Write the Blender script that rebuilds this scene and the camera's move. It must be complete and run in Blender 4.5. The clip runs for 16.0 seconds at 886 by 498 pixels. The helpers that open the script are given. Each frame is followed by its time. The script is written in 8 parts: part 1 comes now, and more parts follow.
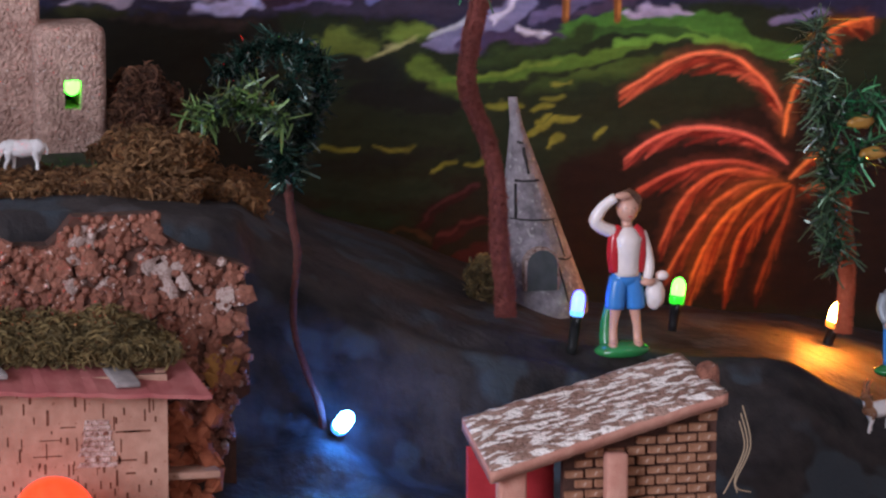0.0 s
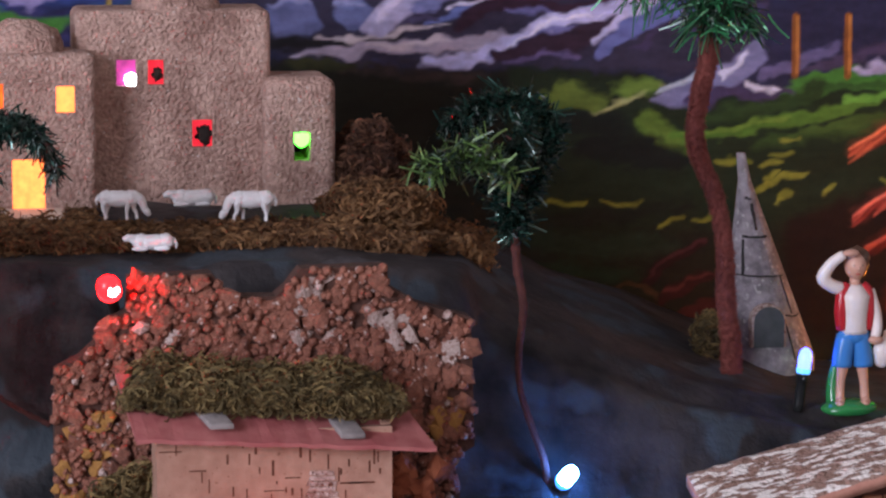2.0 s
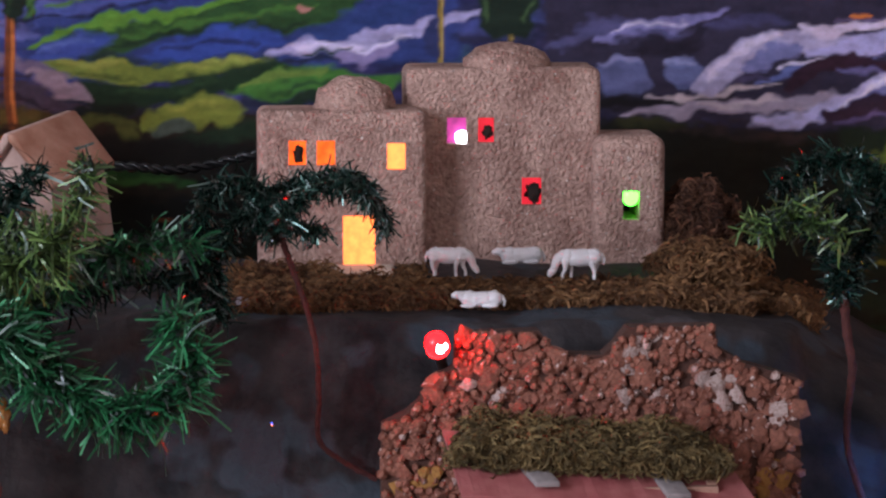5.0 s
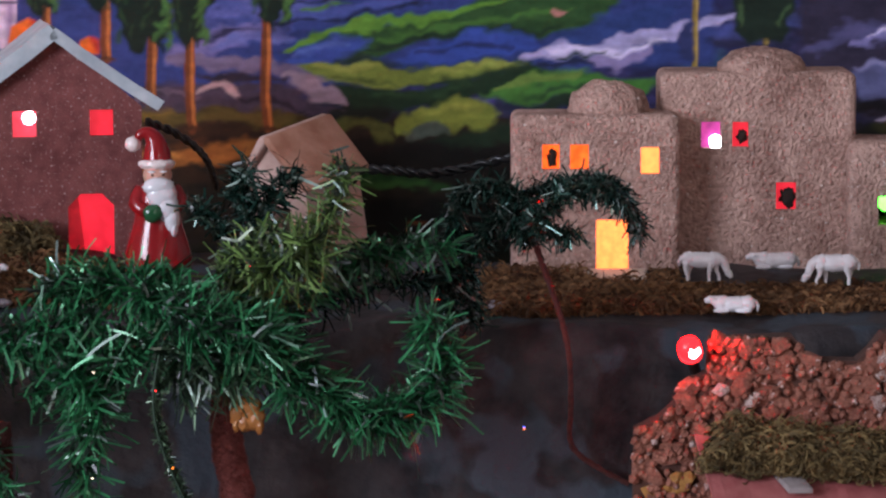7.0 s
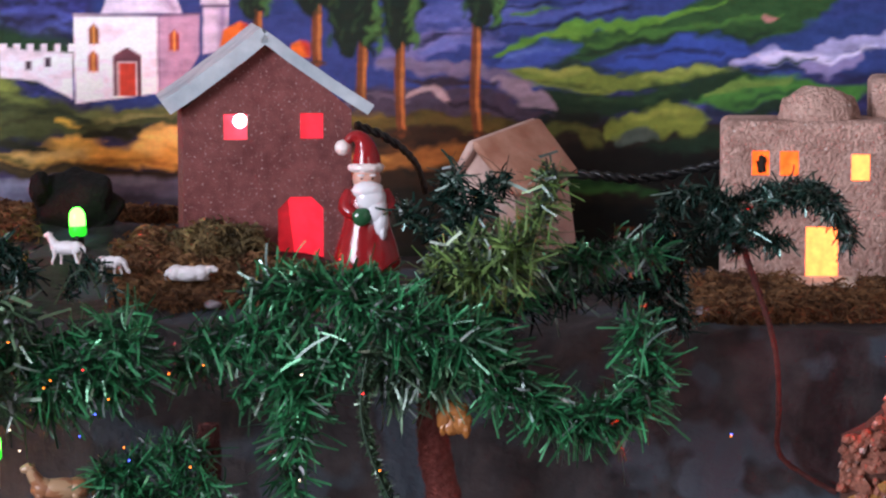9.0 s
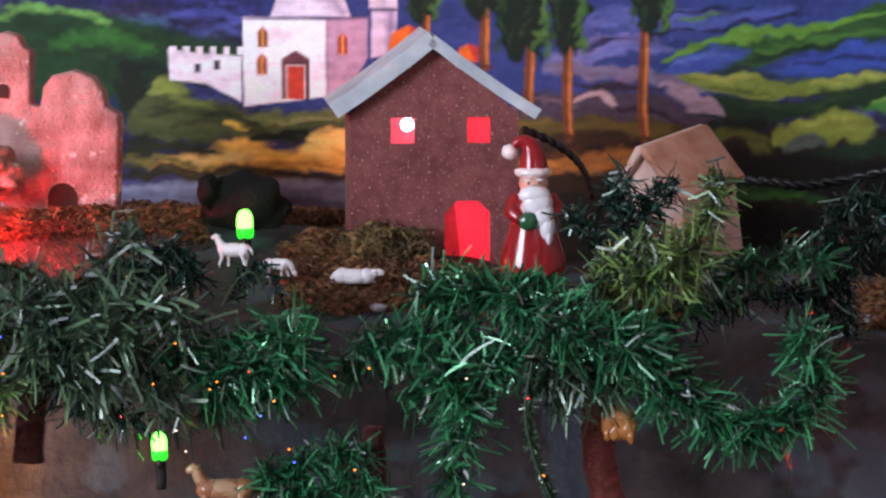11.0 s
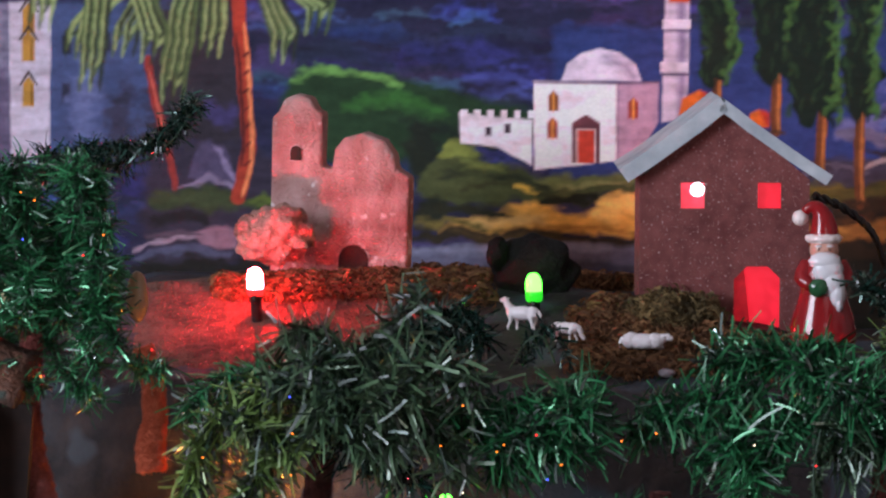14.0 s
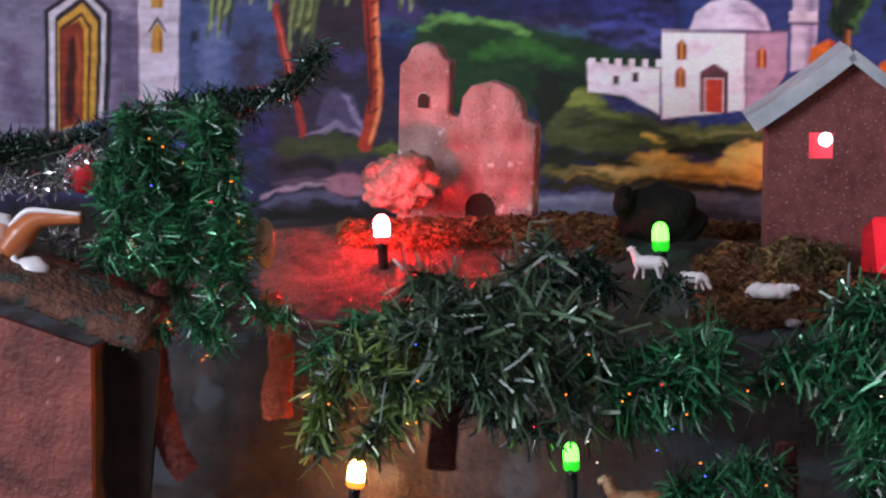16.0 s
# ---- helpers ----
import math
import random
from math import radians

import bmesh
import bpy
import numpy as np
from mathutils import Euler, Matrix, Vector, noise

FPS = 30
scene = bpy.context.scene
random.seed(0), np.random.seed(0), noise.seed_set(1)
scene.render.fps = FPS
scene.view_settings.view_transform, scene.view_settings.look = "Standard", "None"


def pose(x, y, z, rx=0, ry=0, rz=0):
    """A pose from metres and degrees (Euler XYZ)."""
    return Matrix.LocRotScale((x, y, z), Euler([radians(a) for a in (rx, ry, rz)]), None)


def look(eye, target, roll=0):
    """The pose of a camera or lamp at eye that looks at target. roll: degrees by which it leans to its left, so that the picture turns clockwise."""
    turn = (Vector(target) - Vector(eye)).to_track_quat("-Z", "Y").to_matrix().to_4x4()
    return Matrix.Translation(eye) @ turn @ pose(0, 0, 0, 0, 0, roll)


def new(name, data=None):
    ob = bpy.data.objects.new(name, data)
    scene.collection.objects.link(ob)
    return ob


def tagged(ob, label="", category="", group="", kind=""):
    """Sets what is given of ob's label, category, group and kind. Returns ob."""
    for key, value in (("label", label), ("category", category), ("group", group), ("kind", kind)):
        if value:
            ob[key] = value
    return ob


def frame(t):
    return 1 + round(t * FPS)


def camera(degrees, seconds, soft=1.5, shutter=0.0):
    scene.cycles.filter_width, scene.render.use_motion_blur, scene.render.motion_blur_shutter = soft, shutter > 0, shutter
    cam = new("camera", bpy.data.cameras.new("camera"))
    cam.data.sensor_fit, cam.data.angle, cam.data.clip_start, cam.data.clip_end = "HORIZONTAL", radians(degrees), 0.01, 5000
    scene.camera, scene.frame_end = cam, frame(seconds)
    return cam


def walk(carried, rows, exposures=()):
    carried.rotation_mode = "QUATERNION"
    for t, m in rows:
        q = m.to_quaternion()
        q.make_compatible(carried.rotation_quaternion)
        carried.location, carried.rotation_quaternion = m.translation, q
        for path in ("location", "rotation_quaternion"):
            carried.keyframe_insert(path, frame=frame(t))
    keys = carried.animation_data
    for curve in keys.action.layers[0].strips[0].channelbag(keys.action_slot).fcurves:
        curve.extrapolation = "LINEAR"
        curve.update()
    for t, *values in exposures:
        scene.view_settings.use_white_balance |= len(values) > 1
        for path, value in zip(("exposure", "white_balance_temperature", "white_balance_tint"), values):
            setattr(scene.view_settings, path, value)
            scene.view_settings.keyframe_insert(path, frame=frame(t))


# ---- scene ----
cam = camera(14.89, 16.0, soft=2.35)
EYE = 1.5
# seconds, yaw, pitch, lean of a camera that turns where it stands
ROWS = [
    (0.0, -13.647, -9.047, -0.022),
    (0.5, -12.642, -8.904, -0.046),
    (1.0, -11.558, -8.791, -0.045),
    (1.5, -10.669, -8.517, -0.074),
    (2.0, -9.769, -8.137, -0.090),
    (2.5, -9.084, -7.816, -0.101),
    (3.0, -8.247, -7.495, -0.114),
    (3.5, -7.308, -7.348, -0.115),
    (4.0, -6.165, -7.329, -0.123),
    (4.2, -5.746, -7.283, -0.118),
    (6.3, -1.458, -7.088, 0.293),
    (6.5, -0.971, -7.099, 0.316),
    (7.0, 0.091, -7.079, 0.216),
    (7.5, 1.039, -7.037, 0.185),
    (8.0, 1.944, -6.951, 0.190),
    (8.5, 2.841, -6.974, 0.160),
    (9.0, 3.642, -6.985, 0.150),
    (9.5, 4.345, -6.978, 0.100),
    (12.0, 8.045, -6.714, 0.004),
    (12.5, 8.856, -6.437, -0.000),
    (13.0, 9.659, -6.060, -0.018),
    (13.5, 10.565, -6.004, -0.064),
    (14.0, 11.404, -5.827, -0.071),
    (14.5, 12.179, -5.756, -0.045),
    (15.0, 12.889, -5.793, -0.110),
    (15.5, 13.547, -5.977, -0.125),
    (16.0, 13.568, -6.706, -0.184),
]
EXPOSURES = [(0.0, 0.08), (4.0, 0.0), (6.5, -0.15), (7.5, 0.05), (9.0, 0.33), (12.0, 0.15), (13.0, -0.05), (14.5, -0.2), (16.0, -0.25)]
walk(cam, [(t, pose(0, 0, EYE, 90 + p, r, y)) for t, y, p, r in ROWS], EXPOSURES)

# ---- world and light ----
world = bpy.data.worlds.new("dim_room")
scene.world = world
world.use_nodes = True
sky = world.node_tree.nodes.new("ShaderNodeTexSky")
sky.sky_type, sky.sun_disc, sky.sun_elevation, sky.sun_rotation = "NISHITA", False, radians(35), radians(200)
world.node_tree.links.new(sky.outputs[0], world.node_tree.nodes["Background"].inputs[0])
world.node_tree.nodes["Background"].inputs[1].default_value = 0.1


def area_lamp(name, eye, target, sx, sy, watts, color):
    data = bpy.data.lights.new(name, "AREA")
    data.shape, data.size, data.size_y, data.energy, data.color = "RECTANGLE", sx, sy, watts, color
    ob = new(name, data)
    ob.matrix_world = look(eye, target)
    return tagged(ob, kind="structure")


# daylight by the left window, and a weak warm fill lamp added at an unseen second one
area_lamp("room_area_light", (-2.15, -0.4, 1.95), (0.2, 2.1, 1.2), 1.1, 1.2, 104, (0.79, 0.83, 1.0))
area_lamp("room_area_light", (1.3, -2.1, 2.0), (0.2, 2.2, 1.2), 1.2, 1.2, 15, (1.0, 0.78, 0.80))

# ---- helpers ----
UNIT = {}


def spot(a, b, y):
    """The place at depth y (metres) of plan coordinates a, b (centimetres, across and up from eye level, scaled at two metres)."""
    return Vector((a * y / 200, y, EYE + b * y / 200))


def thing(name, label, category, m, y=2.0, group="", kind=""):
    """A top-level empty; its parts are modelled in plan centimetres of depth y."""
    ob = new(name)
    ob.empty_display_size = 0.01
    ob.matrix_world = m
    UNIT[ob.name] = y / 200
    return tagged(ob, label, category, group, kind)


def mesh_of(name, bm, material, u=1.0, smooth=True):
    me = bpy.data.meshes.new(name)
    bm.to_mesh(me)
    bm.free()
    if u != 1.0:
        me.transform(Matrix.Scale(u, 4))
    for m in (material if isinstance(material, (list, tuple)) else [material]):
        me.materials.append(m)
    if smooth:
        me.shade_smooth()
    return me


def part(name, bm, material, parent, label="", smooth=True, at=None, kind=""):
    u = UNIT[parent.name]
    ob = new(name, mesh_of(name, bm, material, u, smooth))
    ob.parent = parent
    if at is not None:
        ob.matrix_basis = at
    UNIT[ob.name] = u
    return tagged(ob, label, kind=kind)


def solo(name, bm, material, label, category, m, y=2.0, group="", kind="", smooth=True):
    ob = new(name, mesh_of(name, bm, material, y / 200, smooth))
    ob.matrix_world = m
    UNIT[ob.name] = y / 200
    return tagged(ob, label, category, group, kind)


def bevelled(ob, w, n=2):
    mod = ob.modifiers.new("round", "BEVEL")
    mod.width, mod.segments, mod.limit_method, mod.angle_limit = w, n, "ANGLE", radians(40)
    return ob


def box(bm, x0, x1, y0, y1, z0, z1, mi=0):
    v = [bm.verts.new((x, y, z)) for z in (z0, z1) for y in (y0, y1) for x in (x0, x1)]
    for q in ((0, 2, 3, 1), (4, 5, 7, 6), (0, 1, 5, 4), (2, 6, 7, 3), (0, 4, 6, 2), (1, 3, 7, 5)):
        f = bm.faces.new([v[i] for i in q])
        f.material_index = mi
    return v


def prism(bm, pts, y0, y1, mi=0):
    """An outline in x, z drawn out from y0 to y1."""
    n = len(pts)
    f = [bm.verts.new((x, y0, z)) for x, z in pts]
    b = [bm.verts.new((x, y1, z)) for x, z in pts]
    faces = [bm.faces.new(f), bm.faces.new(b[::-1])]
    for i in range(n):
        j = (i + 1) % n
        faces.append(bm.faces.new((f[j], f[i], b[i], b[j])))
    for q in faces:
        q.material_index = mi
    bmesh.ops.recalc_face_normals(bm, faces=faces)
    return faces


def tube(bm, pts, radii, segs=8, mi=0, bump=0.0, rings=1):
    """A round bar along pts, with caps; bump roughens its radius."""
    pts = [Vector(p) for p in pts]
    if not isinstance(radii, (list, tuple)):
        radii = [radii] * len(pts)
    if rings > 1:
        pts, radii = smooth_path(pts, radii, rings)
    loops = []
    for i, p in enumerate(pts):
        d = (pts[min(i + 1, len(pts) - 1)] - pts[max(i - 1, 0)]).normalized()
        s = d.orthogonal().normalized() if i == 0 else (s - d * s.dot(d)).normalized()
        t = d.cross(s)
        loop = []
        for k in range(segs):
            ang = 2 * math.pi * k / segs
            r = radii[i] * (1 + bump * random.uniform(-1, 1))
            loop.append(bm.verts.new(p + (s * math.cos(ang) + t * math.sin(ang)) * r))
        loops.append(loop)
    for a, b in zip(loops, loops[1:]):
        for k in range(segs):
            f = bm.faces.new((a[k], a[(k + 1) % segs], b[(k + 1) % segs], b[k]))
            f.material_index = mi
    for loop in (loops[0][::-1], loops[-1]):
        bm.faces.new(loop).material_index = mi


def smooth_path(pts, radii, n):
    out, rr = [], []
    for i in range(len(pts) - 1):
        p0, p1, p2, p3 = pts[max(i - 1, 0)], pts[i], pts[i + 1], pts[min(i + 2, len(pts) - 1)]
        for k in range(n):
            t = k / n
            out.append(0.5 * (2 * p1 + (p2 - p0) * t + (2 * p0 - 5 * p1 + 4 * p2 - p3) * t * t + (3 * p1 - p0 - 3 * p2 + p3) * t ** 3))
            rr.append(radii[i] * (1 - t) + radii[i + 1] * t)
    return out + [pts[-1]], rr + [radii[-1]]


def ball(bm, c, r, sub=2, rough=0.0, freq=1.0, mi=0, turn=None):
    """A rounded lump; r is one radius or three, rough shifts its surface."""
    r = Vector(r if isinstance(r, (list, tuple, Vector)) else (r, r, r))
    made = bmesh.ops.create_icosphere(bm, subdivisions=sub, radius=1)["verts"]
    off = Vector((random.random() * 50, random.random() * 50, random.random() * 50))
    for v in made:
        k = 1 + rough * noise.noise(v.co * freq + off)
        p = Vector((v.co.x * r.x, v.co.y * r.y, v.co.z * r.z)) * k
        v.co = (turn @ p if turn else p) + Vector(c)
    for f in {f for v in made for f in v.link_faces}:
        f.material_index = mi


def lathe(bm, prof, c=(0, 0, 0), segs=16, mi=0, squash=1.0):
    """Turned shape: rows of radius, height."""
    loops = [[bm.verts.new((c[0] + r * math.cos(2 * math.pi * k / segs), c[1] + squash * r * math.sin(2 * math.pi * k / segs), c[2] + z))
              for k in range(segs)] for r, z in prof]
    for a, b in zip(loops, loops[1:]):
        for k in range(segs):
            bm.faces.new((a[k], a[(k + 1) % segs], b[(k + 1) % segs], b[k])).material_index = mi
    bm.faces.new(loops[0][::-1]).material_index = mi
    bm.faces.new(loops[-1]).material_index = mi


def holed(bm, x0, x1, z0, z1, y0, t, holes):
    """A front wall of thickness t from y0 with oblong openings (x0, x1, z0, z1) that go through it."""
    xs = sorted({x0, x1, *[h[0] for h in holes], *[h[1] for h in holes]})
    zs = sorted({z0, z1, *[h[2] for h in holes], *[h[3] for h in holes]})

    def solid(i, k):
        if not (0 <= i < len(xs) - 1 and 0 <= k < len(zs) - 1):
            return False
        cx, cz = (xs[i] + xs[i + 1]) / 2, (zs[k] + zs[k + 1]) / 2
        return not any(h[0] < cx < h[1] and h[2] < cz < h[3] for h in holes)
    verts = {}

    def vert(x, y, z):
        if (x, y, z) not in verts:
            verts[(x, y, z)] = bm.verts.new((x, y, z))
        return verts[(x, y, z)]
    y1 = y0 + t
    for i in range(len(xs) - 1):
        for k in range(len(zs) - 1):
            if not solid(i, k):
                continue
            a, b, c, d = xs[i], xs[i + 1], zs[k], zs[k + 1]
            bm.faces.new((vert(a, y0, c), vert(b, y0, c), vert(b, y0, d), vert(a, y0, d)))
            bm.faces.new((vert(a, y1, c), vert(a, y1, d), vert(b, y1, d), vert(b, y1, c)))
            if not solid(i - 1, k):
                bm.faces.new((vert(a, y0, c), vert(a, y0, d), vert(a, y1, d), vert(a, y1, c)))
            if not solid(i + 1, k):
                bm.faces.new((vert(b, y0, c), vert(b, y1, c), vert(b, y1, d), vert(b, y0, d)))
            if not solid(i, k - 1):
                bm.faces.new((vert(a, y0, c), vert(a, y1, c), vert(b, y1, c), vert(b, y0, c)))
            if not solid(i, k + 1):
                bm.faces.new((vert(a, y0, d), vert(b, y0, d), vert(b, y1, d), vert(a, y1, d)))


# ---- materials ----
def surface(name, c1, c2, scale=150.0, rough=0.8, bump=0.3, grain=900.0, fleck=None, fleck_size=500.0, fleck_part=0.62, metal=0.0, island=0.0, spec=0.5, coat=0.0, big=25.0, relief=0.001, stretch=None):
    """Two colours mixed by noise at two scales, flecks of a third, fine relief."""
    m = bpy.data.materials.new(name)
    m.use_nodes = True
    nt = m.node_tree
    n, li = nt.nodes, nt.links.new
    bs = n["Principled BSDF"]
    co = n.new("ShaderNodeTexCoord")
    n1, n2, n3 = (n.new("ShaderNodeTexNoise") for _ in range(3))
    for k, s, d in ((n1, scale, 4), (n2, big, 3), (n3, grain, 3)):
        k.inputs["Scale"].default_value, k.inputs["Detail"].default_value = s, d
        li(co.outputs["Object"], k.inputs["Vector"])
    add = n.new("ShaderNodeMath")
    add.operation = "ADD"
    li(n1.outputs[0], add.inputs[0])
    li(n2.outputs[0], add.inputs[1])
    ramp = n.new("ShaderNodeMapRange")
    ramp.inputs["From Min"].default_value, ramp.inputs["From Max"].default_value = 0.75, 1.25
    li(add.outputs[0], ramp.inputs[0])
    mix = n.new("ShaderNodeMix")
    mix.data_type = "RGBA"
    mix.inputs["A"].default_value, mix.inputs["B"].default_value = (*c1, 1), (*c2, 1)
    li(ramp.outputs[0], mix.inputs["Factor"])
    col = mix.outputs["Result"]
    if island:
        geo, hsv = n.new("ShaderNodeNewGeometry"), n.new("ShaderNodeHueSaturation")
        mr = n.new("ShaderNodeMapRange")
        mr.inputs["To Min"].default_value, mr.inputs["To Max"].default_value = 1 - island, 1 + island
        li(geo.outputs["Random Per Island"], mr.inputs[0])
        li(mr.outputs[0], hsv.inputs["Value"])
        li(col, hsv.inputs["Color"])
        col = hsv.outputs[0]
    if fleck:
        n4, mr = n.new("ShaderNodeTexNoise"), n.new("ShaderNodeMapRange")
        n4.inputs["Scale"].default_value, n4.inputs["Detail"].default_value = fleck_size, 2
        if stretch:
            mp = n.new("ShaderNodeMapping")
            mp.inputs["Scale"].default_value = stretch
            li(co.outputs["Object"], mp.inputs[0])
            li(mp.outputs[0], n4.inputs["Vector"])
        else:
            li(co.outputs["Object"], n4.inputs["Vector"])
        mr.inputs["From Min"].default_value, mr.inputs["From Max"].default_value = fleck_part, fleck_part + 0.06
        li(n4.outputs[0], mr.inputs[0])
        mx = n.new("ShaderNodeMix")
        mx.data_type = "RGBA"
        mx.inputs["B"].default_value = (*fleck, 1)
        li(mr.outputs[0], mx.inputs["Factor"])
        li(col, mx.inputs["A"])
        col = mx.outputs["Result"]
    li(col, bs.inputs["Base Color"])
    bs.inputs["Roughness"].default_value, bs.inputs["Metallic"].default_value = rough, metal
    bs.inputs["Specular IOR Level"].default_value, bs.inputs["Coat Weight"].default_value = spec, coat
    if bump:
        bp = n.new("ShaderNodeBump")
        bp.inputs["Strength"].default_value, bp.inputs["Distance"].default_value = bump, relief
        li(n3.outputs[0], bp.inputs["Height"])
        li(bp.outputs[0], bs.inputs["Normal"])
    return m


def lit(name, color, strength, spread=0.0):
    """Something that gives off light: a bulb, a film with a bulb behind it, or an added glow that stands in for a
    glint, fringe or reveal.
    """
    m = bpy.data.materials.new(name)
    m.use_nodes = True
    n, li = m.node_tree.nodes, m.node_tree.links.new
    bs = n["Principled BSDF"]
    bs.inputs["Base Color"].default_value = (*[0.5 * c for c in color], 1)
    bs.inputs["Emission Color"].default_value = (*color, 1)
    bs.inputs["Emission Strength"].default_value = strength
    bs.inputs["Roughness"].default_value = 0.3
    if spread:
        co, tx, mr = n.new("ShaderNodeTexCoord"), n.new("ShaderNodeTexNoise"), n.new("ShaderNodeMapRange")
        tx.inputs["Scale"].default_value = 180
        mr.inputs["From Min"].default_value, mr.inputs["From Max"].default_value = 0.35, 0.65
        mr.inputs["To Min"].default_value, mr.inputs["To Max"].default_value = strength * (1 - spread), strength * (1 + spread)
        li(co.outputs["Object"], tx.inputs["Vector"])
        li(tx.outputs[0], mr.inputs[0])
        li(mr.outputs[0], bs.inputs["Emission Strength"])
    return m


PLASTER = surface("sanded_plaster", (0.34, 0.19, 0.15), (0.69, 0.445, 0.365), 260, 0.95, 1.0, 480, (0.80, 0.68, 0.62), 380, 0.66, big=40, relief=0.005)
BROWN = surface("brown_sanded_card", (0.12, 0.028, 0.026), (0.22, 0.066, 0.060), 120, 0.85, 0.7, 900, (0.46, 0.31, 0.30), 620, 0.635, big=22, relief=0.0012)
ROOF = surface("grey_painted_card", (0.28, 0.33, 0.37), (0.50, 0.54, 0.57), 70, 0.7, 0.3, 300)
CORK = surface("cork_granule", (0.13, 0.040, 0.024), (0.36, 0.135, 0.085), 260, 0.6, 0.8, 900, (0.62, 0.47, 0.42), 190, 0.64, relief=0.002)
CORKW = surface("limed_cork_granule", (0.22, 0.08, 0.055), (0.66, 0.52, 0.47), 330, 0.6, 0.8, 900, (0.16, 0.05, 0.03), 300, 0.6, relief=0.002)
CORKY = surface("ochre_cork_granule", (0.28, 0.12, 0.03), (0.42, 0.20, 0.05), 250, 0.85, 0.5, 1200)
CORKGAP = surface("cork_binder", (0.045, 0.018, 0.012), (0.09, 0.036, 0.024), 300, 0.95, 0.6, 900)
CORKFLAT = surface("smooth_cork_sheet", (0.32, 0.165, 0.115), (0.44, 0.25, 0.18), 120, 0.85, 0.3, 900, (0.24, 0.11, 0.07), 350, 0.66)
REDPAPER = surface("red_painted_card", (0.30, 0.07, 0.07), (0.40, 0.13, 0.12), 120, 0.7, 0.3, 500)
PAPER = surface("dark_painted_paper", (0.009, 0.0085, 0.011), (0.050, 0.041, 0.042), 55, 0.7, 0.9, 130, (0.042, 0.052, 0.066), 22, 0.53, big=9, spec=0.3, relief=0.002)
MOSS = surface("brown_dried_moss", (0.085, 0.034, 0.013), (0.23, 0.115, 0.047), 200, 0.95, 0.6, 900, island=0.5)
MOSSG = surface("green_dried_moss", (0.06, 0.042, 0.014), (0.21, 0.14, 0.055), 200, 0.95, 0.6, 900, island=0.5)
WHITE = surface("white_plastic", (0.80, 0.74, 0.75), (0.92, 0.89, 0.90), 160, 0.45, 0.5, 420, relief=0.0012)
TRUNK = surface("brown_chenille", (0.055, 0.013, 0.011), (0.11, 0.030, 0.024), 300, 0.95, 0.8, 1500)
TRUNKO = surface("rust_chenille", (0.42, 0.085, 0.035), (0.60, 0.15, 0.07), 300, 0.95, 0.8, 1500)
TRUNKR = surface("red_brown_chenille", (0.15, 0.034, 0.027), (0.28, 0.075, 0.06), 300, 0.95, 0.8, 1500)
BLACK = surface("black_plastic", (0.010, 0.010, 0.011), (0.02, 0.02, 0.02), 100, 0.35, 0.1, 500)
STONE = surface("grey_painted_plaster", (0.15, 0.125, 0.14), (0.38, 0.33, 0.355), 160, 0.85, 0.8, 400, (0.42, 0.38, 0.38), 260, 0.6, relief=0.002)
GREYW = surface("weathered_wood", (0.16, 0.13, 0.13), (0.27, 0.23, 0.22), 120, 0.85, 0.6, 400)

# ---- the room and the table ----
WALLPAINT = surface("wall_paint", (0.50, 0.48, 0.46), (0.56, 0.54, 0.52), 8, 0.9, 0.2, 200, big=2)
FLOORING = surface("stone_floor", (0.20, 0.18, 0.16), (0.28, 0.25, 0.22), 12, 0.6, 0.2, 200, big=2)
WOOD = surface("table_wood", (0.14, 0.08, 0.045), (0.22, 0.13, 0.07), 30, 0.6, 0.3, 200, big=5)


def slab(name, x0, x1, y0, y1, z0, z1, material):
    bm = bmesh.new()
    box(bm, x0, x1, y0, y1, z0, z1)
    ob = new(name, mesh_of(name, bm, material, 1, False))
    return tagged(ob, kind="structure")


slab("floor", -2.4, 2.4, -2.4, 2.9, -0.1, 0, FLOORING)
slab("ceiling", -2.4, 2.4, -2.4, 2.9, 2.8, 2.9, WALLPAINT)
slab("wall_back", -2.4, 2.4, 2.8, 2.9, 0, 2.8, WALLPAINT)
slab("wall_right", 2.3, 2.4, -2.4, 2.8, 0, 2.8, WALLPAINT)


def wall_with_window(name, m, width, lo, hi, bottom, top):
    bm = bmesh.new()
    holed(bm, -width / 2, width / 2, 0, 2.8, 0, 0.1, [(lo, hi, bottom, top)])
    ob = new(name, mesh_of(name, bm, WALLPAINT, 1, False))
    ob.matrix_world = m
    return tagged(ob, kind="structure")


wall_with_window("wall_left", pose(-2.3, 0.2, 0, 0, 0, 90), 5.2, -1.2, 0.0, 1.3, 2.6)
# the opening in this unseen wall is added for the fill lamp
wall_with_window("wall_behind", pose(0, -2.3, 0, 0, 0, 180), 4.6, -2.0, -0.7, 1.3, 2.6)

table = tagged(new("table"), "plain brown wooden table under the painted landscape", "table")
UNIT[table.name] = 1
for nm, b in [("tabletop", (-1.05, 1.05, 1.48, 2.47, 0.70, 0.74))] + [("leg", (x, x + 0.06, y, y + 0.06, 0, 0.70)) for x in (-1.0, 0.94) for y in (1.52, 2.36)]:
    bm = bmesh.new()
    box(bm, *b)
    part(nm, bm, WOOD, table, smooth=False)

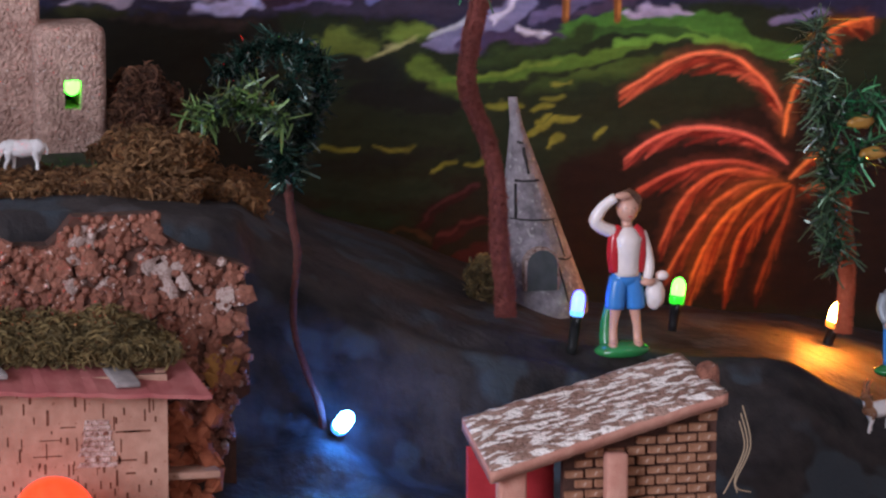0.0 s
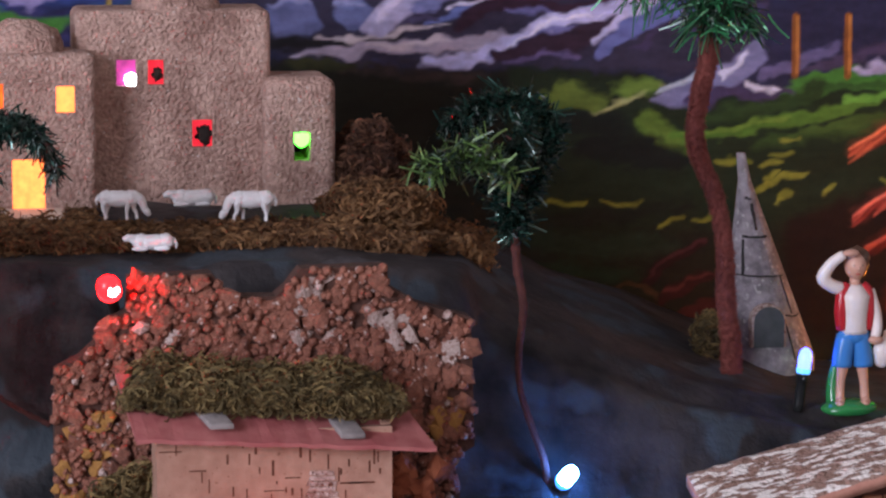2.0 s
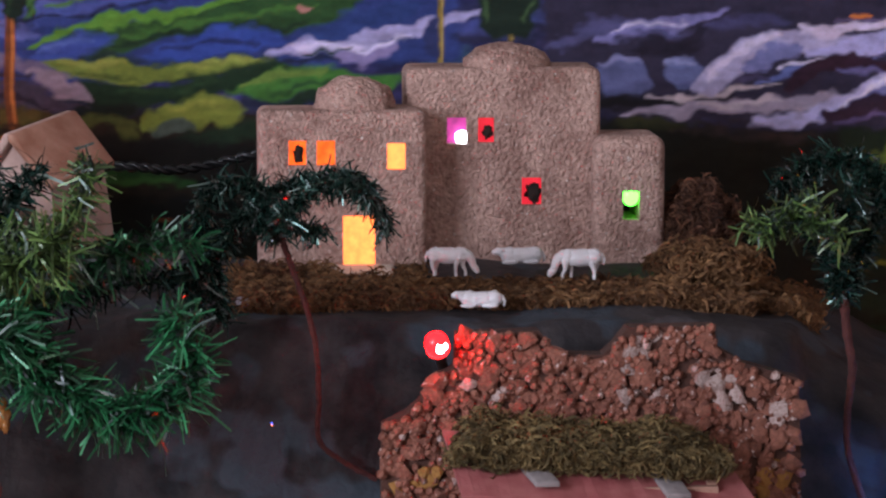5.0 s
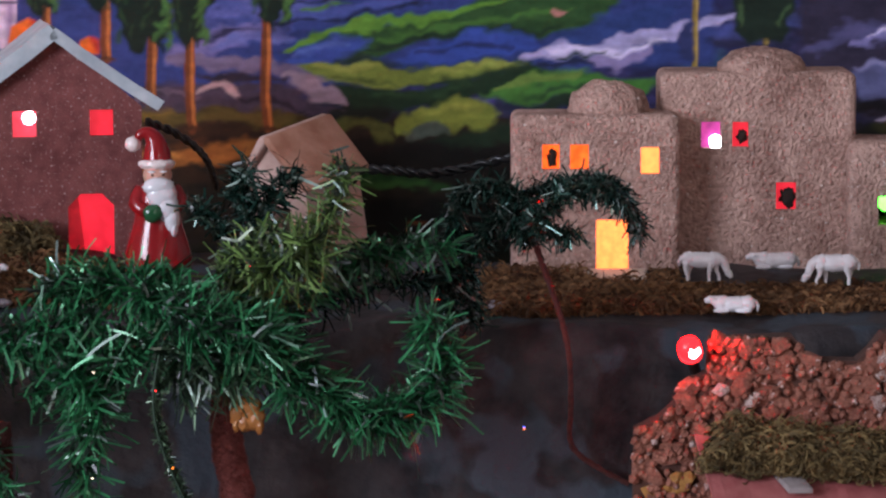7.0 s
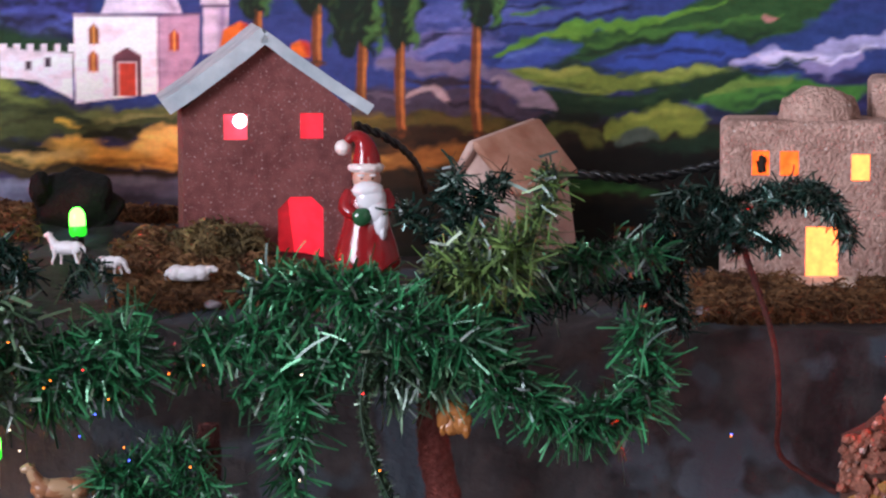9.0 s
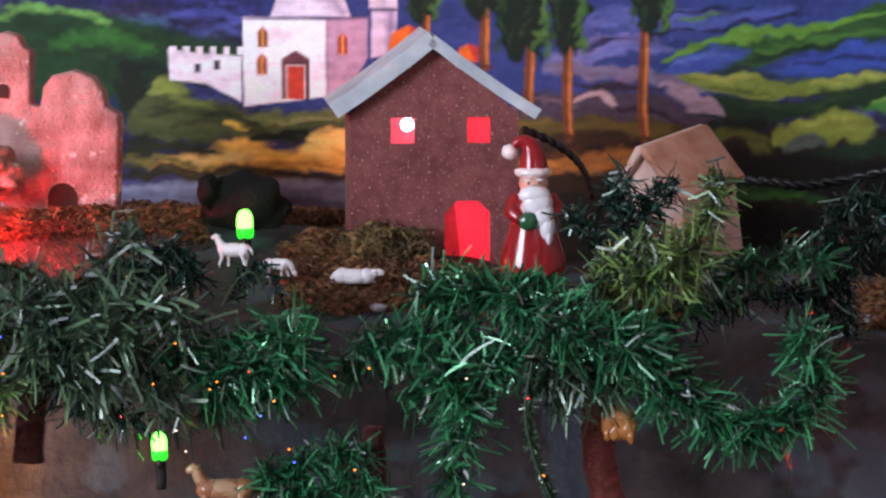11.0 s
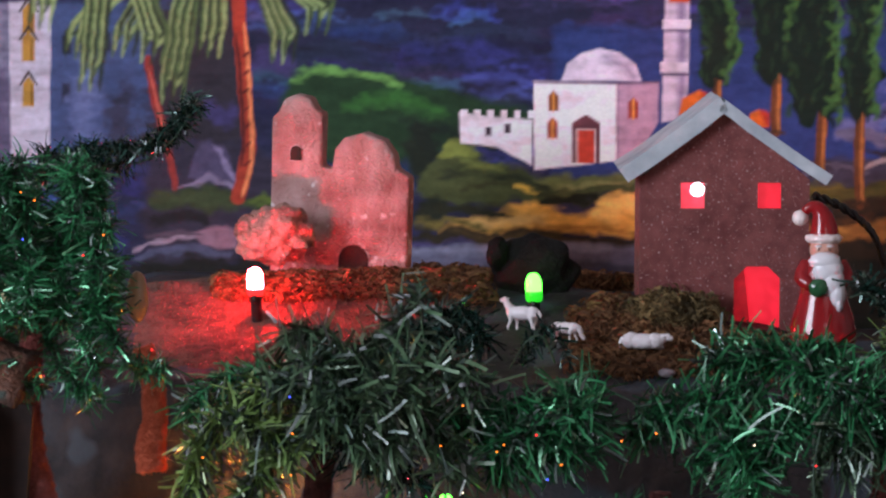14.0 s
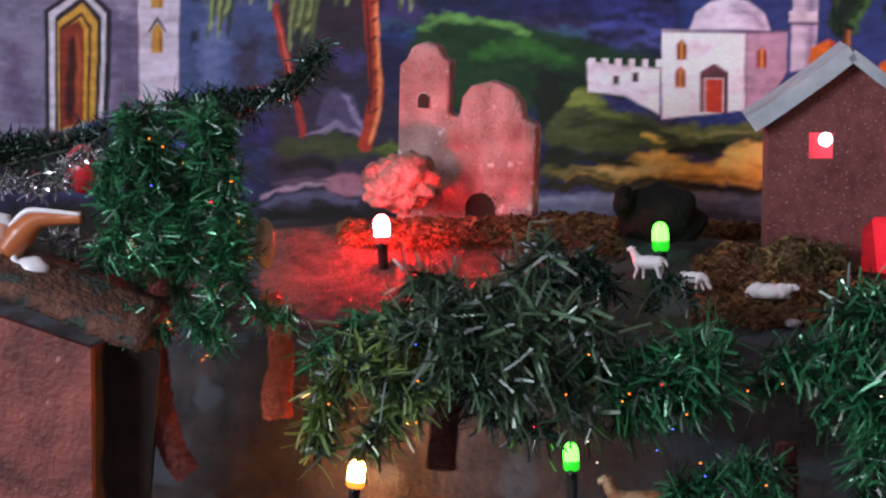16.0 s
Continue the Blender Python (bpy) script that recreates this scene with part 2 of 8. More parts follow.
# ---- the landscape: one sheet of painted paper over a frame, given by its profile at several depths ----
PROFILE = [
    (2.395, [(-90, -25), (-77.04, -26.12), (-58.47, -22.36), (-42.42, -22.08), (-28.78, -22.04), (-15.57, -25.02), (-3.14, -24.62), (3.62, -25.59), (27.90, -25.49),
             (32.69, -26.99), (36.82, -28.08), (40.64, -30.15), (45.57, -31.57), (50.21, -33.78), (56.37, -36.23), (63.72, -36.64), (71.22, -37.67), (77.63, -39.29), (100, -39)]),
    (2.14, [(-90, -26), (-77.05, -26.84), (-58.47, -23.41), (-42.42, -22.60), (-28.77, -22.99), (-15.58, -25.76), (-3.14, -25.30), (3.61, -25.79), (27.91, -26.00),
            (32.67, -28.19), (36.81, -28.84), (40.63, -30.98), (45.57, -32.63), (50.21, -34.92), (56.37, -36.87), (63.73, -37.61), (71.24, -38.83), (77.66, -40.76), (100, -41)]),
    (2.00, [(-90, -30), (-77.07, -28.64), (-58.48, -28.17), (-42.38, -28.48), (-28.73, -28.45), (-26.72, -28.27), (-3.16, -28.18), (4.25, -28.63), (27.92, -28.68), (35.85, -29.56),
            (36.80, -30.57), (40.62, -32.79), (45.56, -35.43), (50.21, -37.39), (56.38, -38.91), (63.76, -39.95), (71.27, -40.84), (77.74, -44.07), (100, -46)]),
    (1.96, [(-90, -33), (-77.10, -30.44), (-58.48, -29.76), (-42.37, -29.69), (-28.72, -29.82), (-26.75, -29.63), (-3.16, -29.37), (4.23, -29.72), (27.92, -29.77), (35.87, -30.94),
            (36.77, -33.34), (40.61, -35.23), (45.56, -37.90), (50.22, -39.88), (56.40, -41.06), (63.79, -42.31), (71.32, -43.76), (77.80, -47.03), (100, -49)]),
    (1.915, [(-90, -44), (-60, -42), (-20, -41), (0, -42), (25, -44), (40.55, -45.10), (50.23, -47.40), (60, -51), (100, -55)]),
    (1.80, [(-90, -51), (0, -51), (45, -54), (100, -60)]),
    (1.52, [(-90, -99), (100, -99)]),
]


def sheet_b(a, y):
    """Plan height of the landscape at a, y."""
    bs = [np.interp(a, *zip(*line)) for _, line in PROFILE]
    ys = [p[0] for p in PROFILE]
    return float(np.interp(y, ys[::-1], bs[::-1]))


def depth_at(a, b):
    """The depth at which the landscape has plan height b at a."""
    ys = np.linspace(1.56, 2.39, 500)
    return float(ys[np.argmin([abs(sheet_b(a, y) - b) for y in ys])])


def ground(a, y):
    """The place on the landscape at plan a and depth y."""
    return spot(a, sheet_b(a, y), y)


def landscape():
    ny, na = 150, 420
    ys = np.linspace(2.395, 1.53, ny)
    verts = []
    for y in ys:
        for a in np.linspace(-90, 96, na):
            p = ground(a, y)
            k = 0.012 if y < 1.97 else 0.004
            w = noise.noise(p * 9) * k + noise.noise(p * 25) * k * 0.5 + abs(noise.noise(p * 14 + Vector((9, 3, 1)))) * k * 0.7
            verts.append(p + Vector((0, -0.6 * w, w - 0.002)))
    faces = [(i * na + j, (i + 1) * na + j, (i + 1) * na + j + 1, i * na + j + 1) for i in range(ny - 1) for j in range(na - 1)]
    me = bpy.data.meshes.new("ground")
    me.from_pydata(verts, [], faces)
    me.materials.append(PAPER)
    me.shade_smooth()
    me.flip_normals() if me.polygons[0].normal.z < 0 else None
    return tagged(new("ground", me), "dark grey-brown painted paper hillside with folds", "ground", kind="structure")


landscape()


# ---- the painted backdrop: brush strokes laid one over another on a board ----
class Painting:
    def __init__(self, a0, a1, b0, b1, step):
        self.a, self.b = np.arange(a0, a1, step), np.arange(b0, b1, step)
        self.A, self.B = np.meshgrid(self.a, self.b)
        self.step, self.a0, self.b0 = step, a0, b0
        self.rng = np.random.RandomState(5)
        self.wa = 0.8 * self.cloud(1.9, 1.5) + 0.45 * self.cloud(0.7, 0.5)
        self.wb = 0.7 * self.cloud(1.7, 1.3) + 0.4 * self.cloud(0.65, 0.5)
        self.fine = 0.6 * self.cloud(2.2, 0.5) + 0.6 * self.cloud(0.8, 0.24) + 0.4 * self.cloud(0.3, 0.3)
        self.dry = 0.6 * self.cloud(0.9, 0.3) + 0.5 * self.cloud(0.35, 0.24)
        self.col = np.zeros((len(self.b), len(self.a), 3), np.float32)

    def cloud(self, ca, cb):
        """Soft random values from -1 to 1, with cells ca wide and cb high."""
        ga, gb = int((self.a[-1] - self.a0) / ca) + 3, int((self.b[-1] - self.b0) / cb) + 3
        g = self.rng.rand(gb, ga)
        u, v = (self.A - self.a0) / ca, (self.B - self.b0) / cb
        i, j = u.astype(int), v.astype(int)
        fu, fv = u - i, v - j
        fu, fv = fu * fu * (3 - 2 * fu), fv * fv * (3 - 2 * fv)
        top = g[j, i] * (1 - fu) + g[j, i + 1] * fu
        low = g[j + 1, i] * (1 - fu) + g[j + 1, i + 1] * fu
        return (top * (1 - fv) + low * fv) * 2 - 1

    def window(self, pts, pad):
        aa, bb = [p[0] for p in pts], [p[1] for p in pts]
        j0, j1 = [int(np.clip((v - self.a0) / self.step, 0, len(self.a))) for v in (min(aa) - pad, max(aa) + pad)]
        i0, i1 = [int(np.clip((v - self.b0) / self.step, 0, len(self.b))) for v in (min(bb) - pad, max(bb) + pad)]
        return slice(i0, i1), slice(j0, j1)

    def lay(self, w, alpha, color):
        c = np.array([((v / 255 + 0.055) / 1.055) ** 2.4 if v > 10 else v / 255 / 12.92 for v in color], np.float32)
        al = np.clip(alpha, 0, 1)[..., None]
        self.col[w] = self.col[w] * (1 - al) + c * (1 + 0.26 * self.fine[w][..., None]) * al

    def stroke(self, pts, width, color, soft=0.25, wild=0.5, tip=0.25, load=1.0):
        """A brush drawn along pts, width at its middle, thinner at its ends."""
        w = self.window(pts, width + wild + soft)
        A, B = self.A[w] + wild * self.wa[w], self.B[w] + wild * self.wb[w]
        if A.size == 0:
            return
        n, best = len(pts) - 1, np.full(A.shape, -9.0)
        for k in range(n):
            (x0, y0), (x1, y1) = pts[k], pts[k + 1]
            L = (x1 - x0) ** 2 + (y1 - y0) ** 2 + 1e-9
            t = np.clip(((A - x0) * (x1 - x0) + (B - y0) * (y1 - y0)) / L, 0, 1)
            d = np.hypot(A - x0 - t * (x1 - x0), B - y0 - t * (y1 - y0))
            s = (k + t) / n
            r = width / 2 * (tip + (1 - tip) * np.sqrt(np.clip(4 * s * (1 - s), 0, 1)))
            best = np.maximum(best, r - d)
        self.lay(w, (best / soft / 1.3 + 0.5 + 0.55 * self.dry[w] * min(1, 3 * wild)) * load, color)

    def shape(self, pts, color, soft=0.15, wild=0.1, load=1.0):
        """A filled outline."""
        w = self.window(pts, wild + soft)
        A, B = self.A[w] + wild * self.wa[w], self.B[w] + wild * self.wb[w]
        if A.size == 0:
            return
        ins, dist = np.zeros(A.shape, bool), np.full(A.shape, 99.0)
        for k in range(len(pts)):
            (x0, y0), (x1, y1) = pts[k], pts[(k + 1) % len(pts)]
            L = (x1 - x0) ** 2 + (y1 - y0) ** 2 + 1e-9
            t = np.clip(((A - x0) * (x1 - x0) + (B - y0) * (y1 - y0)) / L, 0, 1)
            dist = np.minimum(dist, np.hypot(A - x0 - t * (x1 - x0), B - y0 - t * (y1 - y0)))
            if y0 != y1:
                ins ^= ((y0 > B) != (y1 > B)) & (A < (x1 - x0) * (B - y0) / (y1 - y0) + x0)
        self.lay(w, (np.where(ins, dist, -dist) / soft / 1.3 + 0.5 + 0.55 * self.dry[w] * min(1, 3 * wild)) * load, color)

    def dabs(self, box4, n, color, size, flat=0.4, lean=0.0, load=0.9):
        """Loose short strokes scattered in a field a0, a1, b0, b1."""
        for _ in range(n):
            x, y = self.rng.uniform(box4[0], box4[1]), self.rng.uniform(box4[2], box4[3])
            s = size * self.rng.uniform(0.5, 1.5)
            e = lean + self.rng.uniform(-0.15, 0.15)
            self.stroke([(x - s, y - s * e), (x, y + 0.1 * s), (x + s, y + s * e)], s * flat * 2, [c * self.rng.uniform(0.75, 1.22) for c in color], 0.3 + 0.12 * s, 0.5, load=load * self.rng.uniform(0.6, 1))


    def patch(self, p, q, n, color, size, flat=0.3, lean=0.0, load=0.9):
        self.dabs((min(p[0], q[0]), max(p[0], q[0]), min(p[1], q[1]), max(p[1], q[1])), n, color, size, flat, lean, load)


art = Painting(-92, 94, -46, -5, 0.115)
# sky, in long flat strokes of violet and blue
art.lay((slice(None), slice(None)), np.ones(art.A.shape), (34, 34, 58))
art.dabs((-92, 30, -26, -5), 420, (44, 47, 84), 3.2, 0.10)
art.dabs((-92, 30, -24, -5), 160, (76, 84, 138), 2.4, 0.09)
art.dabs((-92, 30, -26, -5), 220, (28, 26, 46), 3.0, 0.09)
# dark ground along the foot of the whole painting
art.shape([(-92, -46), (94, -46), (94, -20), (40, -20), (12, -23), (-10, -24), (-40, -22), (-92, -22)], (24, 25, 18), 1.0, 0.8)
# far green hill behind the ruin
art.shape([(-49.81, -10.25), (-47.35, -9.99), (-43.16, -10.37), (-39.00, -11.35), (-34.86, -12.32), (-33.49, -13.66), (-39.00, -14.24), (-41.79, -15.64), (-47.38, -15.71), (-50.90, -14.21)], (32, 54, 32), 0.4, 0.25)
art.stroke([(-46.31, -12.27), (-43.16, -11.73), (-40.04, -12.72)], 0.87, (46, 88, 38), 0.5, 0.4, 0.2)
art.stroke([(-49.98, -10.49), (-46.65, -10.12), (-42.81, -10.77)], 0.54, (96, 140, 70), 0.3)
art.stroke([(-42.47, -13.43), (-39.00, -13.90), (-36.93, -14.72)], 1.01, (24, 34, 26), 0.5)
# dark stroke for the shadow at the ruin's right edge
art.stroke([(-41.78, -13.42), (-41.09, -15.80), (-40.40, -18.19)], 1.68, (26, 32, 24), 0.6, 0.5, 0.2)
# rocks and bushes beside the palms
art.shape([(-59.07, -15.01), (-53.31, -14.55), (-50.46, -15.88), (-50.45, -21.77), (-59.09, -22.71)], (46, 40, 54), 0.5, 0.25)
art.shape([(-56.36, -16.70), (-55.64, -14.77), (-54.56, -14.23), (-53.60, -15.42), (-53.31, -16.98), (-54.74, -17.18)], (70, 61, 86), 0.16, 0.25)
art.stroke([(-57.27, -17.59), (-55.10, -16.95), (-53.31, -17.25)], 0.47, (116, 102, 126), 0.16)
art.stroke([(-54.74, -15.10), (-53.85, -15.77), (-53.31, -17.05)], 0.34, (120, 106, 136), 0.16)
art.stroke([(-58.71, -18.14), (-55.82, -17.80), (-53.31, -18.30), (-51.17, -18.31)], 1.01, (52, 60, 36), 0.3, 0.5, 0.2)
art.stroke([(-59.08, -19.38), (-56.91, -18.87), (-54.75, -19.27)], 0.87, (28, 24, 26), 0.3, 0.4, 0.2)
art.stroke([(-52.59, -18.21), (-51.52, -17.80), (-50.46, -17.95)], 0.67, (84, 98, 42), 0.3, 0.4, 0.2)
art.stroke([(-59.45, -21.03), (-56.91, -20.48), (-54.39, -20.20), (-52.95, -20.62)], 0.60, (140, 118, 132), 0.16)
art.shape([(-55.83, -20.10), (-54.75, -19.62), (-53.02, -19.82), (-53.13, -21.07), (-55.29, -20.92)], (128, 94, 108), 0.16, 0.25)
art.stroke([(-59.08, -20.25), (-56.91, -20.02), (-55.11, -20.22)], 0.47, (78, 62, 74), 0.16)
art.stroke([(-59.45, -21.66), (-56.19, -21.40), (-53.31, -21.43)], 0.74, (70, 70, 92), 0.16)
art.stroke([(-59.45, -22.37), (-54.75, -22.16), (-50.45, -21.94)], 0.87, (26, 24, 20), 0.4)
# the palace, its arched door and its pale pier
art.shape([(-65.58, -6.06), (-56.17, -5.97), (-56.89, -10.11), (-58.34, -14.65), (-60.88, -15.57), (-65.64, -16.02)], (56, 70, 106), 0.4, 0.25)
art.shape([(-78.94, -6.18), (-67.59, -6.08), (-67.78, -16.41), (-74.57, -17.98), (-79.11, -18.61)], (104, 98, 120), 0.12, 0.1)
art.stroke([(-68.73, -10.28), (-68.49, -13.08), (-68.41, -15.90)], 2.01, (84, 76, 100), 0.6, 0.5, 0.5)
art.stroke([(-76.01, -12.51), (-75.66, -14.98), (-74.75, -17.09)], 1.68, (84, 74, 98), 0.7, 0.5, 0.5)
art.stroke([(-68.52, -6.78), (-68.35, -9.23), (-68.73, -10.28)], 1.01, (126, 120, 140), 0.5, 0.4, 0.2)
art.shape([(-67.66, -6.08), (-64.95, -6.05), (-65.04, -14.78), (-65.64, -15.67), (-67.63, -16.06)], (170, 164, 178), 0.1, 0.06)
art.shape([(-73.82, -17.71), (-73.81, -10.00), (-71.30, -8.28), (-69.35, -9.94), (-69.63, -16.45)], (34, 30, 38), 0.08, 0.04)
art.shape([(-73.52, -17.63), (-73.51, -10.17), (-71.30, -8.63), (-69.73, -10.12), (-70.01, -16.64)], (178, 174, 184), 0.08, 0.04)
art.shape([(-73.18, -17.55), (-73.14, -10.41), (-71.31, -9.05), (-70.02, -10.37), (-70.27, -16.71)], (38, 32, 38), 0.08, 0.04)
art.shape([(-72.96, -17.48), (-72.96, -10.69), (-71.31, -9.48), (-70.32, -10.66), (-70.53, -16.82)], (176, 134, 52), 0.08, 0.04)
art.shape([(-72.88, -17.41), (-72.85, -11.04), (-71.39, -10.04), (-70.70, -10.94), (-70.90, -16.94)], (66, 38, 26), 0.08, 0.04)
art.shape([(-72.62, -17.33), (-72.56, -11.18), (-71.39, -10.32), (-70.92, -11.09), (-71.09, -17.01)], (178, 134, 46), 0.08, 0.04)
art.shape([(-72.81, -17.33), (-72.74, -11.18), (-71.51, -10.53), (-71.18, -11.23), (-71.31, -17.02)], (112, 42, 30), 0.08, 0.04)
art.stroke([(-72.24, -16.86), (-72.14, -14.21), (-71.97, -11.74)], 0.74, (46, 20, 18), 0.3, 0.15, 0.5)
art.stroke([(-71.67, -11.38), (-71.50, -13.49), (-71.64, -16.32)], 0.34, (140, 66, 38), 0.2, 0.1, 0.2)
art.shape([(-66.80, -7.99), (-66.79, -6.59), (-66.38, -6.13), (-65.98, -6.58), (-65.99, -7.98)], (160, 118, 48), 0.08, 0.03)
art.stroke([(-66.97, -6.70), (-66.38, -5.86), (-65.80, -6.69)], 0.17, (60, 46, 40), 0.08, 0.03, 0.6)
art.stroke([(-66.17, -6.69), (-66.17, -7.87)], 0.13, (96, 66, 30), 0.08, 0.02, 0.8)
art.shape([(-66.81, -9.73), (-66.80, -8.33), (-66.39, -7.88), (-65.99, -8.32), (-66.00, -9.72)], (160, 118, 48), 0.08, 0.03)
art.stroke([(-66.98, -8.44), (-66.39, -7.60), (-65.81, -8.43)], 0.17, (60, 46, 40), 0.08, 0.03, 0.6)
art.stroke([(-66.18, -8.43), (-66.19, -9.62)], 0.13, (96, 66, 30), 0.08, 0.02, 0.8)
art.shape([(-66.83, -12.53), (-66.82, -11.13), (-66.41, -10.67), (-66.01, -11.12), (-66.02, -12.52)], (160, 118, 48), 0.08, 0.03)
art.stroke([(-67.00, -11.24), (-66.41, -10.39), (-65.83, -11.22)], 0.17, (60, 46, 40), 0.08, 0.03, 0.6)
art.stroke([(-66.20, -11.22), (-66.20, -12.41)], 0.13, (96, 66, 30), 0.08, 0.02, 0.8)
art.shape([(-64.26, -12.24), (-64.25, -11.06), (-63.67, -11.05), (-63.68, -12.23)], (32, 38, 56), 0.15, 0.05)
art.shape([(-64.24, -9.28), (-64.24, -8.09), (-63.65, -8.09), (-63.66, -9.27)], (32, 38, 56), 0.15, 0.05)
art.shape([(-61.69, -9.07), (-61.69, -7.89), (-61.11, -7.88), (-61.11, -9.06)], (32, 38, 56), 0.15, 0.05)
art.stroke([(-63.04, -9.51), (-62.69, -12.29), (-63.07, -14.39)], 1.68, (84, 96, 136), 0.7, 0.5, 0.5)
art.stroke([(-60.14, -11.55), (-60.51, -13.99), (-59.80, -15.72)], 2.01, (44, 46, 66), 0.7, 0.5, 0.5)
art.shape([(-58.32, -5.99), (-52.60, -5.94), (-52.60, -14.54), (-56.18, -14.95), (-59.07, -15.53)], (44, 38, 46), 0.6, 0.4)
art.stroke([(-55.10, -12.51), (-54.03, -13.18), (-53.31, -12.13)], 1.14, (60, 52, 92), 0.5)
art.stroke([(-51.89, -10.04), (-51.18, -9.35), (-49.76, -10.01)], 1.34, (58, 50, 90), 0.5)
art.stroke([(-71.95, -17.56), (-69.71, -17.16), (-67.86, -16.77)], 1.21, (44, 64, 88), 0.4, 0.5, 0.2)
art.stroke([(-77.60, -18.94), (-73.83, -18.31), (-70.83, -17.89)], 1.34, (24, 30, 26), 0.4, 0.5, 0.2)
art.stroke([(-77.62, -20.37), (-72.35, -19.88), (-67.13, -18.69)], 2.01, (20, 24, 22), 0.4, 0.6, 0.2)
# two palms with red trunks
art.stroke([(-58.76, -9.45), (-58.34, -12.22), (-57.62, -14.63), (-57.09, -17.41)], 0.54, (128, 46, 40), 0.12, 0.1, 0.7)
art.stroke([(-58.69, -10.14), (-58.16, -12.56), (-57.55, -14.81)], 0.17, (176, 84, 70), 0.1, 0.08, 0.2)
art.stroke([(-53.03, -5.94), (-52.78, -9.37), (-52.53, -12.12), (-52.42, -14.88), (-53.13, -18.01)], 0.90, (150, 52, 36), 0.12, 0.12, 0.9)
art.stroke([(-52.60, -7.31), (-52.31, -10.74), (-52.17, -13.49), (-52.31, -15.92), (-52.88, -17.83)], 0.30, (214, 120, 76), 0.12, 0.1, 0.5)
art.stroke([(-53.17, -8.00), (-52.88, -10.75), (-52.74, -13.50), (-52.88, -15.93)], 0.27, (84, 28, 26), 0.12, 0.1, 0.5)
art.stroke([(-52.78, -9.37), (-52.32, -9.02)], 0.20, (96, 34, 28), 0.1, 0.08, 0.2)
art.stroke([(-52.78, -10.47), (-52.31, -10.12)], 0.20, (96, 34, 28), 0.1, 0.08, 0.2)
art.stroke([(-52.78, -11.57), (-52.31, -11.22)], 0.20, (96, 34, 28), 0.1, 0.08, 0.2)
art.stroke([(-52.78, -12.68), (-52.31, -12.32)], 0.20, (96, 34, 28), 0.1, 0.08, 0.2)
art.stroke([(-52.78, -13.78), (-52.31, -13.43)], 0.20, (96, 34, 28), 0.1, 0.08, 0.2)
art.stroke([(-52.78, -14.89), (-52.31, -14.53)], 0.20, (96, 34, 28), 0.1, 0.08, 0.2)
art.stroke([(-52.77, -15.99), (-52.31, -15.64)], 0.20, (96, 34, 28), 0.1, 0.08, 0.2)
for (ca, cb), tips in (((-53.87, -3.56), [(-63.43, -9.49), (-60.35, -9.46), (-57.31, -12.20), (-54.96, -9.41), (-50.34, -9.70), (-48.22, -7.97)]),
                       ((-60.66, -3.59), [(-65.78, -7.78), (-62.54, -11.57), (-58.55, -9.79)])):
    for k, (ta, tb) in enumerate(tips):
        for q in range(9):
            g = (q - 4) * 0.16
            c = ((38, 46, 32), (74, 90, 52), (132, 148, 94))[(q + k) % 3]
            xa = ca + (ta - ca) * 0.62 + g
            art.stroke([(ca + g * 0.3, cb), (xa, cb - 0.4 - 0.1 * q), (ta + g * 1.2 + 0.3, tb + 1.6 + 0.3 * (q % 3)), (ta + g, tb + 0.5 * (q % 4))], 0.3, c, 0.2, 0.1, 0.12)
# the fields round the white domes
# first a dark stroke that paints the shadow right of the ruin
art.stroke([(-42.13, -14.79), (-40.75, -16.82), (-41.10, -19.23)], 2.01, (28, 34, 24), 0.5, 0.5, 0.5)
art.shape([(-42.32, -17.53), (-41.44, -15.98), (-39.70, -14.35), (-38.14, -14.91), (-36.24, -16.08), (-33.48, -16.45), (-30.06, -16.16), (-26.31, -15.77), (-26.30, -17.30), (-34.86, -17.76), (-39.01, -18.34)], (66, 72, 40), 0.3, 0.5)
art.stroke([(-40.39, -15.11), (-39.35, -14.69), (-38.31, -15.15)], 1.14, (112, 120, 56), 0.3, 0.5, 0.2)
art.stroke([(-36.24, -16.42), (-33.48, -16.72), (-30.74, -16.17), (-28.01, -16.24)], 0.60, (120, 116, 66), 0.3, 0.5, 0.2)
art.stroke([(-40.40, -16.48), (-37.62, -15.93), (-35.55, -16.75)], 0.54, (40, 44, 28), 0.3, 0.5, 0.2)
art.stroke([(-34.17, -16.59), (-31.77, -16.42), (-29.37, -16.26)], 0.47, (150, 150, 92), 0.3, 0.4, 0.2)
art.stroke([(-39.01, -17.14), (-36.24, -16.76), (-33.48, -17.33)], 0.47, (52, 54, 30), 0.3, 0.5, 0.2)
# yellow field, its paint brightened for the amber bulb's light on it
art.shape([(-40.41, -19.73), (-38.32, -18.91), (-36.93, -18.31), (-34.86, -17.83), (-31.76, -18.33), (-30.05, -17.42), (-26.14, -17.02), (-26.12, -19.83), (-28.68, -19.77), (-31.42, -19.62), (-34.17, -19.46), (-36.93, -19.84)], (204, 152, 70), 0.3, 0.4)
art.stroke([(-31.42, -18.39), (-29.03, -17.95), (-26.13, -18.14)], 1.14, (222, 180, 100), 0.4, 0.5, 0.2)
art.stroke([(-39.01, -19.36), (-36.93, -18.89), (-34.17, -18.98)], 0.67, (196, 156, 92), 0.4, 0.5, 0.2)
art.stroke([(-36.24, -19.66), (-32.79, -19.16), (-28.68, -19.30)], 0.40, (150, 104, 44), 0.3, 0.4, 0.2)
art.stroke([(-35.90, -17.16), (-34.52, -17.01)], 0.54, (214, 170, 70), 0.16)
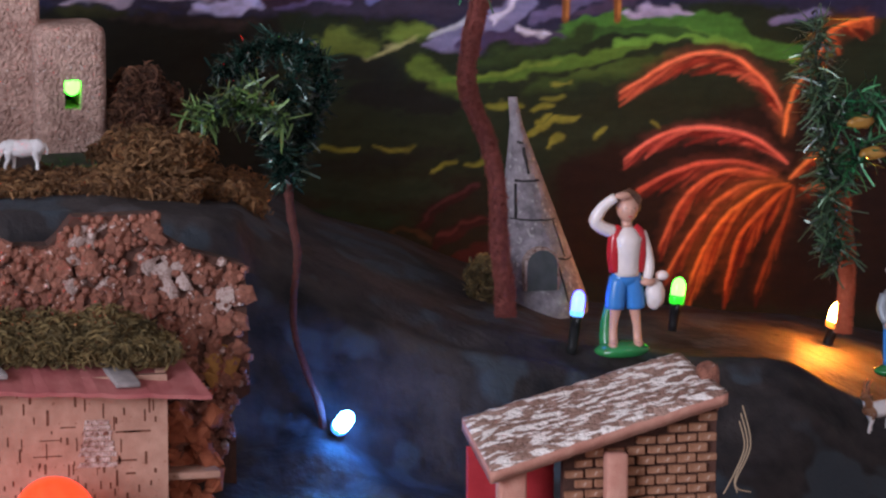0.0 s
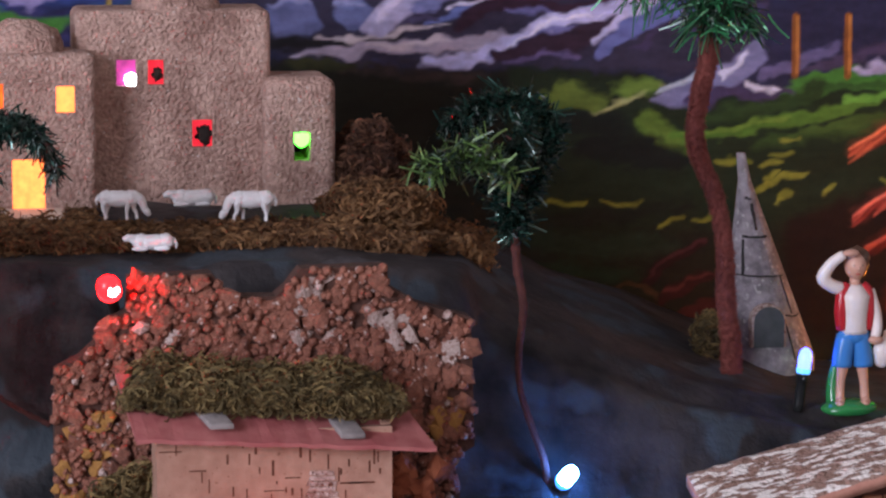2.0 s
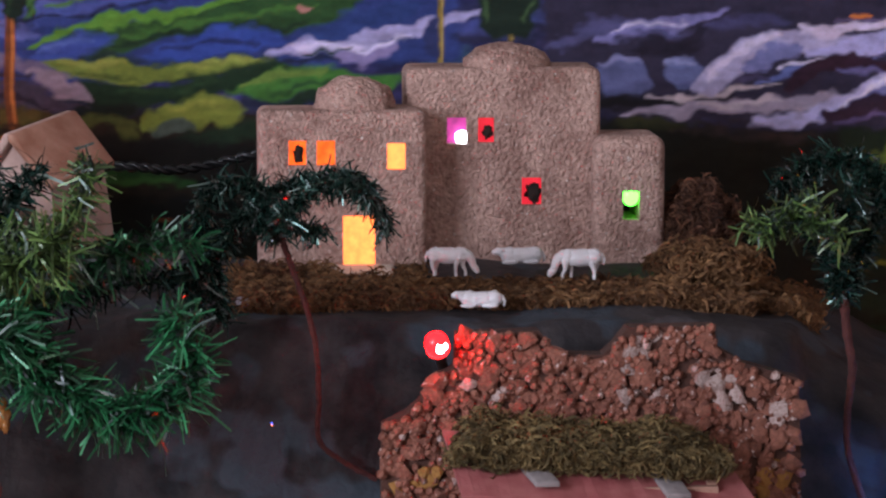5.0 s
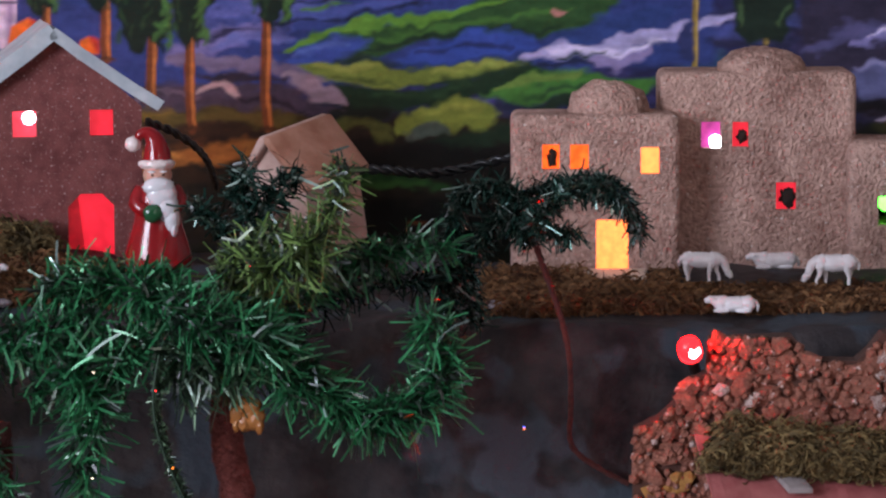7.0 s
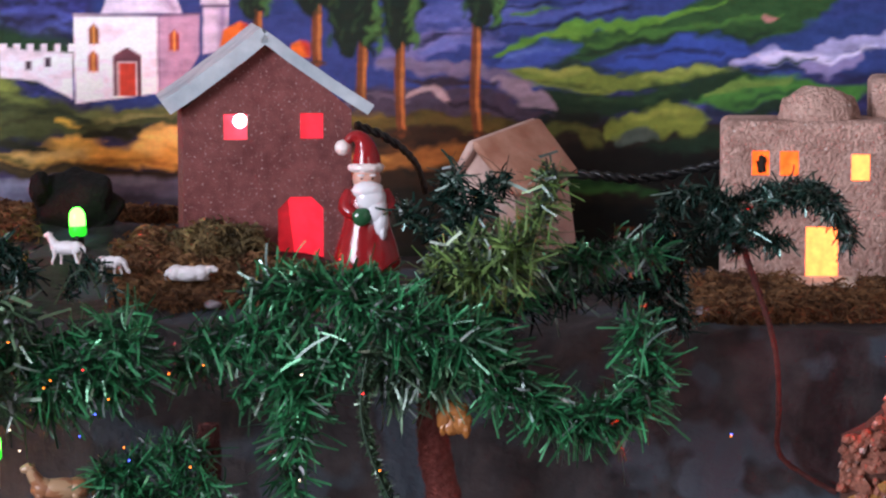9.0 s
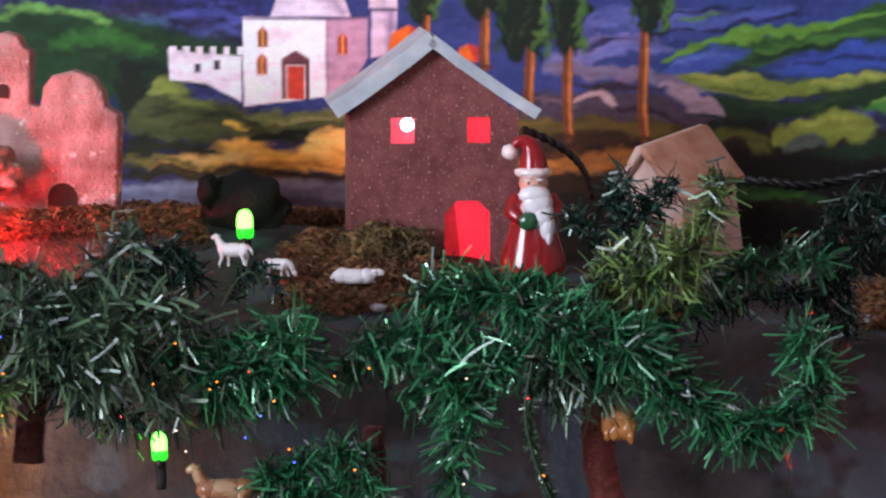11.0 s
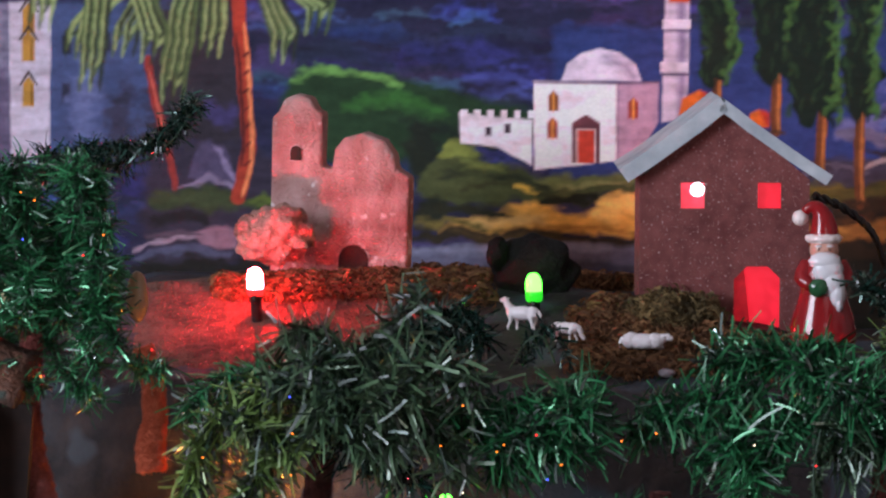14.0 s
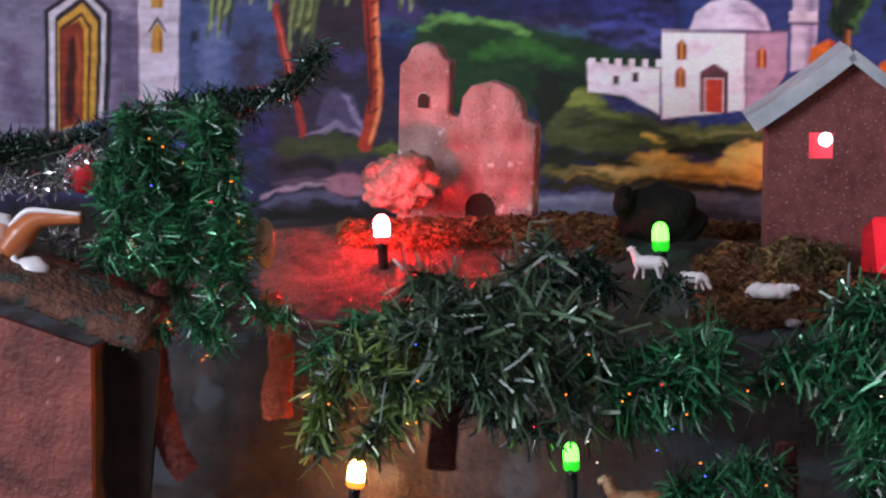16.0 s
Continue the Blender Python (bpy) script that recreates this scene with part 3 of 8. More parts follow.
art.stroke([(-34.52, -17.76), (-32.45, -17.39), (-31.08, -17.57)], 0.54, (28, 30, 18), 0.16)
art.stroke([(-41.80, -18.62), (-39.01, -18.34), (-36.24, -18.53)], 0.60, (34, 34, 20), 0.3, 0.4, 0.2)
art.stroke([(-41.80, -19.41), (-39.71, -19.27), (-36.93, -19.43)], 0.40, (96, 84, 40), 0.3, 0.4, 0.2)
art.stroke([(-42.50, -20.21), (-37.63, -19.92), (-33.48, -20.20), (-26.12, -19.93)], 1.01, (38, 32, 20), 0.3, 0.5, 0.2)
art.stroke([(-39.71, -19.89), (-36.24, -20.04), (-31.42, -20.16)], 0.34, (70, 56, 32), 0.3, 0.4, 0.2)
art.stroke([(-42.86, -21.66), (-36.24, -21.00), (-26.12, -20.95)], 1.47, (84, 84, 104), 0.3, 0.2, 0.8)
art.stroke([(-42.51, -21.17), (-36.24, -20.58), (-30.05, -20.55)], 0.47, (112, 112, 132), 0.3, 0.2, 0.6)
art.stroke([(-42.51, -22.28), (-34.86, -21.69), (-26.12, -21.70)], 0.54, (58, 56, 70), 0.3, 0.2, 0.6)
def cypress(a, b, w, ta, ua, u):
    """A painted cypress: crown foot at a, b, of width w; its trunk runs down from ta to ua, u."""
    art.stroke([(ta, b + 1), (ta - 0.1, (b + u) / 2), (ua, u)], 0.62, (100, 54, 30), 0.1, 0.08, 0.8)
    art.stroke([(ta + 0.14, b + 1), (ta + 0.06, (b + u) / 2), (ua + 0.14, u + 0.1)], 0.2, (168, 100, 50), 0.1, 0.08, 0.8)
    art.stroke([(ua - 0.5, u - 0.05), (ua, u + 0.12), (ua + 0.5, u - 0.05)], 0.22, (70, 42, 26), 0.12, 0.1)
    art.shape([(a - 0.3 * w, b + 0.2), (a - 0.5 * w, b + 1.4), (a - 0.46 * w, b + 4), (a - 0.3 * w, b + 8), (a + 0.3 * w, b + 8), (a + 0.46 * w, b + 4), (a + 0.5 * w, b + 1.2), (a + 0.28 * w, b), (a + 0.1 * w, b + 0.7), (a - 0.1 * w, b - 0.1)], (19, 30, 22), 0.2, 0.5)
    for k in range(15):
        g = 0.2 + k * 0.55
        q = art.rng.uniform(-0.15, 0.15)
        art.stroke([(a + (0.30 + q) * w, b + g), (a + (0.42 + q * 0.4) * w, b + g + 0.5), (a + (0.36 + q) * w, b + g + 1.1)], 0.34, (62, 96, 46), 0.2, 0.3, 0.2, 0.85)
        if k % 2:
            art.stroke([(a + (-0.38 + q) * w, b + g), (a + (-0.44 + q * 0.3) * w, b + g + 0.8)], 0.26, (40, 64, 36), 0.2, 0.3, 0.2, 0.8)
        art.stroke([(a + q * 2 * w, b + g + 0.2), (a + (q * 2 + 0.04) * w, b + g + 0.9)], 0.24, (34, 54, 32), 0.2, 0.3, 0.2, 0.7)


def frond(rib, drop, n, c):
    """A painted palm frond: hair strokes that leave its rib and hang towards the tip."""
    rib = [(p.x, p.y) for p in smooth_path([Vector((x, y)) for x, y in rib], [1] * len(rib), 5)[0]]
    m = len(rib) - 1

    def along(t):
        i = min(int(t * m), m - 1)
        f = t * m - i
        return rib[i][0] * (1 - f) + rib[i + 1][0] * f, rib[i][1] * (1 - f) + rib[i + 1][1] * f
    art.stroke([(x, y - 0.12 * drop) for x, y in rib], 0.8 * drop + 0.2, [0.45 * v for v in c], 0.6, 0.2, 0.2, 0.8)
    for k in range(n):
        t = art.rng.uniform(0, 0.92)
        p, q = along(t), along(min(1, t + art.rng.uniform(0.12, 0.3)))
        e = drop * (0.35 + 0.65 * math.sin(math.pi * min(1, t + 0.1))) * art.rng.uniform(0.15, 1)
        g = art.rng.choice([0.4, 0.55, 0.75, 0.92])
        art.stroke([p, ((p[0] + q[0]) / 2, (p[1] + q[1]) / 2 - 0.3 * e), (q[0], q[1] - e)], 0.2, [c[0] * g, c[1] * g * g, c[2] * g * g], 0.14, 0.08, 0.15, 0.8)
    art.stroke(rib, 0.26, [min(255, 1.06 * v) for v in c], 0.12, 0.08, 0.3)


# blue sky with bands of green, olive bushes and lilac hills beside the cypresses
art.shape([(-33.57, -7.23), (15.53, -7.53), (15.54, -13.86), (3.84, -14.45), (-12.85, -16.01), (-33.82, -16.20)], (42, 54, 104), 0.4, 0.3)
art.shape([(-26.19, -16.59), (-16.20, -16.66), (4.50, -16.97), (4.46, -24.55), (-26.37, -24.31)], (34, 27, 20), 0.4, 0.3)
art.stroke([(-16.10, -10.99), (-11.77, -10.68), (-6.78, -10.45)], 1.01, (74, 82, 138), 0.4)
art.stroke([(-10.12, -11.53), (-6.79, -10.98), (-2.12, -10.15)], 0.74, (62, 74, 132), 0.3)
art.stroke([(-12.79, -11.74), (-9.46, -11.43), (-5.46, -11.22), (-1.46, -10.48)], 0.30, (24, 28, 50), 0.2)
art.stroke([(-16.81, -13.65), (-14.13, -12.50), (-11.29, -11.62)], 1.47, (102, 98, 146), 0.4)
art.stroke([(-13.80, -12.67), (-11.46, -12.02), (-9.47, -12.23)], 0.80, (84, 90, 144), 0.3)
art.stroke([(-15.12, -12.32), (-13.12, -11.74), (-11.46, -11.68)], 0.30, (36, 36, 62), 0.2)
art.stroke([(-8.62, -10.77), (-7.12, -10.45), (-5.45, -10.26)], 0.30, (70, 108, 50), 0.16)
art.stroke([(-9.44, -10.20), (-6.11, -9.99), (-4.12, -9.80)], 0.23, (26, 32, 56), 0.16)
art.shape([(-10.15, -13.16), (-8.14, -12.44), (-6.13, -11.72), (-2.80, -11.54), (0.53, -10.83), (2.54, -9.45), (10.86, -9.17), (9.20, -11.22), (6.52, -12.20), (2.52, -12.31), (-1.48, -12.41), (-4.15, -13.33), (-6.16, -13.78), (-7.15, -13.44), (-5.15, -12.79), (-8.14, -12.70)], (38, 66, 34), 0.2, 0.25)
art.stroke([(-10.08, -13.09), (-7.80, -12.31), (-5.47, -11.59), (-1.47, -11.42), (1.87, -10.37), (3.87, -9.65)], 0.50, (80, 122, 44), 0.16)
art.stroke([(-4.14, -12.40), (-0.81, -11.95), (3.19, -11.45), (7.20, -10.47)], 0.40, (56, 92, 40), 0.16)
art.stroke([(-4.82, -12.93), (-1.48, -12.28), (2.52, -12.04), (6.53, -11.73)], 0.40, (26, 44, 28), 0.16)
art.stroke([(-9.66, -13.89), (-7.15, -13.11), (-4.81, -12.39)], 1.27, (52, 70, 136), 0.3)
art.stroke([(-9.48, -13.43), (-7.81, -12.97), (-6.15, -12.72)], 0.40, (70, 88, 150), 0.16)
art.stroke([(-2.82, -13.81), (1.18, -12.90), (5.52, -12.53)], 1.47, (48, 68, 138), 0.3)
art.stroke([(-2.15, -13.28), (1.18, -12.83), (3.85, -12.92)], 0.34, (36, 46, 90), 0.16)
art.stroke([(6.19, -12.60), (9.19, -11.88), (13.20, -10.84)], 1.14, (38, 54, 102), 0.3)
art.stroke([(-4.83, -14.13), (-0.16, -14.56), (4.85, -14.06)], 1.01, (28, 46, 30), 0.3)
art.stroke([(-7.16, -13.78), (-4.82, -13.53), (-2.82, -13.81)], 0.60, (34, 46, 40), 0.3)
art.shape([(-9.76, -14.29), (-8.15, -13.64), (-6.16, -13.92), (-4.15, -13.53), (-2.83, -14.07), (-0.16, -14.02), (3.18, -13.78), (4.71, -13.99), (0.50, -14.63), (-2.10, -14.81), (-3.51, -15.47), (-4.84, -15.06), (-6.84, -15.12), (-8.50, -14.57)], (104, 118, 50), 0.2, 0.4)
art.stroke([(-8.49, -13.97), (-6.16, -14.12), (-3.82, -13.80)], 0.40, (128, 136, 64), 0.16)
art.stroke([(-7.17, -14.78), (-4.83, -14.73), (-2.83, -14.94)], 0.34, (70, 84, 38), 0.2, 0.4, 0.2)
art.stroke([(-1.49, -14.22), (1.18, -14.10), (3.85, -13.92)], 0.34, (130, 140, 66), 0.16)
art.shape([(-6.51, -15.18), (-4.84, -15.06), (-2.84, -15.48), (0.50, -14.83), (4.58, -13.92), (6.18, -14.33), (2.84, -15.65), (-1.51, -16.36), (-4.19, -16.94), (-6.19, -16.39), (-8.51, -15.71)], (24, 42, 26), 0.25, 0.4)
art.stroke([(-4.18, -15.80), (-1.51, -15.62), (1.17, -15.10)], 0.47, (36, 58, 34), 0.3, 0.4, 0.2)
art.shape([(1.67, -15.71), (4.51, -14.52), (7.19, -14.07), (9.86, -14.49), (12.87, -14.91), (10.52, -15.77), (7.18, -15.75), (4.50, -16.26)], (60, 104, 44), 0.25, 0.4)
art.stroke([(2.50, -15.45), (5.18, -14.73), (7.85, -14.28)], 0.54, (92, 116, 52), 0.16)
art.stroke([(4.51, -15.80), (7.18, -15.14), (9.86, -15.16)], 0.40, (34, 62, 34), 0.3)
art.stroke([(4.50, -16.47), (7.18, -16.08), (9.86, -16.03)], 0.67, (26, 40, 28), 0.3)
art.stroke([(4.35, -13.72), (6.19, -13.00), (8.86, -13.08), (12.20, -12.24), (17.20, -11.04)], 0.80, (146, 140, 178), 0.16)
art.stroke([(5.85, -12.93), (7.86, -12.94), (10.19, -13.36), (12.53, -12.57)], 0.40, (188, 178, 206), 0.16)
art.stroke([(8.19, -13.61), (10.19, -13.76), (11.86, -13.24)], 0.74, (122, 110, 150), 0.16)
art.stroke([(5.35, -13.99), (7.19, -13.61), (8.86, -13.88)], 0.34, (28, 34, 60), 0.16)
art.stroke([(6.19, -13.20), (7.86, -13.34), (9.19, -13.22)], 0.27, (28, 46, 34), 0.16)
art.shape([(-2.92, -17.22), (-1.51, -16.29), (0.50, -15.57), (1.96, -16.11), (2.90, -16.86), (1.89, -17.86), (0.62, -17.44), (-0.12, -18.04), (-1.46, -17.63), (-2.86, -18.16)], (108, 118, 48), 0.25, 0.4)
art.stroke([(-1.52, -16.76), (0.49, -16.24), (1.83, -16.51)], 0.47, (130, 136, 60), 0.3, 0.4, 0.2)
art.stroke([(-8.34, -17.78), (-5.53, -17.33), (-3.00, -18.02)], 1.21, (74, 78, 36), 0.3, 0.5, 0.2)
art.stroke([(-2.26, -18.09), (-1.19, -17.63), (-0.05, -17.91)], 0.74, (74, 84, 74), 0.16)
art.stroke([(-1.87, -18.84), (2.15, -18.33), (4.83, -17.74)], 1.47, (26, 42, 28), 0.3, 0.5, 0.2)
art.stroke([(-8.19, -16.71), (-5.52, -16.60), (-3.52, -16.88)], 0.87, (20, 24, 18), 0.3, 0.4, 0.2)
art.shape([(-20.85, -16.29), (-17.50, -14.98), (-14.50, -14.66), (-11.84, -14.95), (-8.84, -15.37), (-6.19, -16.59), (-8.53, -16.98), (-14.87, -17.34), (-20.87, -17.29)], (62, 52, 66), 0.3, 0.4)
art.stroke([(-16.81, -13.65), (-14.15, -13.53), (-11.16, -13.95), (-8.50, -14.84)], 0.87, (98, 88, 112), 0.16)
art.stroke([(-14.84, -15.26), (-13.43, -14.54), (-12.11, -15.55)], 0.54, (156, 130, 130), 0.16)
art.stroke([(-10.17, -14.63), (-8.17, -15.17), (-6.18, -16.12)], 0.60, (128, 112, 124), 0.16)
art.stroke([(-12.18, -15.55), (-10.19, -16.03), (-8.19, -16.71)], 0.47, (38, 30, 40), 0.16)
art.stroke([(-14.82, -14.26), (-12.16, -14.48), (-9.84, -15.03)], 0.40, (44, 36, 48), 0.16)
art.stroke([(-18.85, -15.84), (-16.51, -15.32), (-14.51, -15.73)], 0.40, (92, 78, 92), 0.16)
art.stroke([(-21.54, -17.16), (-16.20, -17.06), (-11.53, -16.89), (-7.86, -17.12)], 1.01, (66, 54, 24), 0.3, 0.4, 0.2)
art.stroke([(-20.87, -17.03), (-17.53, -16.85), (-14.87, -17.07)], 0.47, (104, 84, 36), 0.3)
art.stroke([(-18.90, -18.38), (-14.22, -18.21), (-11.21, -17.90)], 0.80, (36, 24, 18), 0.3, 0.4, 0.2)
art.stroke([(-20.92, -19.64), (-16.25, -19.47), (-11.90, -18.97), (-9.21, -18.05)], 1.14, (140, 86, 40), 0.3, 0.4, 0.2)
art.stroke([(-16.25, -19.67), (-13.24, -19.23), (-11.23, -18.77)], 0.40, (180, 112, 56), 0.2)
art.stroke([(-8.23, -19.80), (-2.21, -19.44), (5.16, -19.90)], 2.35, (20, 18, 15), 0.4, 0.4, 0.6)
art.stroke([(-7.24, -20.95), (-4.23, -20.77), (-0.21, -21.14)], 0.74, (36, 68, 32), 0.3, 0.4, 0.2)
art.stroke([(-4.90, -21.30), (-2.89, -21.12), (-1.55, -21.26)], 0.40, (50, 84, 38), 0.16)
art.stroke([(-10.29, -23.59), (-2.91, -23.48), (5.81, -23.20)], 3.02, (16, 16, 13), 0.5, 0.4, 0.7)
art.stroke([(-2.24, -23.55), (-1.24, -23.35)], 0.40, (90, 46, 22), 0.16)
art.stroke([(6.20, -10.80), (6.86, -10.74)], 0.44, (150, 104, 96), 0.12)
art.stroke([(-22.24, -19.76), (-17.51, -19.61), (-12.80, -18.73), (-9.44, -18.45)], 1.01, (136, 84, 40), 0.3, 0.4)
art.stroke([(-21.89, -19.25), (-18.86, -18.94), (-16.16, -19.07)], 0.47, (176, 112, 54), 0.3, 0.4)
art.stroke([(-21.57, -20.77), (-16.17, -20.76), (-10.79, -20.41)], 0.87, (44, 30, 20), 0.3, 0.4)
art.stroke([(-22.22, -18.07), (-17.50, -17.73), (-12.12, -17.58)], 0.80, (52, 36, 24), 0.3, 0.4)
art.stroke([(-17.50, -17.22), (-13.46, -16.91), (-9.44, -17.11)], 0.74, (78, 66, 30), 0.3, 0.4)
art.stroke([(-20.54, -18.74), (-17.50, -18.47), (-14.81, -18.33)], 0.34, (84, 50, 28), 0.3, 0.4)
# the white building with its dome, tower and wall
art.shape([(-39.31, -12.57), (-34.86, -12.99), (-34.91, -15.64), (-37.05, -14.58), (-39.24, -14.35)], (226, 206, 216), 0.1, 0.06)
for k in range(6):
    ca, cb = -39.24, -12.57
    art.shape([(ca + k * 0.82, cb - 0.3), (ca + k * 0.82, cb + 0.25), (ca + k * 0.82 + 0.42, cb + 0.25), (ca + k * 0.82 + 0.42, cb - 0.3)], (226, 206, 216), 0.08, 0.03)
for ca, cb in ((-37.54, -13.64), (-36.37, -13.48)):
    art.shape([(ca - 0.18, cb - 0.28), (ca - 0.18, cb + 0.28), (ca + 0.18, cb + 0.28), (ca + 0.18, cb - 0.28)], (58, 42, 52), 0.08, 0.02)
art.shape([(-33.12, -10.53), (-32.79, -9.58), (-31.94, -8.90), (-30.75, -8.62), (-29.56, -8.87), (-28.64, -9.54), (-28.26, -10.54)], (206, 188, 206), 0.1, 0.05)
art.stroke([(-30.58, -9.15), (-29.22, -9.64), (-28.70, -10.48)], 0.6, (150, 132, 156), 0.4, 0.1)
art.shape([(-34.77, -10.55), (-29.68, -10.66), (-29.72, -15.28), (-34.74, -15.91)], (238, 214, 224), 0.1, 0.05)
art.shape([(-29.68, -10.66), (-27.25, -10.53), (-27.29, -12.98), (-28.50, -15.02), (-29.72, -15.28)], (164, 128, 150), 0.1, 0.05)
art.stroke([(-34.84, -10.62), (-29.68, -10.69), (-27.25, -10.56)], 0.14, (96, 74, 96), 0.1, 0.03, 0.8)
art.stroke([(-29.72, -10.76), (-29.72, -15.21)], 0.12, (120, 90, 110), 0.1, 0.03, 0.8)
for ca, cb, c in ((-33.56, -11.78, (128, 72, 44)), (-33.62, -13.41, (138, 58, 44)), (-28.76, -12.16, (140, 52, 44))):
    art.shape([(ca - 0.32, cb - 0.6), (ca - 0.32, cb + 0.35), (ca, cb + 0.65), (ca + 0.32, cb + 0.35), (ca + 0.32, cb - 0.6)], c, 0.1, 0.03)
    art.stroke([(ca, cb - 0.6), (ca, cb + 0.5)], 0.14, (206, 130, 60), 0.1, 0.03, 0.8)
ca, cb = -31.60, -14.06
art.shape([(ca - 0.85, cb - 1.4), (ca - 0.85, cb + 1.0), (ca, cb + 1.5), (ca + 0.85, cb + 1.0), (ca + 0.85, cb - 1.4)], (96, 52, 60), 0.08, 0.03)
art.shape([(ca - 0.62, cb - 1.4), (ca - 0.62, cb + 0.7), (ca + 0.62, cb + 0.7), (ca + 0.62, cb - 1.4)], (198, 160, 160), 0.08, 0.03)
art.shape([(ca - 0.5, cb - 1.4), (ca - 0.5, cb + 0.6), (ca + 0.5, cb + 0.6), (ca + 0.5, cb - 1.4)], (186, 58, 42), 0.08, 0.03)
art.shape([(-26.83, -4.10), (-25.42, -4.10), (-25.54, -12.79), (-27.09, -12.98)], (186, 170, 188), 0.1, 0.05)
art.stroke([(-25.89, -4.10), (-25.88, -12.62)], 0.5, (136, 118, 148), 0.3, 0.05, 0.9)
for ca, cb in ((-26.17, -7.10), (-26.31, -9.68)):
    art.shape([(ca - 0.85, cb - 0.3), (ca - 0.85, cb + 0.3), (ca + 0.85, cb + 0.3), (ca + 0.85, cb - 0.3)], (206, 190, 204), 0.08, 0.03)
    art.stroke([(ca - 0.8, cb - 0.42), (ca + 0.8, cb - 0.42)], 0.16, (76, 62, 88), 0.1, 0.03, 0.8)
art.shape([(-26.68, -5.84), (-26.55, -5.17), (-25.55, -5.16), (-25.41, -5.83)], (196, 74, 40), 0.1, 0.05)
for (ca, cb), r in (((-24.81, -11.94), 1.25), ((-21.29, -12.56), 0.6)):
    art.shape([(ca - r, cb - 0.6), (ca - 0.8 * r, cb + 0.3 * r), (ca, cb + 0.75 * r), (ca + 0.8 * r, cb + 0.3 * r), (ca + r, cb - 0.6)], (206, 96, 34), 0.12, 0.05)
    art.stroke([(ca + 0.1, cb + 0.6 * r), (ca + 0.7 * r, cb + 0.2 * r), (ca + 0.9 * r, cb - 0.5)], 0.4, (176, 50, 34), 0.2, 0.05)
# bushes at the foot of the white building
art.stroke([(-39.35, -15.78), (-37.28, -16.02), (-34.86, -16.60), (-32.11, -16.70)], 1.14, (58, 64, 36), 0.25, 0.45)
art.stroke([(-34.86, -16.47), (-31.43, -16.28), (-28.01, -16.10)], 0.74, (92, 96, 54), 0.25, 0.45)
art.stroke([(-39.01, -15.50), (-37.62, -15.62), (-36.24, -16.08)], 0.47, (96, 104, 52), 0.25, 0.45)
art.stroke([(-33.48, -16.72), (-30.74, -16.55), (-28.35, -16.51)], 0.40, (128, 126, 76), 0.25, 0.45)
art.stroke([(-37.28, -16.30), (-35.55, -16.48), (-34.17, -16.80)], 0.40, (38, 44, 28), 0.25, 0.45)
# cypresses
cypress(-23.83, -10.93, 2.21, -23.73, -23.79, -12.88)
cypress(-20.29, -10.90, 2.95, -20.23, -20.28, -13.51)
cypress(-18.03, -13.22, 3.35, -17.53, -17.58, -16.00)
cypress(-15.29, -12.79, 2.21, -15.26, -15.28, -17.68)
cypress(-10.39, -11.48, 2.48, -10.79, -10.78, -17.62)
# cypress tops over the town
art.stroke([(14.52, -9.03), (14.50, -14.09)], 0.37, (112, 92, 44), 0.1, 0.05, 0.9)
art.stroke([(14.59, -9.03), (14.57, -14.09)], 0.13, (160, 136, 76), 0.1, 0.05, 0.9)
art.stroke([(18.70, -9.04), (18.69, -12.64)], 0.37, (112, 92, 44), 0.1, 0.05, 0.9)
art.stroke([(18.77, -9.04), (18.76, -12.65)], 0.13, (160, 136, 76), 0.1, 0.05, 0.9)
art.shape([(16.79, -9.03), (20.41, -9.05), (20.34, -11.72), (19.47, -12.65), (18.63, -12.38), (17.62, -12.77), (16.92, -12.03)], (24, 36, 28), 0.2, 0.3)
art.stroke([(17.46, -10.37), (17.29, -11.70)], 0.47, (50, 70, 44), 0.2)
art.stroke([(19.81, -10.38), (19.74, -11.71)], 0.27, (50, 70, 44), 0.2)
art.shape([(13.44, -12.01), (14.28, -11.35), (14.43, -13.69), (13.60, -13.35)], (40, 46, 84), 0.2, 0.25)
art.stroke([(20.48, -11.38), (21.49, -11.89), (22.83, -11.40)], 0.87, (60, 70, 124), 0.3)
# lilac rocks over the town, with pale edges
art.shape([(20.31, -8.38), (54.42, -8.49), (54.63, -18.42), (43.43, -18.49), (33.06, -18.08), (24.87, -17.47), (20.81, -14.74)], (42, 38, 56), 0.4, 0.3)
art.stroke([(20.81, -13.06), (23.51, -12.07), (26.22, -12.09), (29.61, -12.44)], 1.21, (70, 68, 104), 0.3)
art.stroke([(24.02, -12.74), (26.22, -12.02), (28.93, -11.56), (31.65, -11.17)], 0.74, (108, 104, 150), 0.16)
art.stroke([(24.86, -12.28), (26.89, -11.82), (29.27, -11.70)], 0.27, (176, 168, 196), 0.16)
art.stroke([(26.22, -13.43), (28.26, -13.11), (30.29, -12.45)], 1.34, (30, 26, 40), 0.3)
art.stroke([(30.29, -12.24), (33.02, -11.72), (35.41, -11.53)], 0.87, (56, 54, 86), 0.3)
art.shape([(23.68, -14.42), (25.20, -13.63), (26.63, -14.17), (27.24, -15.39), (26.22, -16.06), (24.36, -16.11)], (80, 84, 122), 0.16, 0.25)
art.stroke([(24.02, -14.16), (25.37, -13.76), (26.63, -14.31)], 0.34, (112, 112, 150), 0.16)
art.shape([(27.99, -14.79), (28.60, -13.78), (29.62, -13.72), (30.37, -14.47), (29.97, -15.55), (28.61, -15.67)], (84, 90, 130), 0.16, 0.25)
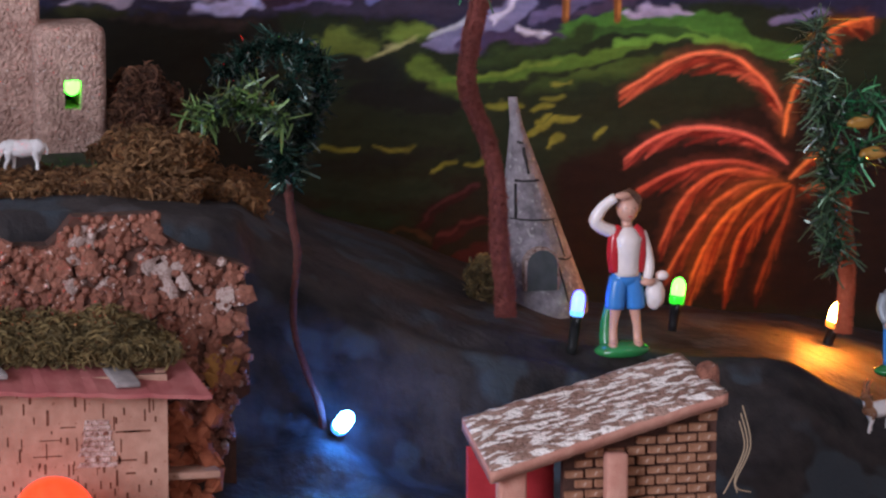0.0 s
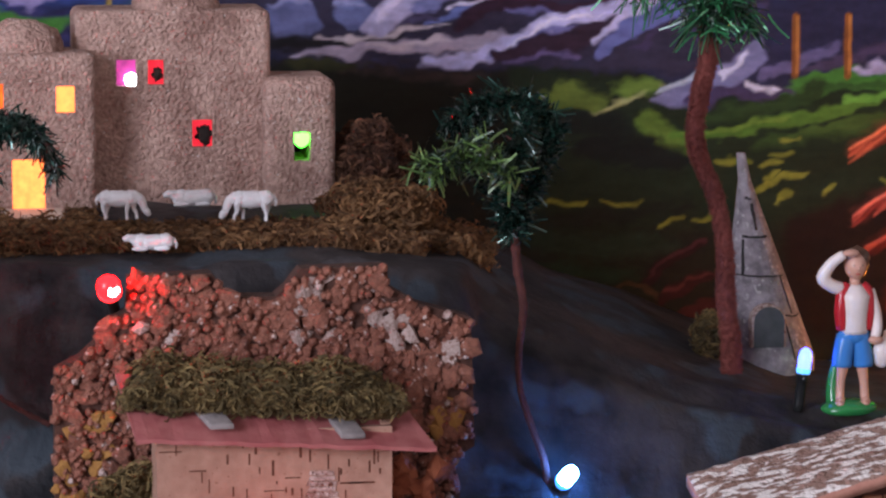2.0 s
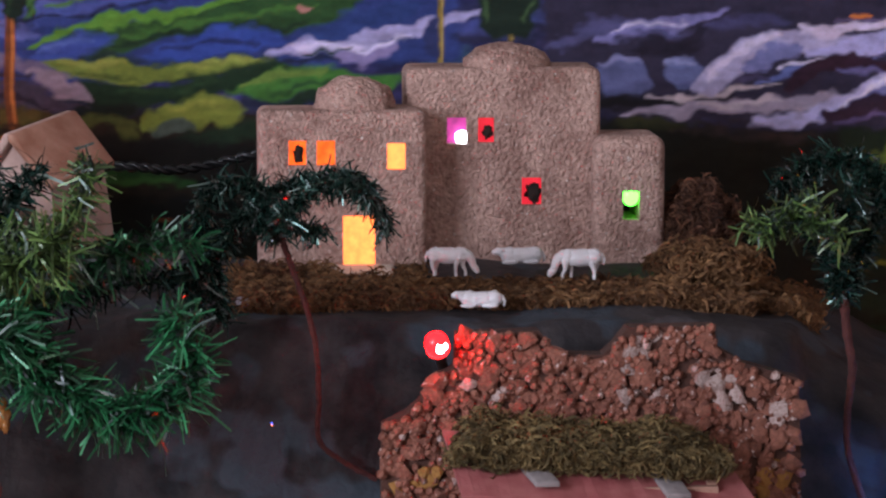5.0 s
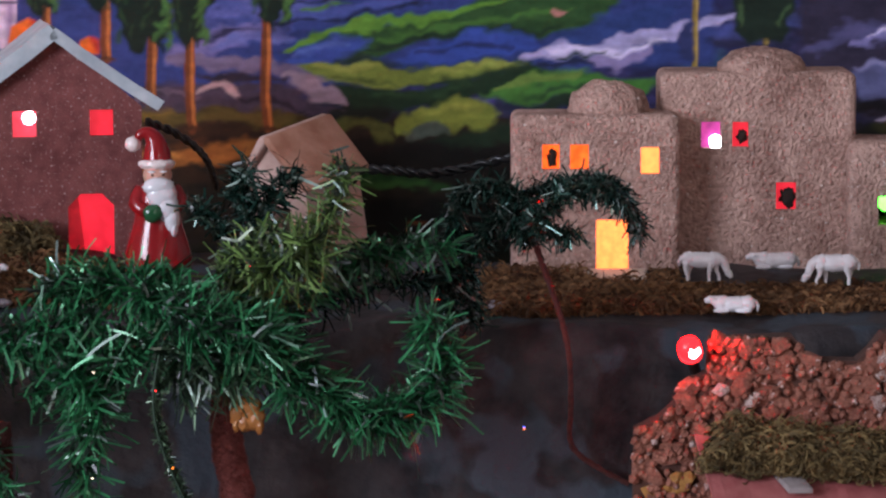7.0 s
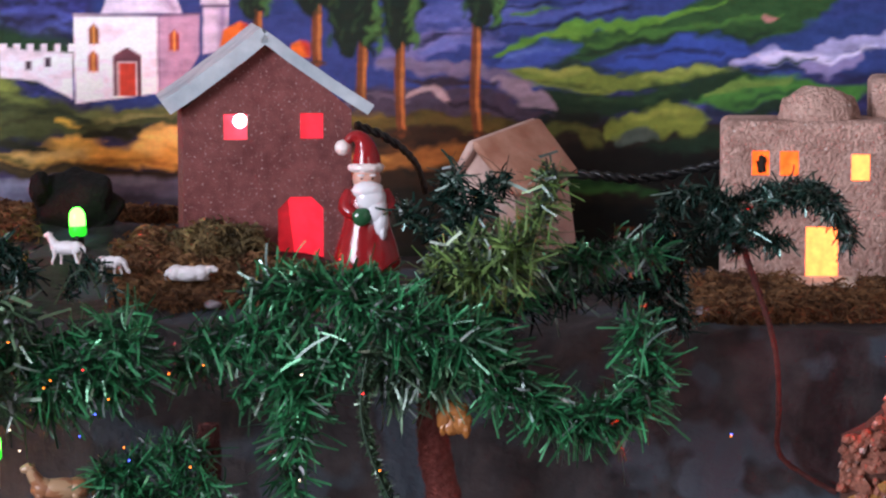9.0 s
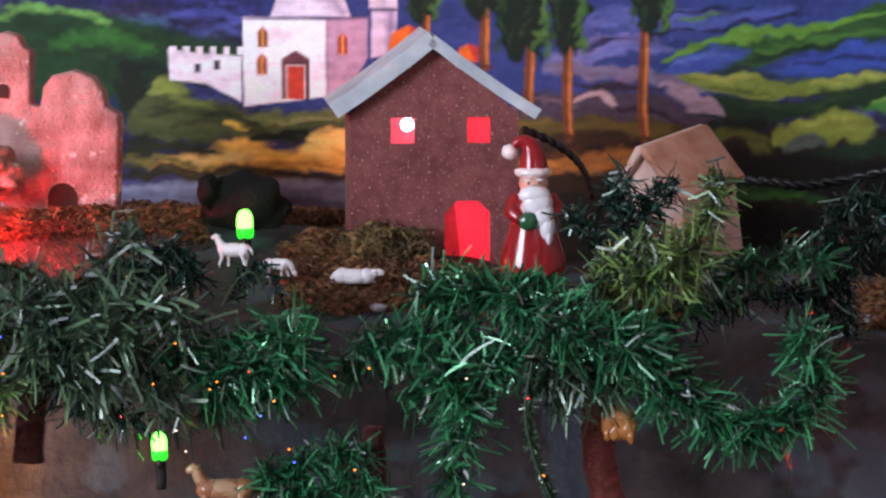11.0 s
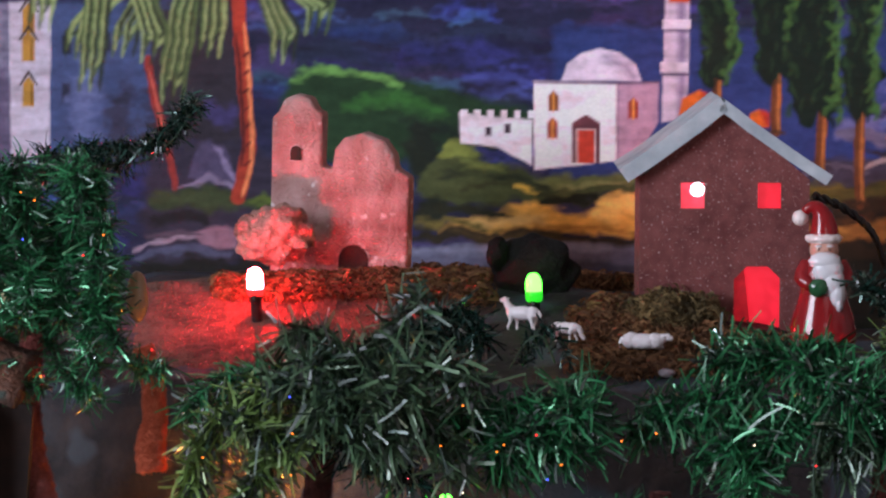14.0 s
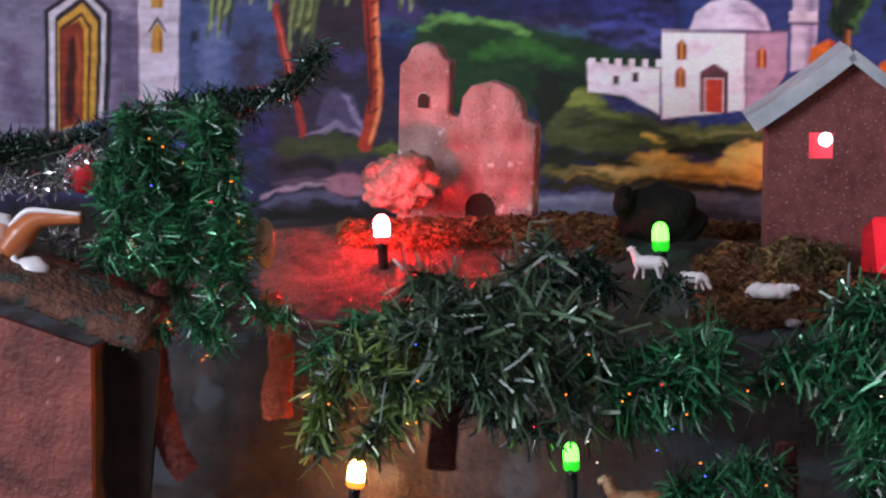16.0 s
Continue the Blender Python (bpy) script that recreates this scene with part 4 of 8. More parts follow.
art.stroke([(28.33, -14.19), (29.21, -13.79), (30.03, -14.06)], 0.27, (116, 118, 156), 0.16)
art.stroke([(20.81, -16.42), (24.19, -16.45), (28.27, -16.68), (31.68, -16.51)], 0.87, (18, 16, 20), 0.3)
art.stroke([(26.73, -16.13), (29.63, -16.22), (32.36, -15.84), (34.59, -15.52)], 0.37, (164, 152, 160), 0.16)
art.shape([(29.46, -15.65), (30.64, -14.30), (32.51, -12.73), (35.76, -12.07), (39.21, -12.77), (41.80, -13.12), (39.22, -13.79), (36.46, -13.56), (34.40, -13.14), (33.04, -14.08), (32.56, -14.89), (30.65, -16.16)], (150, 144, 178), 0.16, 0.25)
art.stroke([(32.70, -14.62), (34.40, -13.55), (36.28, -13.09)], 1.01, (106, 108, 154), 0.16)
art.stroke([(30.65, -15.15), (32.35, -13.33), (35.08, -12.47)], 0.47, (184, 174, 200), 0.16)
art.stroke([(33.22, -15.44), (35.78, -14.64), (39.22, -13.72), (41.97, -13.19)], 0.54, (84, 94, 146), 0.16)
art.stroke([(34.75, -14.37), (37.15, -13.98), (40.25, -13.93)], 0.30, (190, 182, 208), 0.16)
art.stroke([(31.68, -15.70), (33.04, -15.03), (34.07, -15.11)], 0.34, (62, 56, 84), 0.16)
art.stroke([(25.21, -17.33), (29.63, -16.76), (33.06, -17.06), (35.45, -16.54), (38.21, -16.22), (42.36, -16.19)], 0.80, (138, 128, 148), 0.16)
art.stroke([(29.63, -16.63), (32.37, -16.92), (34.77, -16.54)], 0.34, (172, 160, 172), 0.16)
art.stroke([(34.76, -15.72), (37.16, -14.59), (39.22, -13.92), (41.82, -14.82), (44.93, -13.96)], 1.14, (44, 26, 40), 0.16)
art.stroke([(38.19, -14.66), (40.26, -14.81), (41.65, -15.16)], 0.47, (90, 86, 130), 0.16)
art.stroke([(36.46, -13.50), (39.56, -13.31), (43.00, -12.45), (47.50, -11.59)], 0.87, (150, 146, 190), 0.16)
art.stroke([(39.90, -13.59), (42.32, -13.19), (44.73, -12.53)], 0.30, (60, 52, 80), 0.16)
art.stroke([(33.06, -17.81), (35.81, -17.43), (38.55, -16.50), (43.38, -14.97), (46.49, -13.90), (49.96, -12.76)], 1.07, (158, 154, 194), 0.16)
art.stroke([(38.21, -16.63), (41.31, -15.50), (44.42, -14.71)], 0.30, (194, 188, 212), 0.16)
art.stroke([(36.49, -17.43), (39.94, -16.44), (43.04, -15.85)], 0.54, (96, 94, 142), 0.16)
art.stroke([(37.18, -17.24), (39.94, -16.99), (42.36, -16.87), (43.74, -16.00), (45.47, -15.40)], 1.41, (42, 28, 42), 0.16)
art.stroke([(37.88, -17.65), (40.64, -17.40), (43.07, -17.63)], 0.40, (84, 72, 110), 0.16)
art.stroke([(44.45, -17.23), (45.82, -15.81), (48.25, -14.73), (50.33, -14.20)], 1.61, (88, 92, 142), 0.16)
art.stroke([(43.82, -16.61), (45.39, -14.99), (47.88, -13.84)], 0.54, (170, 164, 200), 0.16)
art.stroke([(46.19, -17.18), (48.27, -15.96), (50.36, -15.50)], 0.40, (54, 44, 70), 0.16)
art.stroke([(50.38, -16.67), (52.46, -15.31), (54.55, -14.64)], 0.94, (60, 52, 80), 0.16)
art.stroke([(35.93, -11.73), (37.48, -12.22), (39.89, -12.16), (43.68, -11.37)], 0.80, (182, 170, 196), 0.16)
art.stroke([(37.82, -11.61), (39.88, -11.69), (41.95, -11.29)], 0.34, (90, 78, 110), 0.16)
art.stroke([(39.05, -11.28), (39.74, -11.42), (40.43, -11.22)], 0.34, (196, 112, 56), 0.12)
art.stroke([(44.74, -13.21), (47.51, -12.55), (51.69, -11.89)], 0.87, (150, 142, 180), 0.16)
art.stroke([(49.62, -13.58), (51.70, -12.57), (54.50, -12.24)], 0.60, (176, 168, 200), 0.16)
art.stroke([(46.83, -13.56), (49.27, -13.31), (51.72, -13.60)], 0.74, (48, 36, 52), 0.16)
# dark wood below the rocks, with olive bushes
art.shape([(20.81, -17.93), (24.87, -17.53), (33.06, -18.15), (43.43, -18.38), (46.91, -18.52), (47.05, -27.66), (29.68, -28.08), (20.80, -24.54)], (20, 21, 17), 0.4, 0.3)
art.stroke([(28.27, -18.24), (33.06, -18.35), (37.19, -18.60)], 0.47, (44, 36, 36), 0.4)
art.stroke([(24.87, -17.80), (27.59, -17.69), (29.64, -17.98)], 0.60, (40, 42, 24), 0.3)
art.shape([(38.53, -17.96), (43.40, -18.57), (54.02, -20.00), (59.77, -18.37), (65.96, -17.86), (77.50, -19.07), (77.76, -29.82), (54.07, -28.03), (38.48, -28.25)], (24, 34, 22), 0.4, 0.25)
art.shape([(40.33, -19.71), (41.31, -18.87), (43.05, -19.15), (44.80, -19.73), (44.10, -20.88), (42.70, -20.44), (41.30, -20.82)], (82, 98, 42), 0.3, 0.5)
art.stroke([(43.40, -20.66), (45.86, -19.96), (47.97, -19.38)], 0.34, (142, 142, 98), 0.16)
art.stroke([(46.56, -21.08), (47.98, -22.28), (49.97, -22.89)], 1.47, (74, 96, 38), 0.3, 0.4, 0.2)
art.stroke([(45.15, -19.46), (46.56, -19.36), (47.97, -19.87)], 0.87, (84, 106, 44), 0.3, 0.5, 0.2)
art.stroke([(41.30, -21.44), (44.10, -21.50), (46.21, -22.24)], 2.01, (16, 22, 20), 0.4, 0.5, 0.2)
art.stroke([(42.69, -22.85), (46.21, -23.28), (49.75, -23.72)], 1.68, (14, 18, 18), 0.4, 0.5, 0.2)
art.stroke([(48.69, -22.37), (53.32, -22.06), (57.63, -21.19), (61.61, -20.44)], 0.94, (68, 98, 36), 0.16)
art.stroke([(49.39, -22.11), (52.60, -21.98), (56.19, -21.36)], 0.40, (96, 122, 48), 0.16)
art.stroke([(55.46, -20.03), (59.41, -18.92), (64.88, -19.17), (68.95, -20.66), (73.80, -21.19)], 1.41, (56, 102, 40), 0.16)
art.stroke([(59.43, -20.39), (64.16, -19.79), (68.22, -20.86)], 0.67, (86, 132, 52), 0.16)
art.stroke([(57.61, -19.72), (61.23, -19.31), (65.63, -19.96)], 0.47, (40, 72, 32), 0.16)
art.stroke([(50.10, -21.37), (55.46, -20.65), (57.97, -19.45)], 0.94, (34, 52, 26), 0.3)
art.stroke([(53.68, -23.19), (59.81, -22.01), (65.28, -21.36)], 0.94, (40, 60, 28), 0.3)
art.stroke([(53.33, -24.71), (61.29, -24.08), (69.38, -23.93)], 1.34, (24, 32, 20), 0.4)
art.stroke([(56.20, -22.48), (59.81, -21.73), (62.72, -21.58)], 0.60, (54, 74, 32), 0.16)
art.stroke([(51.00, -23.50), (52.61, -23.79), (53.87, -24.03)], 0.44, (106, 108, 40), 0.12)
art.stroke([(54.41, -24.36), (55.85, -24.15)], 0.44, (106, 108, 40), 0.12)
art.stroke([(54.06, -25.71), (55.86, -25.27), (57.37, -24.89)], 0.54, (106, 108, 40), 0.12)
art.stroke([(55.15, -26.72), (56.30, -26.12)], 0.37, (106, 108, 40), 0.12)
art.stroke([(58.11, -26.03), (59.20, -25.85)], 0.30, (106, 108, 40), 0.12)
art.stroke([(61.52, -25.21), (62.55, -25.52)], 0.30, (106, 108, 40), 0.12)
art.stroke([(55.34, -23.02), (56.92, -22.64)], 0.30, (106, 108, 40), 0.12)
art.stroke([(44.27, -26.55), (46.74, -26.55)], 0.27, (106, 108, 40), 0.12)
art.stroke([(47.92, -28.26), (49.48, -27.47)], 0.30, (106, 108, 40), 0.12)
art.stroke([(40.30, -26.16), (43.04, -26.38)], 0.34, (106, 108, 40), 0.12)
art.stroke([(50.05, -27.63), (51.77, -27.19)], 0.30, (106, 108, 40), 0.12)
art.stroke([(54.77, -23.84), (56.21, -23.67)], 0.27, (106, 108, 40), 0.12)
art.stroke([(54.59, -25.17), (55.67, -24.78)], 0.30, (106, 108, 40), 0.12)
art.stroke([(39.88, -28.50), (44.09, -29.12), (49.06, -28.93)], 1.54, (28, 42, 30), 0.5, 0.4, 0.2)
art.stroke([(39.17, -30.42), (43.38, -30.91), (46.92, -30.96)], 0.94, (22, 40, 26), 0.5)
art.stroke([(38.49, -27.21), (44.09, -27.55), (49.77, -26.85)], 1.14, (20, 24, 20), 0.5)
# grey rock behind the cone-shaped tower
art.shape([(47.20, -20.26), (48.68, -19.26), (50.45, -18.54), (52.58, -17.61), (54.35, -16.19), (54.72, -17.93), (52.94, -19.28), (50.63, -20.68), (48.68, -20.71)], (100, 100, 136), 0.16, 0.25)
art.stroke([(47.44, -19.99), (48.68, -19.19), (50.09, -18.53)], 0.44, (152, 160, 176), 0.16)
art.stroke([(51.34, -19.18), (52.58, -18.23), (53.65, -17.22)], 0.47, (172, 172, 194), 0.16)
art.stroke([(49.11, -20.58), (52.23, -19.96), (56.17, -19.76)], 0.87, (58, 48, 78), 0.2)
art.stroke([(53.30, -19.43), (55.45, -19.68)], 0.27, (176, 176, 196), 0.16)
art.stroke([(54.37, -18.96), (56.88, -17.97), (59.03, -16.97)], 0.87, (80, 76, 112), 0.2)
art.stroke([(60.13, -18.52), (61.95, -18.28), (64.51, -18.60)], 0.60, (140, 136, 170), 0.16)
art.stroke([(57.24, -18.67), (59.40, -17.67), (62.66, -17.38)], 0.74, (60, 50, 76), 0.3)
art.stroke([(69.67, -19.27), (71.51, -18.60), (73.75, -19.00)], 0.54, (104, 100, 136), 0.16)
art.stroke([(56.32, -15.19), (56.35, -18.79)], 0.50, (112, 66, 30), 0.1, 0.06, 0.9)
art.stroke([(56.42, -15.19), (56.45, -18.66)], 0.17, (160, 104, 52), 0.1, 0.06, 0.9)
art.stroke([(59.59, -15.24), (59.63, -18.86)], 0.50, (112, 66, 30), 0.1, 0.06, 0.9)
art.stroke([(59.70, -15.24), (59.74, -18.72)], 0.17, (160, 104, 52), 0.1, 0.06, 0.9)
# dark red leaves beside the tower
art.stroke([(46.93, -31.94), (48.17, -30.44), (50.67, -28.77)], 0.87, (38, 15, 18), 0.12)
art.stroke([(47.35, -31.11), (48.70, -29.82), (50.77, -28.63)], 0.34, (66, 32, 38), 0.12)
art.stroke([(48.17, -32.61), (49.78, -31.61), (51.39, -31.25)], 1.01, (44, 17, 19), 0.12)
art.stroke([(48.35, -32.13), (49.92, -31.34), (51.28, -31.17)], 0.30, (76, 36, 36), 0.12)
art.stroke([(49.29, -33.71), (50.68, -33.05), (51.58, -32.87)], 0.80, (58, 22, 22), 0.12)
art.stroke([(43.38, -32.24), (46.21, -31.63), (48.00, -32.40)], 0.34, (60, 42, 26), 0.12)
art.stroke([(49.79, -35.28), (50.51, -34.25), (51.40, -33.93)], 0.60, (90, 70, 28), 0.12)
# the great orange palm, with some of the amber bulb's glow in its paint
art.shape([(55.88, -27.73), (63.13, -25.32), (70.50, -23.89), (77.62, -24.06), (77.96, -37.81), (62.92, -36.86), (55.93, -34.09)], (24, 13, 11), 0.5, 0.25)
frond([(70.76, -25.88), (70.13, -24.23), (68.61, -22.35), (66.38, -21.10), (63.45, -21.46), (59.82, -23.41)], 1.5, 60, (206, 108, 74))
frond([(70.80, -28.17), (68.69, -26.54), (65.71, -25.75), (62.78, -26.02), (60.09, -27.50)], 1.1, 50, (196, 98, 82))
frond([(70.22, -28.87), (67.60, -27.93), (64.64, -28.06), (60.99, -29.51)], 1.3, 44, (178, 80, 62))
frond([(70.22, -29.08), (66.87, -28.48), (64.30, -29.83), (62.50, -33.12)], 1.7, 50, (190, 92, 58))
frond([(70.60, -29.31), (67.62, -29.57), (65.06, -31.63), (62.89, -35.06)], 1.8, 60, (200, 102, 56))
frond([(70.98, -29.46), (68.75, -29.97), (66.18, -32.03), (64.31, -35.90)], 2.6, 90, (204, 108, 48))
frond([(71.20, -29.54), (69.51, -30.71), (67.68, -32.80), (66.80, -36.07)], 2.2, 70, (176, 84, 38))
frond([(71.35, -29.62), (70.65, -31.75), (69.57, -34.23), (68.86, -36.37)], 1.4, 40, (120, 54, 26))
frond([(71.04, -29.11), (72.44, -27.79), (74.12, -27.26)], 0.8, 24, (208, 116, 62))
frond([(72.33, -22.16), (73.77, -19.78), (76.37, -19.05)], 2.0, 40, (196, 104, 56))
frond([(70.54, -26.38), (71.16, -23.62), (73.06, -21.53)], 0.8, 24, (200, 112, 60))
frond([(71.73, -29.81), (73.23, -29.68), (75.14, -30.89)], 1.2, 24, (170, 84, 44))


def backdrop():
    Y = 2.405
    nb, na = art.col.shape[:2]
    co = np.empty((nb, na, 3), np.float32)
    co[..., 0], co[..., 1], co[..., 2] = art.A * Y / 200, Y, EYE + art.B * Y / 200
    idx = np.arange(nb * na).reshape(nb, na)
    quads = np.stack([idx[:-1, :-1], idx[:-1, 1:], idx[1:, 1:], idx[1:, :-1]], -1).reshape(-1, 4)
    me = bpy.data.meshes.new("backdrop")
    me.vertices.add(nb * na)
    me.vertices.foreach_set("co", co.ravel())
    me.loops.add(quads.size)
    me.loops.foreach_set("vertex_index", quads.ravel().astype(np.int32))
    me.polygons.add(len(quads))
    me.polygons.foreach_set("loop_start", np.arange(0, quads.size, 4, dtype=np.int32))
    at = me.color_attributes.new("paint", "FLOAT_COLOR", "POINT")
    rgba = np.ones((nb * na, 4), np.float32)
    rgba[:, :3] = np.clip(art.col * 1.28 - 0.0028, 0.0008, 0.9).reshape(-1, 3)
    at.data.foreach_set("color", rgba.ravel())
    me.update(calc_edges=True)
    m = bpy.data.materials.new("mural_paint")
    m.use_nodes = True
    n, li = m.node_tree.nodes, m.node_tree.links.new
    bs, ca, co_, tx, hsv, mr, bp = n["Principled BSDF"], n.new("ShaderNodeVertexColor"), n.new("ShaderNodeTexCoord"), n.new("ShaderNodeTexNoise"), n.new("ShaderNodeHueSaturation"), n.new("ShaderNodeMapRange"), n.new("ShaderNodeBump")
    ca.layer_name = "paint"
    mp = n.new("ShaderNodeMapping")
    mp.inputs["Scale"].default_value = (110, 1, 170)
    li(co_.outputs["Object"], mp.inputs[0])
    li(mp.outputs[0], tx.inputs["Vector"])
    tx.inputs["Scale"].default_value, tx.inputs["Detail"].default_value = 3.0, 5
    mr.inputs["To Min"].default_value, mr.inputs["To Max"].default_value = 0.86, 1.14
    li(tx.outputs[0], mr.inputs[0])
    li(mr.outputs[0], hsv.inputs["Value"])
    li(ca.outputs[0], hsv.inputs["Color"])
    li(hsv.outputs[0], bs.inputs["Base Color"])
    bs.inputs["Roughness"].default_value = 0.75
    bs.inputs["Specular IOR Level"].default_value = 0.25
    bp.inputs["Strength"].default_value, bp.inputs["Distance"].default_value = 0.25, 0.0006
    li(tx.outputs[0], bp.inputs["Height"])
    li(bp.outputs[0], bs.inputs["Normal"])
    me.materials.append(m)
    tagged(new("backdrop", me), "hand-painted landscape mural with hills, palms and white domes", "mural", kind="structure")
    bm = bmesh.new()
    box(bm, -1.2, 1.2, 2.41, 2.44, 0.74, 1.62)
    tagged(new("backdrop_board", mesh_of("backdrop_board", bm, WOOD, 1, False)), "wooden board that carries the painted mural", "board", kind="structure")


backdrop()

# ---- lights of the string ----
BULB = {
    "red": lit("red_bulb", (1.0, 0.016, 0.026), 1000), "honey": lit("honey_bulb", (1.0, 0.30, 0.04), 450), "ruby": lit("ruby_bulb", (1.0, 0.00028, 0.0004), 190), "green": lit("green_bulb", (0.085, 1.0, 0.05), 9), "blue": lit("blue_bulb", (0.05, 0.27, 1.0), 210),
    "white": lit("bluish_white_bulb", (0.035, 0.055, 1.0), 16), "amber": lit("amber_bulb", (1.0, 0.27, 0.03), 800), "ember": lit("ember_bulb", (1.0, 0.30, 0.04), 100), "pale": lit("white_bulb", (0.85, 0.9, 1.0), 9),
}


# weaker glow of the bands that draw each bulb's coloured halo
SKIRT = {"ember": lit("ember_glass", (1.0, 0.28, 0.03), 2.2), "honey": lit("honey_glass", (1.0, 0.28, 0.03), 2.2), "ruby": lit("ruby_glass", (1.0, 0.03, 0.04), 2.5), "red": lit("red_glass", (1.0, 0.03, 0.03), 2.0), "green": lit("green_glass", (0.03, 0.85, 0.03), 1.0), "blue": lit("blue_glass", (0.06, 0.30, 1.0), 2.2),
         "white": lit("bluish_glass", (0.12, 0.42, 1.0), 2.0), "amber": lit("amber_glass", (1.0, 0.26, 0.03), 2.4)}


HUES = {"honey": "amber", "ember": "amber", "ruby": "red", "white": "bluish white"}


def fairy_light(hue, tip, foot, y, label, r=0.5, y_foot=None):
    """A string-light bulb in its black socket; tip and foot are plan places."""
    a, b = spot(*tip, y), spot(*foot, y_foot or y)
    m = Matrix.Translation(b) @ (a - b).to_track_quat("Z", "Y").to_matrix().to_4x4()
    ob = thing("fairy_light", label, "string light", m, y, "bulbs of the light string")
    h = (a - b).length / (y / 200)
    bm = bmesh.new()
    lathe(bm, [(0.30, -0.5), (0.34, 0.0), (0.36, h - 0.9), (0.42, h - 0.85), (0.42, h - 0.55)], segs=12)
    for s in (-1, 1):
        box(bm, s * 0.4 - 0.05, s * 0.4 + 0.05, -0.12, 0.12, h - 1.3, h - 0.7)
    part("socket", bm, BLACK, ob, "black plastic socket")
    bm = bmesh.new()
    lathe(bm, [(0.8 * r, h - 0.7), (0.97 * r, h - 0.35), (r, h + 0.2), (0.94 * r, h + 0.5), (0.74 * r, h + 0.74), (0.42 * r, h + 0.88), (0.1 * r, h + 0.93)], segs=16)
    glow = part("bulb", bm, BULB[hue], ob, "glowing " + HUES.get(hue, hue) + " bulb")
    # band round the coloured glass, added to draw the bloom at its edge
    top = h - (0.2 if hue == "green" else 0.38)
    bm = bmesh.new()
    lathe(bm, [(r * 0.86, h - 0.82), (r * 1.06, h - 0.62), (r * 1.06, top - 0.07), (r * 1.0, top)], segs=16)
    part("glass_fringe", bm, SKIRT[hue], glow, "coloured glass band that adds the bulb's glow fringe")
    # white ball added on the viewer's side to draw the glare at the core
    if hue == "ruby":
        bm = bmesh.new()
        ball(bm, Vector((0, 0, h)) + (m.to_3x3().inverted() @ Vector((0.25, -0.97, -0.1))) * 0.75 * r, 0.58 * r, 3, 0.45, 1.6)
        part("hot_core", bm, BULB["pale"], glow, "white glowing ball added on the near side for the bright core")
    return ob


fairy_light("blue", (42.26, -43.35), (41.50, -44.25), 1.90, "glowing blue bulb low on the dark paper slope", 0.52, 1.91)
fairy_light("white", (57.21, -36.62), (56.90, -39.18), 1.99, "bluish white bulb upright beside the small figurine", 0.42)
fairy_light("green", (63.72, -36.06), (63.44, -38.03), 2.06, "green bulb upright behind the small figurine", 0.45)
fairy_light("amber", (74.33, -38.05), (73.75, -39.75), 2.14, "amber bulb upright before the painted palm", 0.55)
fairy_light("ruby", (14.28, -30.91), (14.74, -32.63), 1.862, "glowing red bulb at the corner of the cork ruin", 0.7, 1.90)
fairy_light("red", (-52.05, -23.12), (-51.95, -25.48), 2.07, "tall red bulb standing on the paper ground", 0.5)
fairy_light("ember", (-27.53, -21.89), (-27.53, -23.76), 2.27, "amber bulb hidden behind the brown house", 0.5)
fairy_light("green", (-34.74, -23.07), (-34.66, -25.02), 2.09, "green bulb before the dark round stone", 0.5)
fairy_light("honey", (-53.66, -38.42), (-53.95, -40.75), 1.88, "amber bulb under the green tinsel tree", 0.55)
fairy_light("green", (-40.11, -36.74), (-40.02, -38.84), 1.80, "green bulb hanging among the green tinsel", 0.48)

# ---- the plaster town ----
PANE = {"orange": lit("orange_film", (1.0, 0.13, 0.015), 1.5, 0.3), "yellow": lit("yellow_film", (1.0, 0.21, 0.05), 3.0, 0.15),
        "red": lit("red_film", (0.9, 0.02, 0.045), 0.9, 0.2), "magenta": lit("magenta_film", (0.62, 0.06, 0.36), 0.75, 0.3),
        "green": lit("green_film", (0.35, 1.0, 0.06), 4.0, 0.2), "dim": lit("shaded_reveal_red", (0.6, 0.010, 0.022), 0.5, 0.2), "rose": lit("rose_film", (1.0, 0.06, 0.10), 1.0, 0.25)}
# near-black that stands in for shade in openings; the wicks share it
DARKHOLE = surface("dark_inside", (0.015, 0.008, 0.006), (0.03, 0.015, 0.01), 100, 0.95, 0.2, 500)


def soft_block(name, x0, x1, y0, y1, z0, z1, holes, material, parent, r=0.5):
    """A hollow-fronted block with rounded outer edges."""
    bm = bmesh.new()
    holed(bm, x0, x1, z0, z1, y0, y1 - y0, holes)
    bmesh.ops.recalc_face_normals(bm, faces=bm.faces[:])
    bm.normal_update()
    lay = bm.edges.layers.float.new("bevel_weight_edge")
    for e in bm.edges:
        p, q = e.verts[0].co, e.verts[1].co
        outer = any(abs(p[i] - w) < 1e-3 and abs(q[i] - w) < 1e-3 for i, w in ((0, x0), (0, x1), (2, z1)))
        if outer and len(e.link_faces) == 2 and e.calc_face_angle() > 0.7:
            e[lay] = 1.0
    ob = part(name, bm, material, parent)
    mod = ob.modifiers.new("round", "BEVEL")
    mod.width, mod.segments, mod.limit_method, mod.use_clamp_overlap = r * UNIT[parent.name], 4, "WEIGHT", False
    ob.data.shade_flat()
    # near-black panel in place of the shade inside the block
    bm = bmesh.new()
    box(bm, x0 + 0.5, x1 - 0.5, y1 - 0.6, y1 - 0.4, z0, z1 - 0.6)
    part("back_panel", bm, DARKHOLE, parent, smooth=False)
    return ob


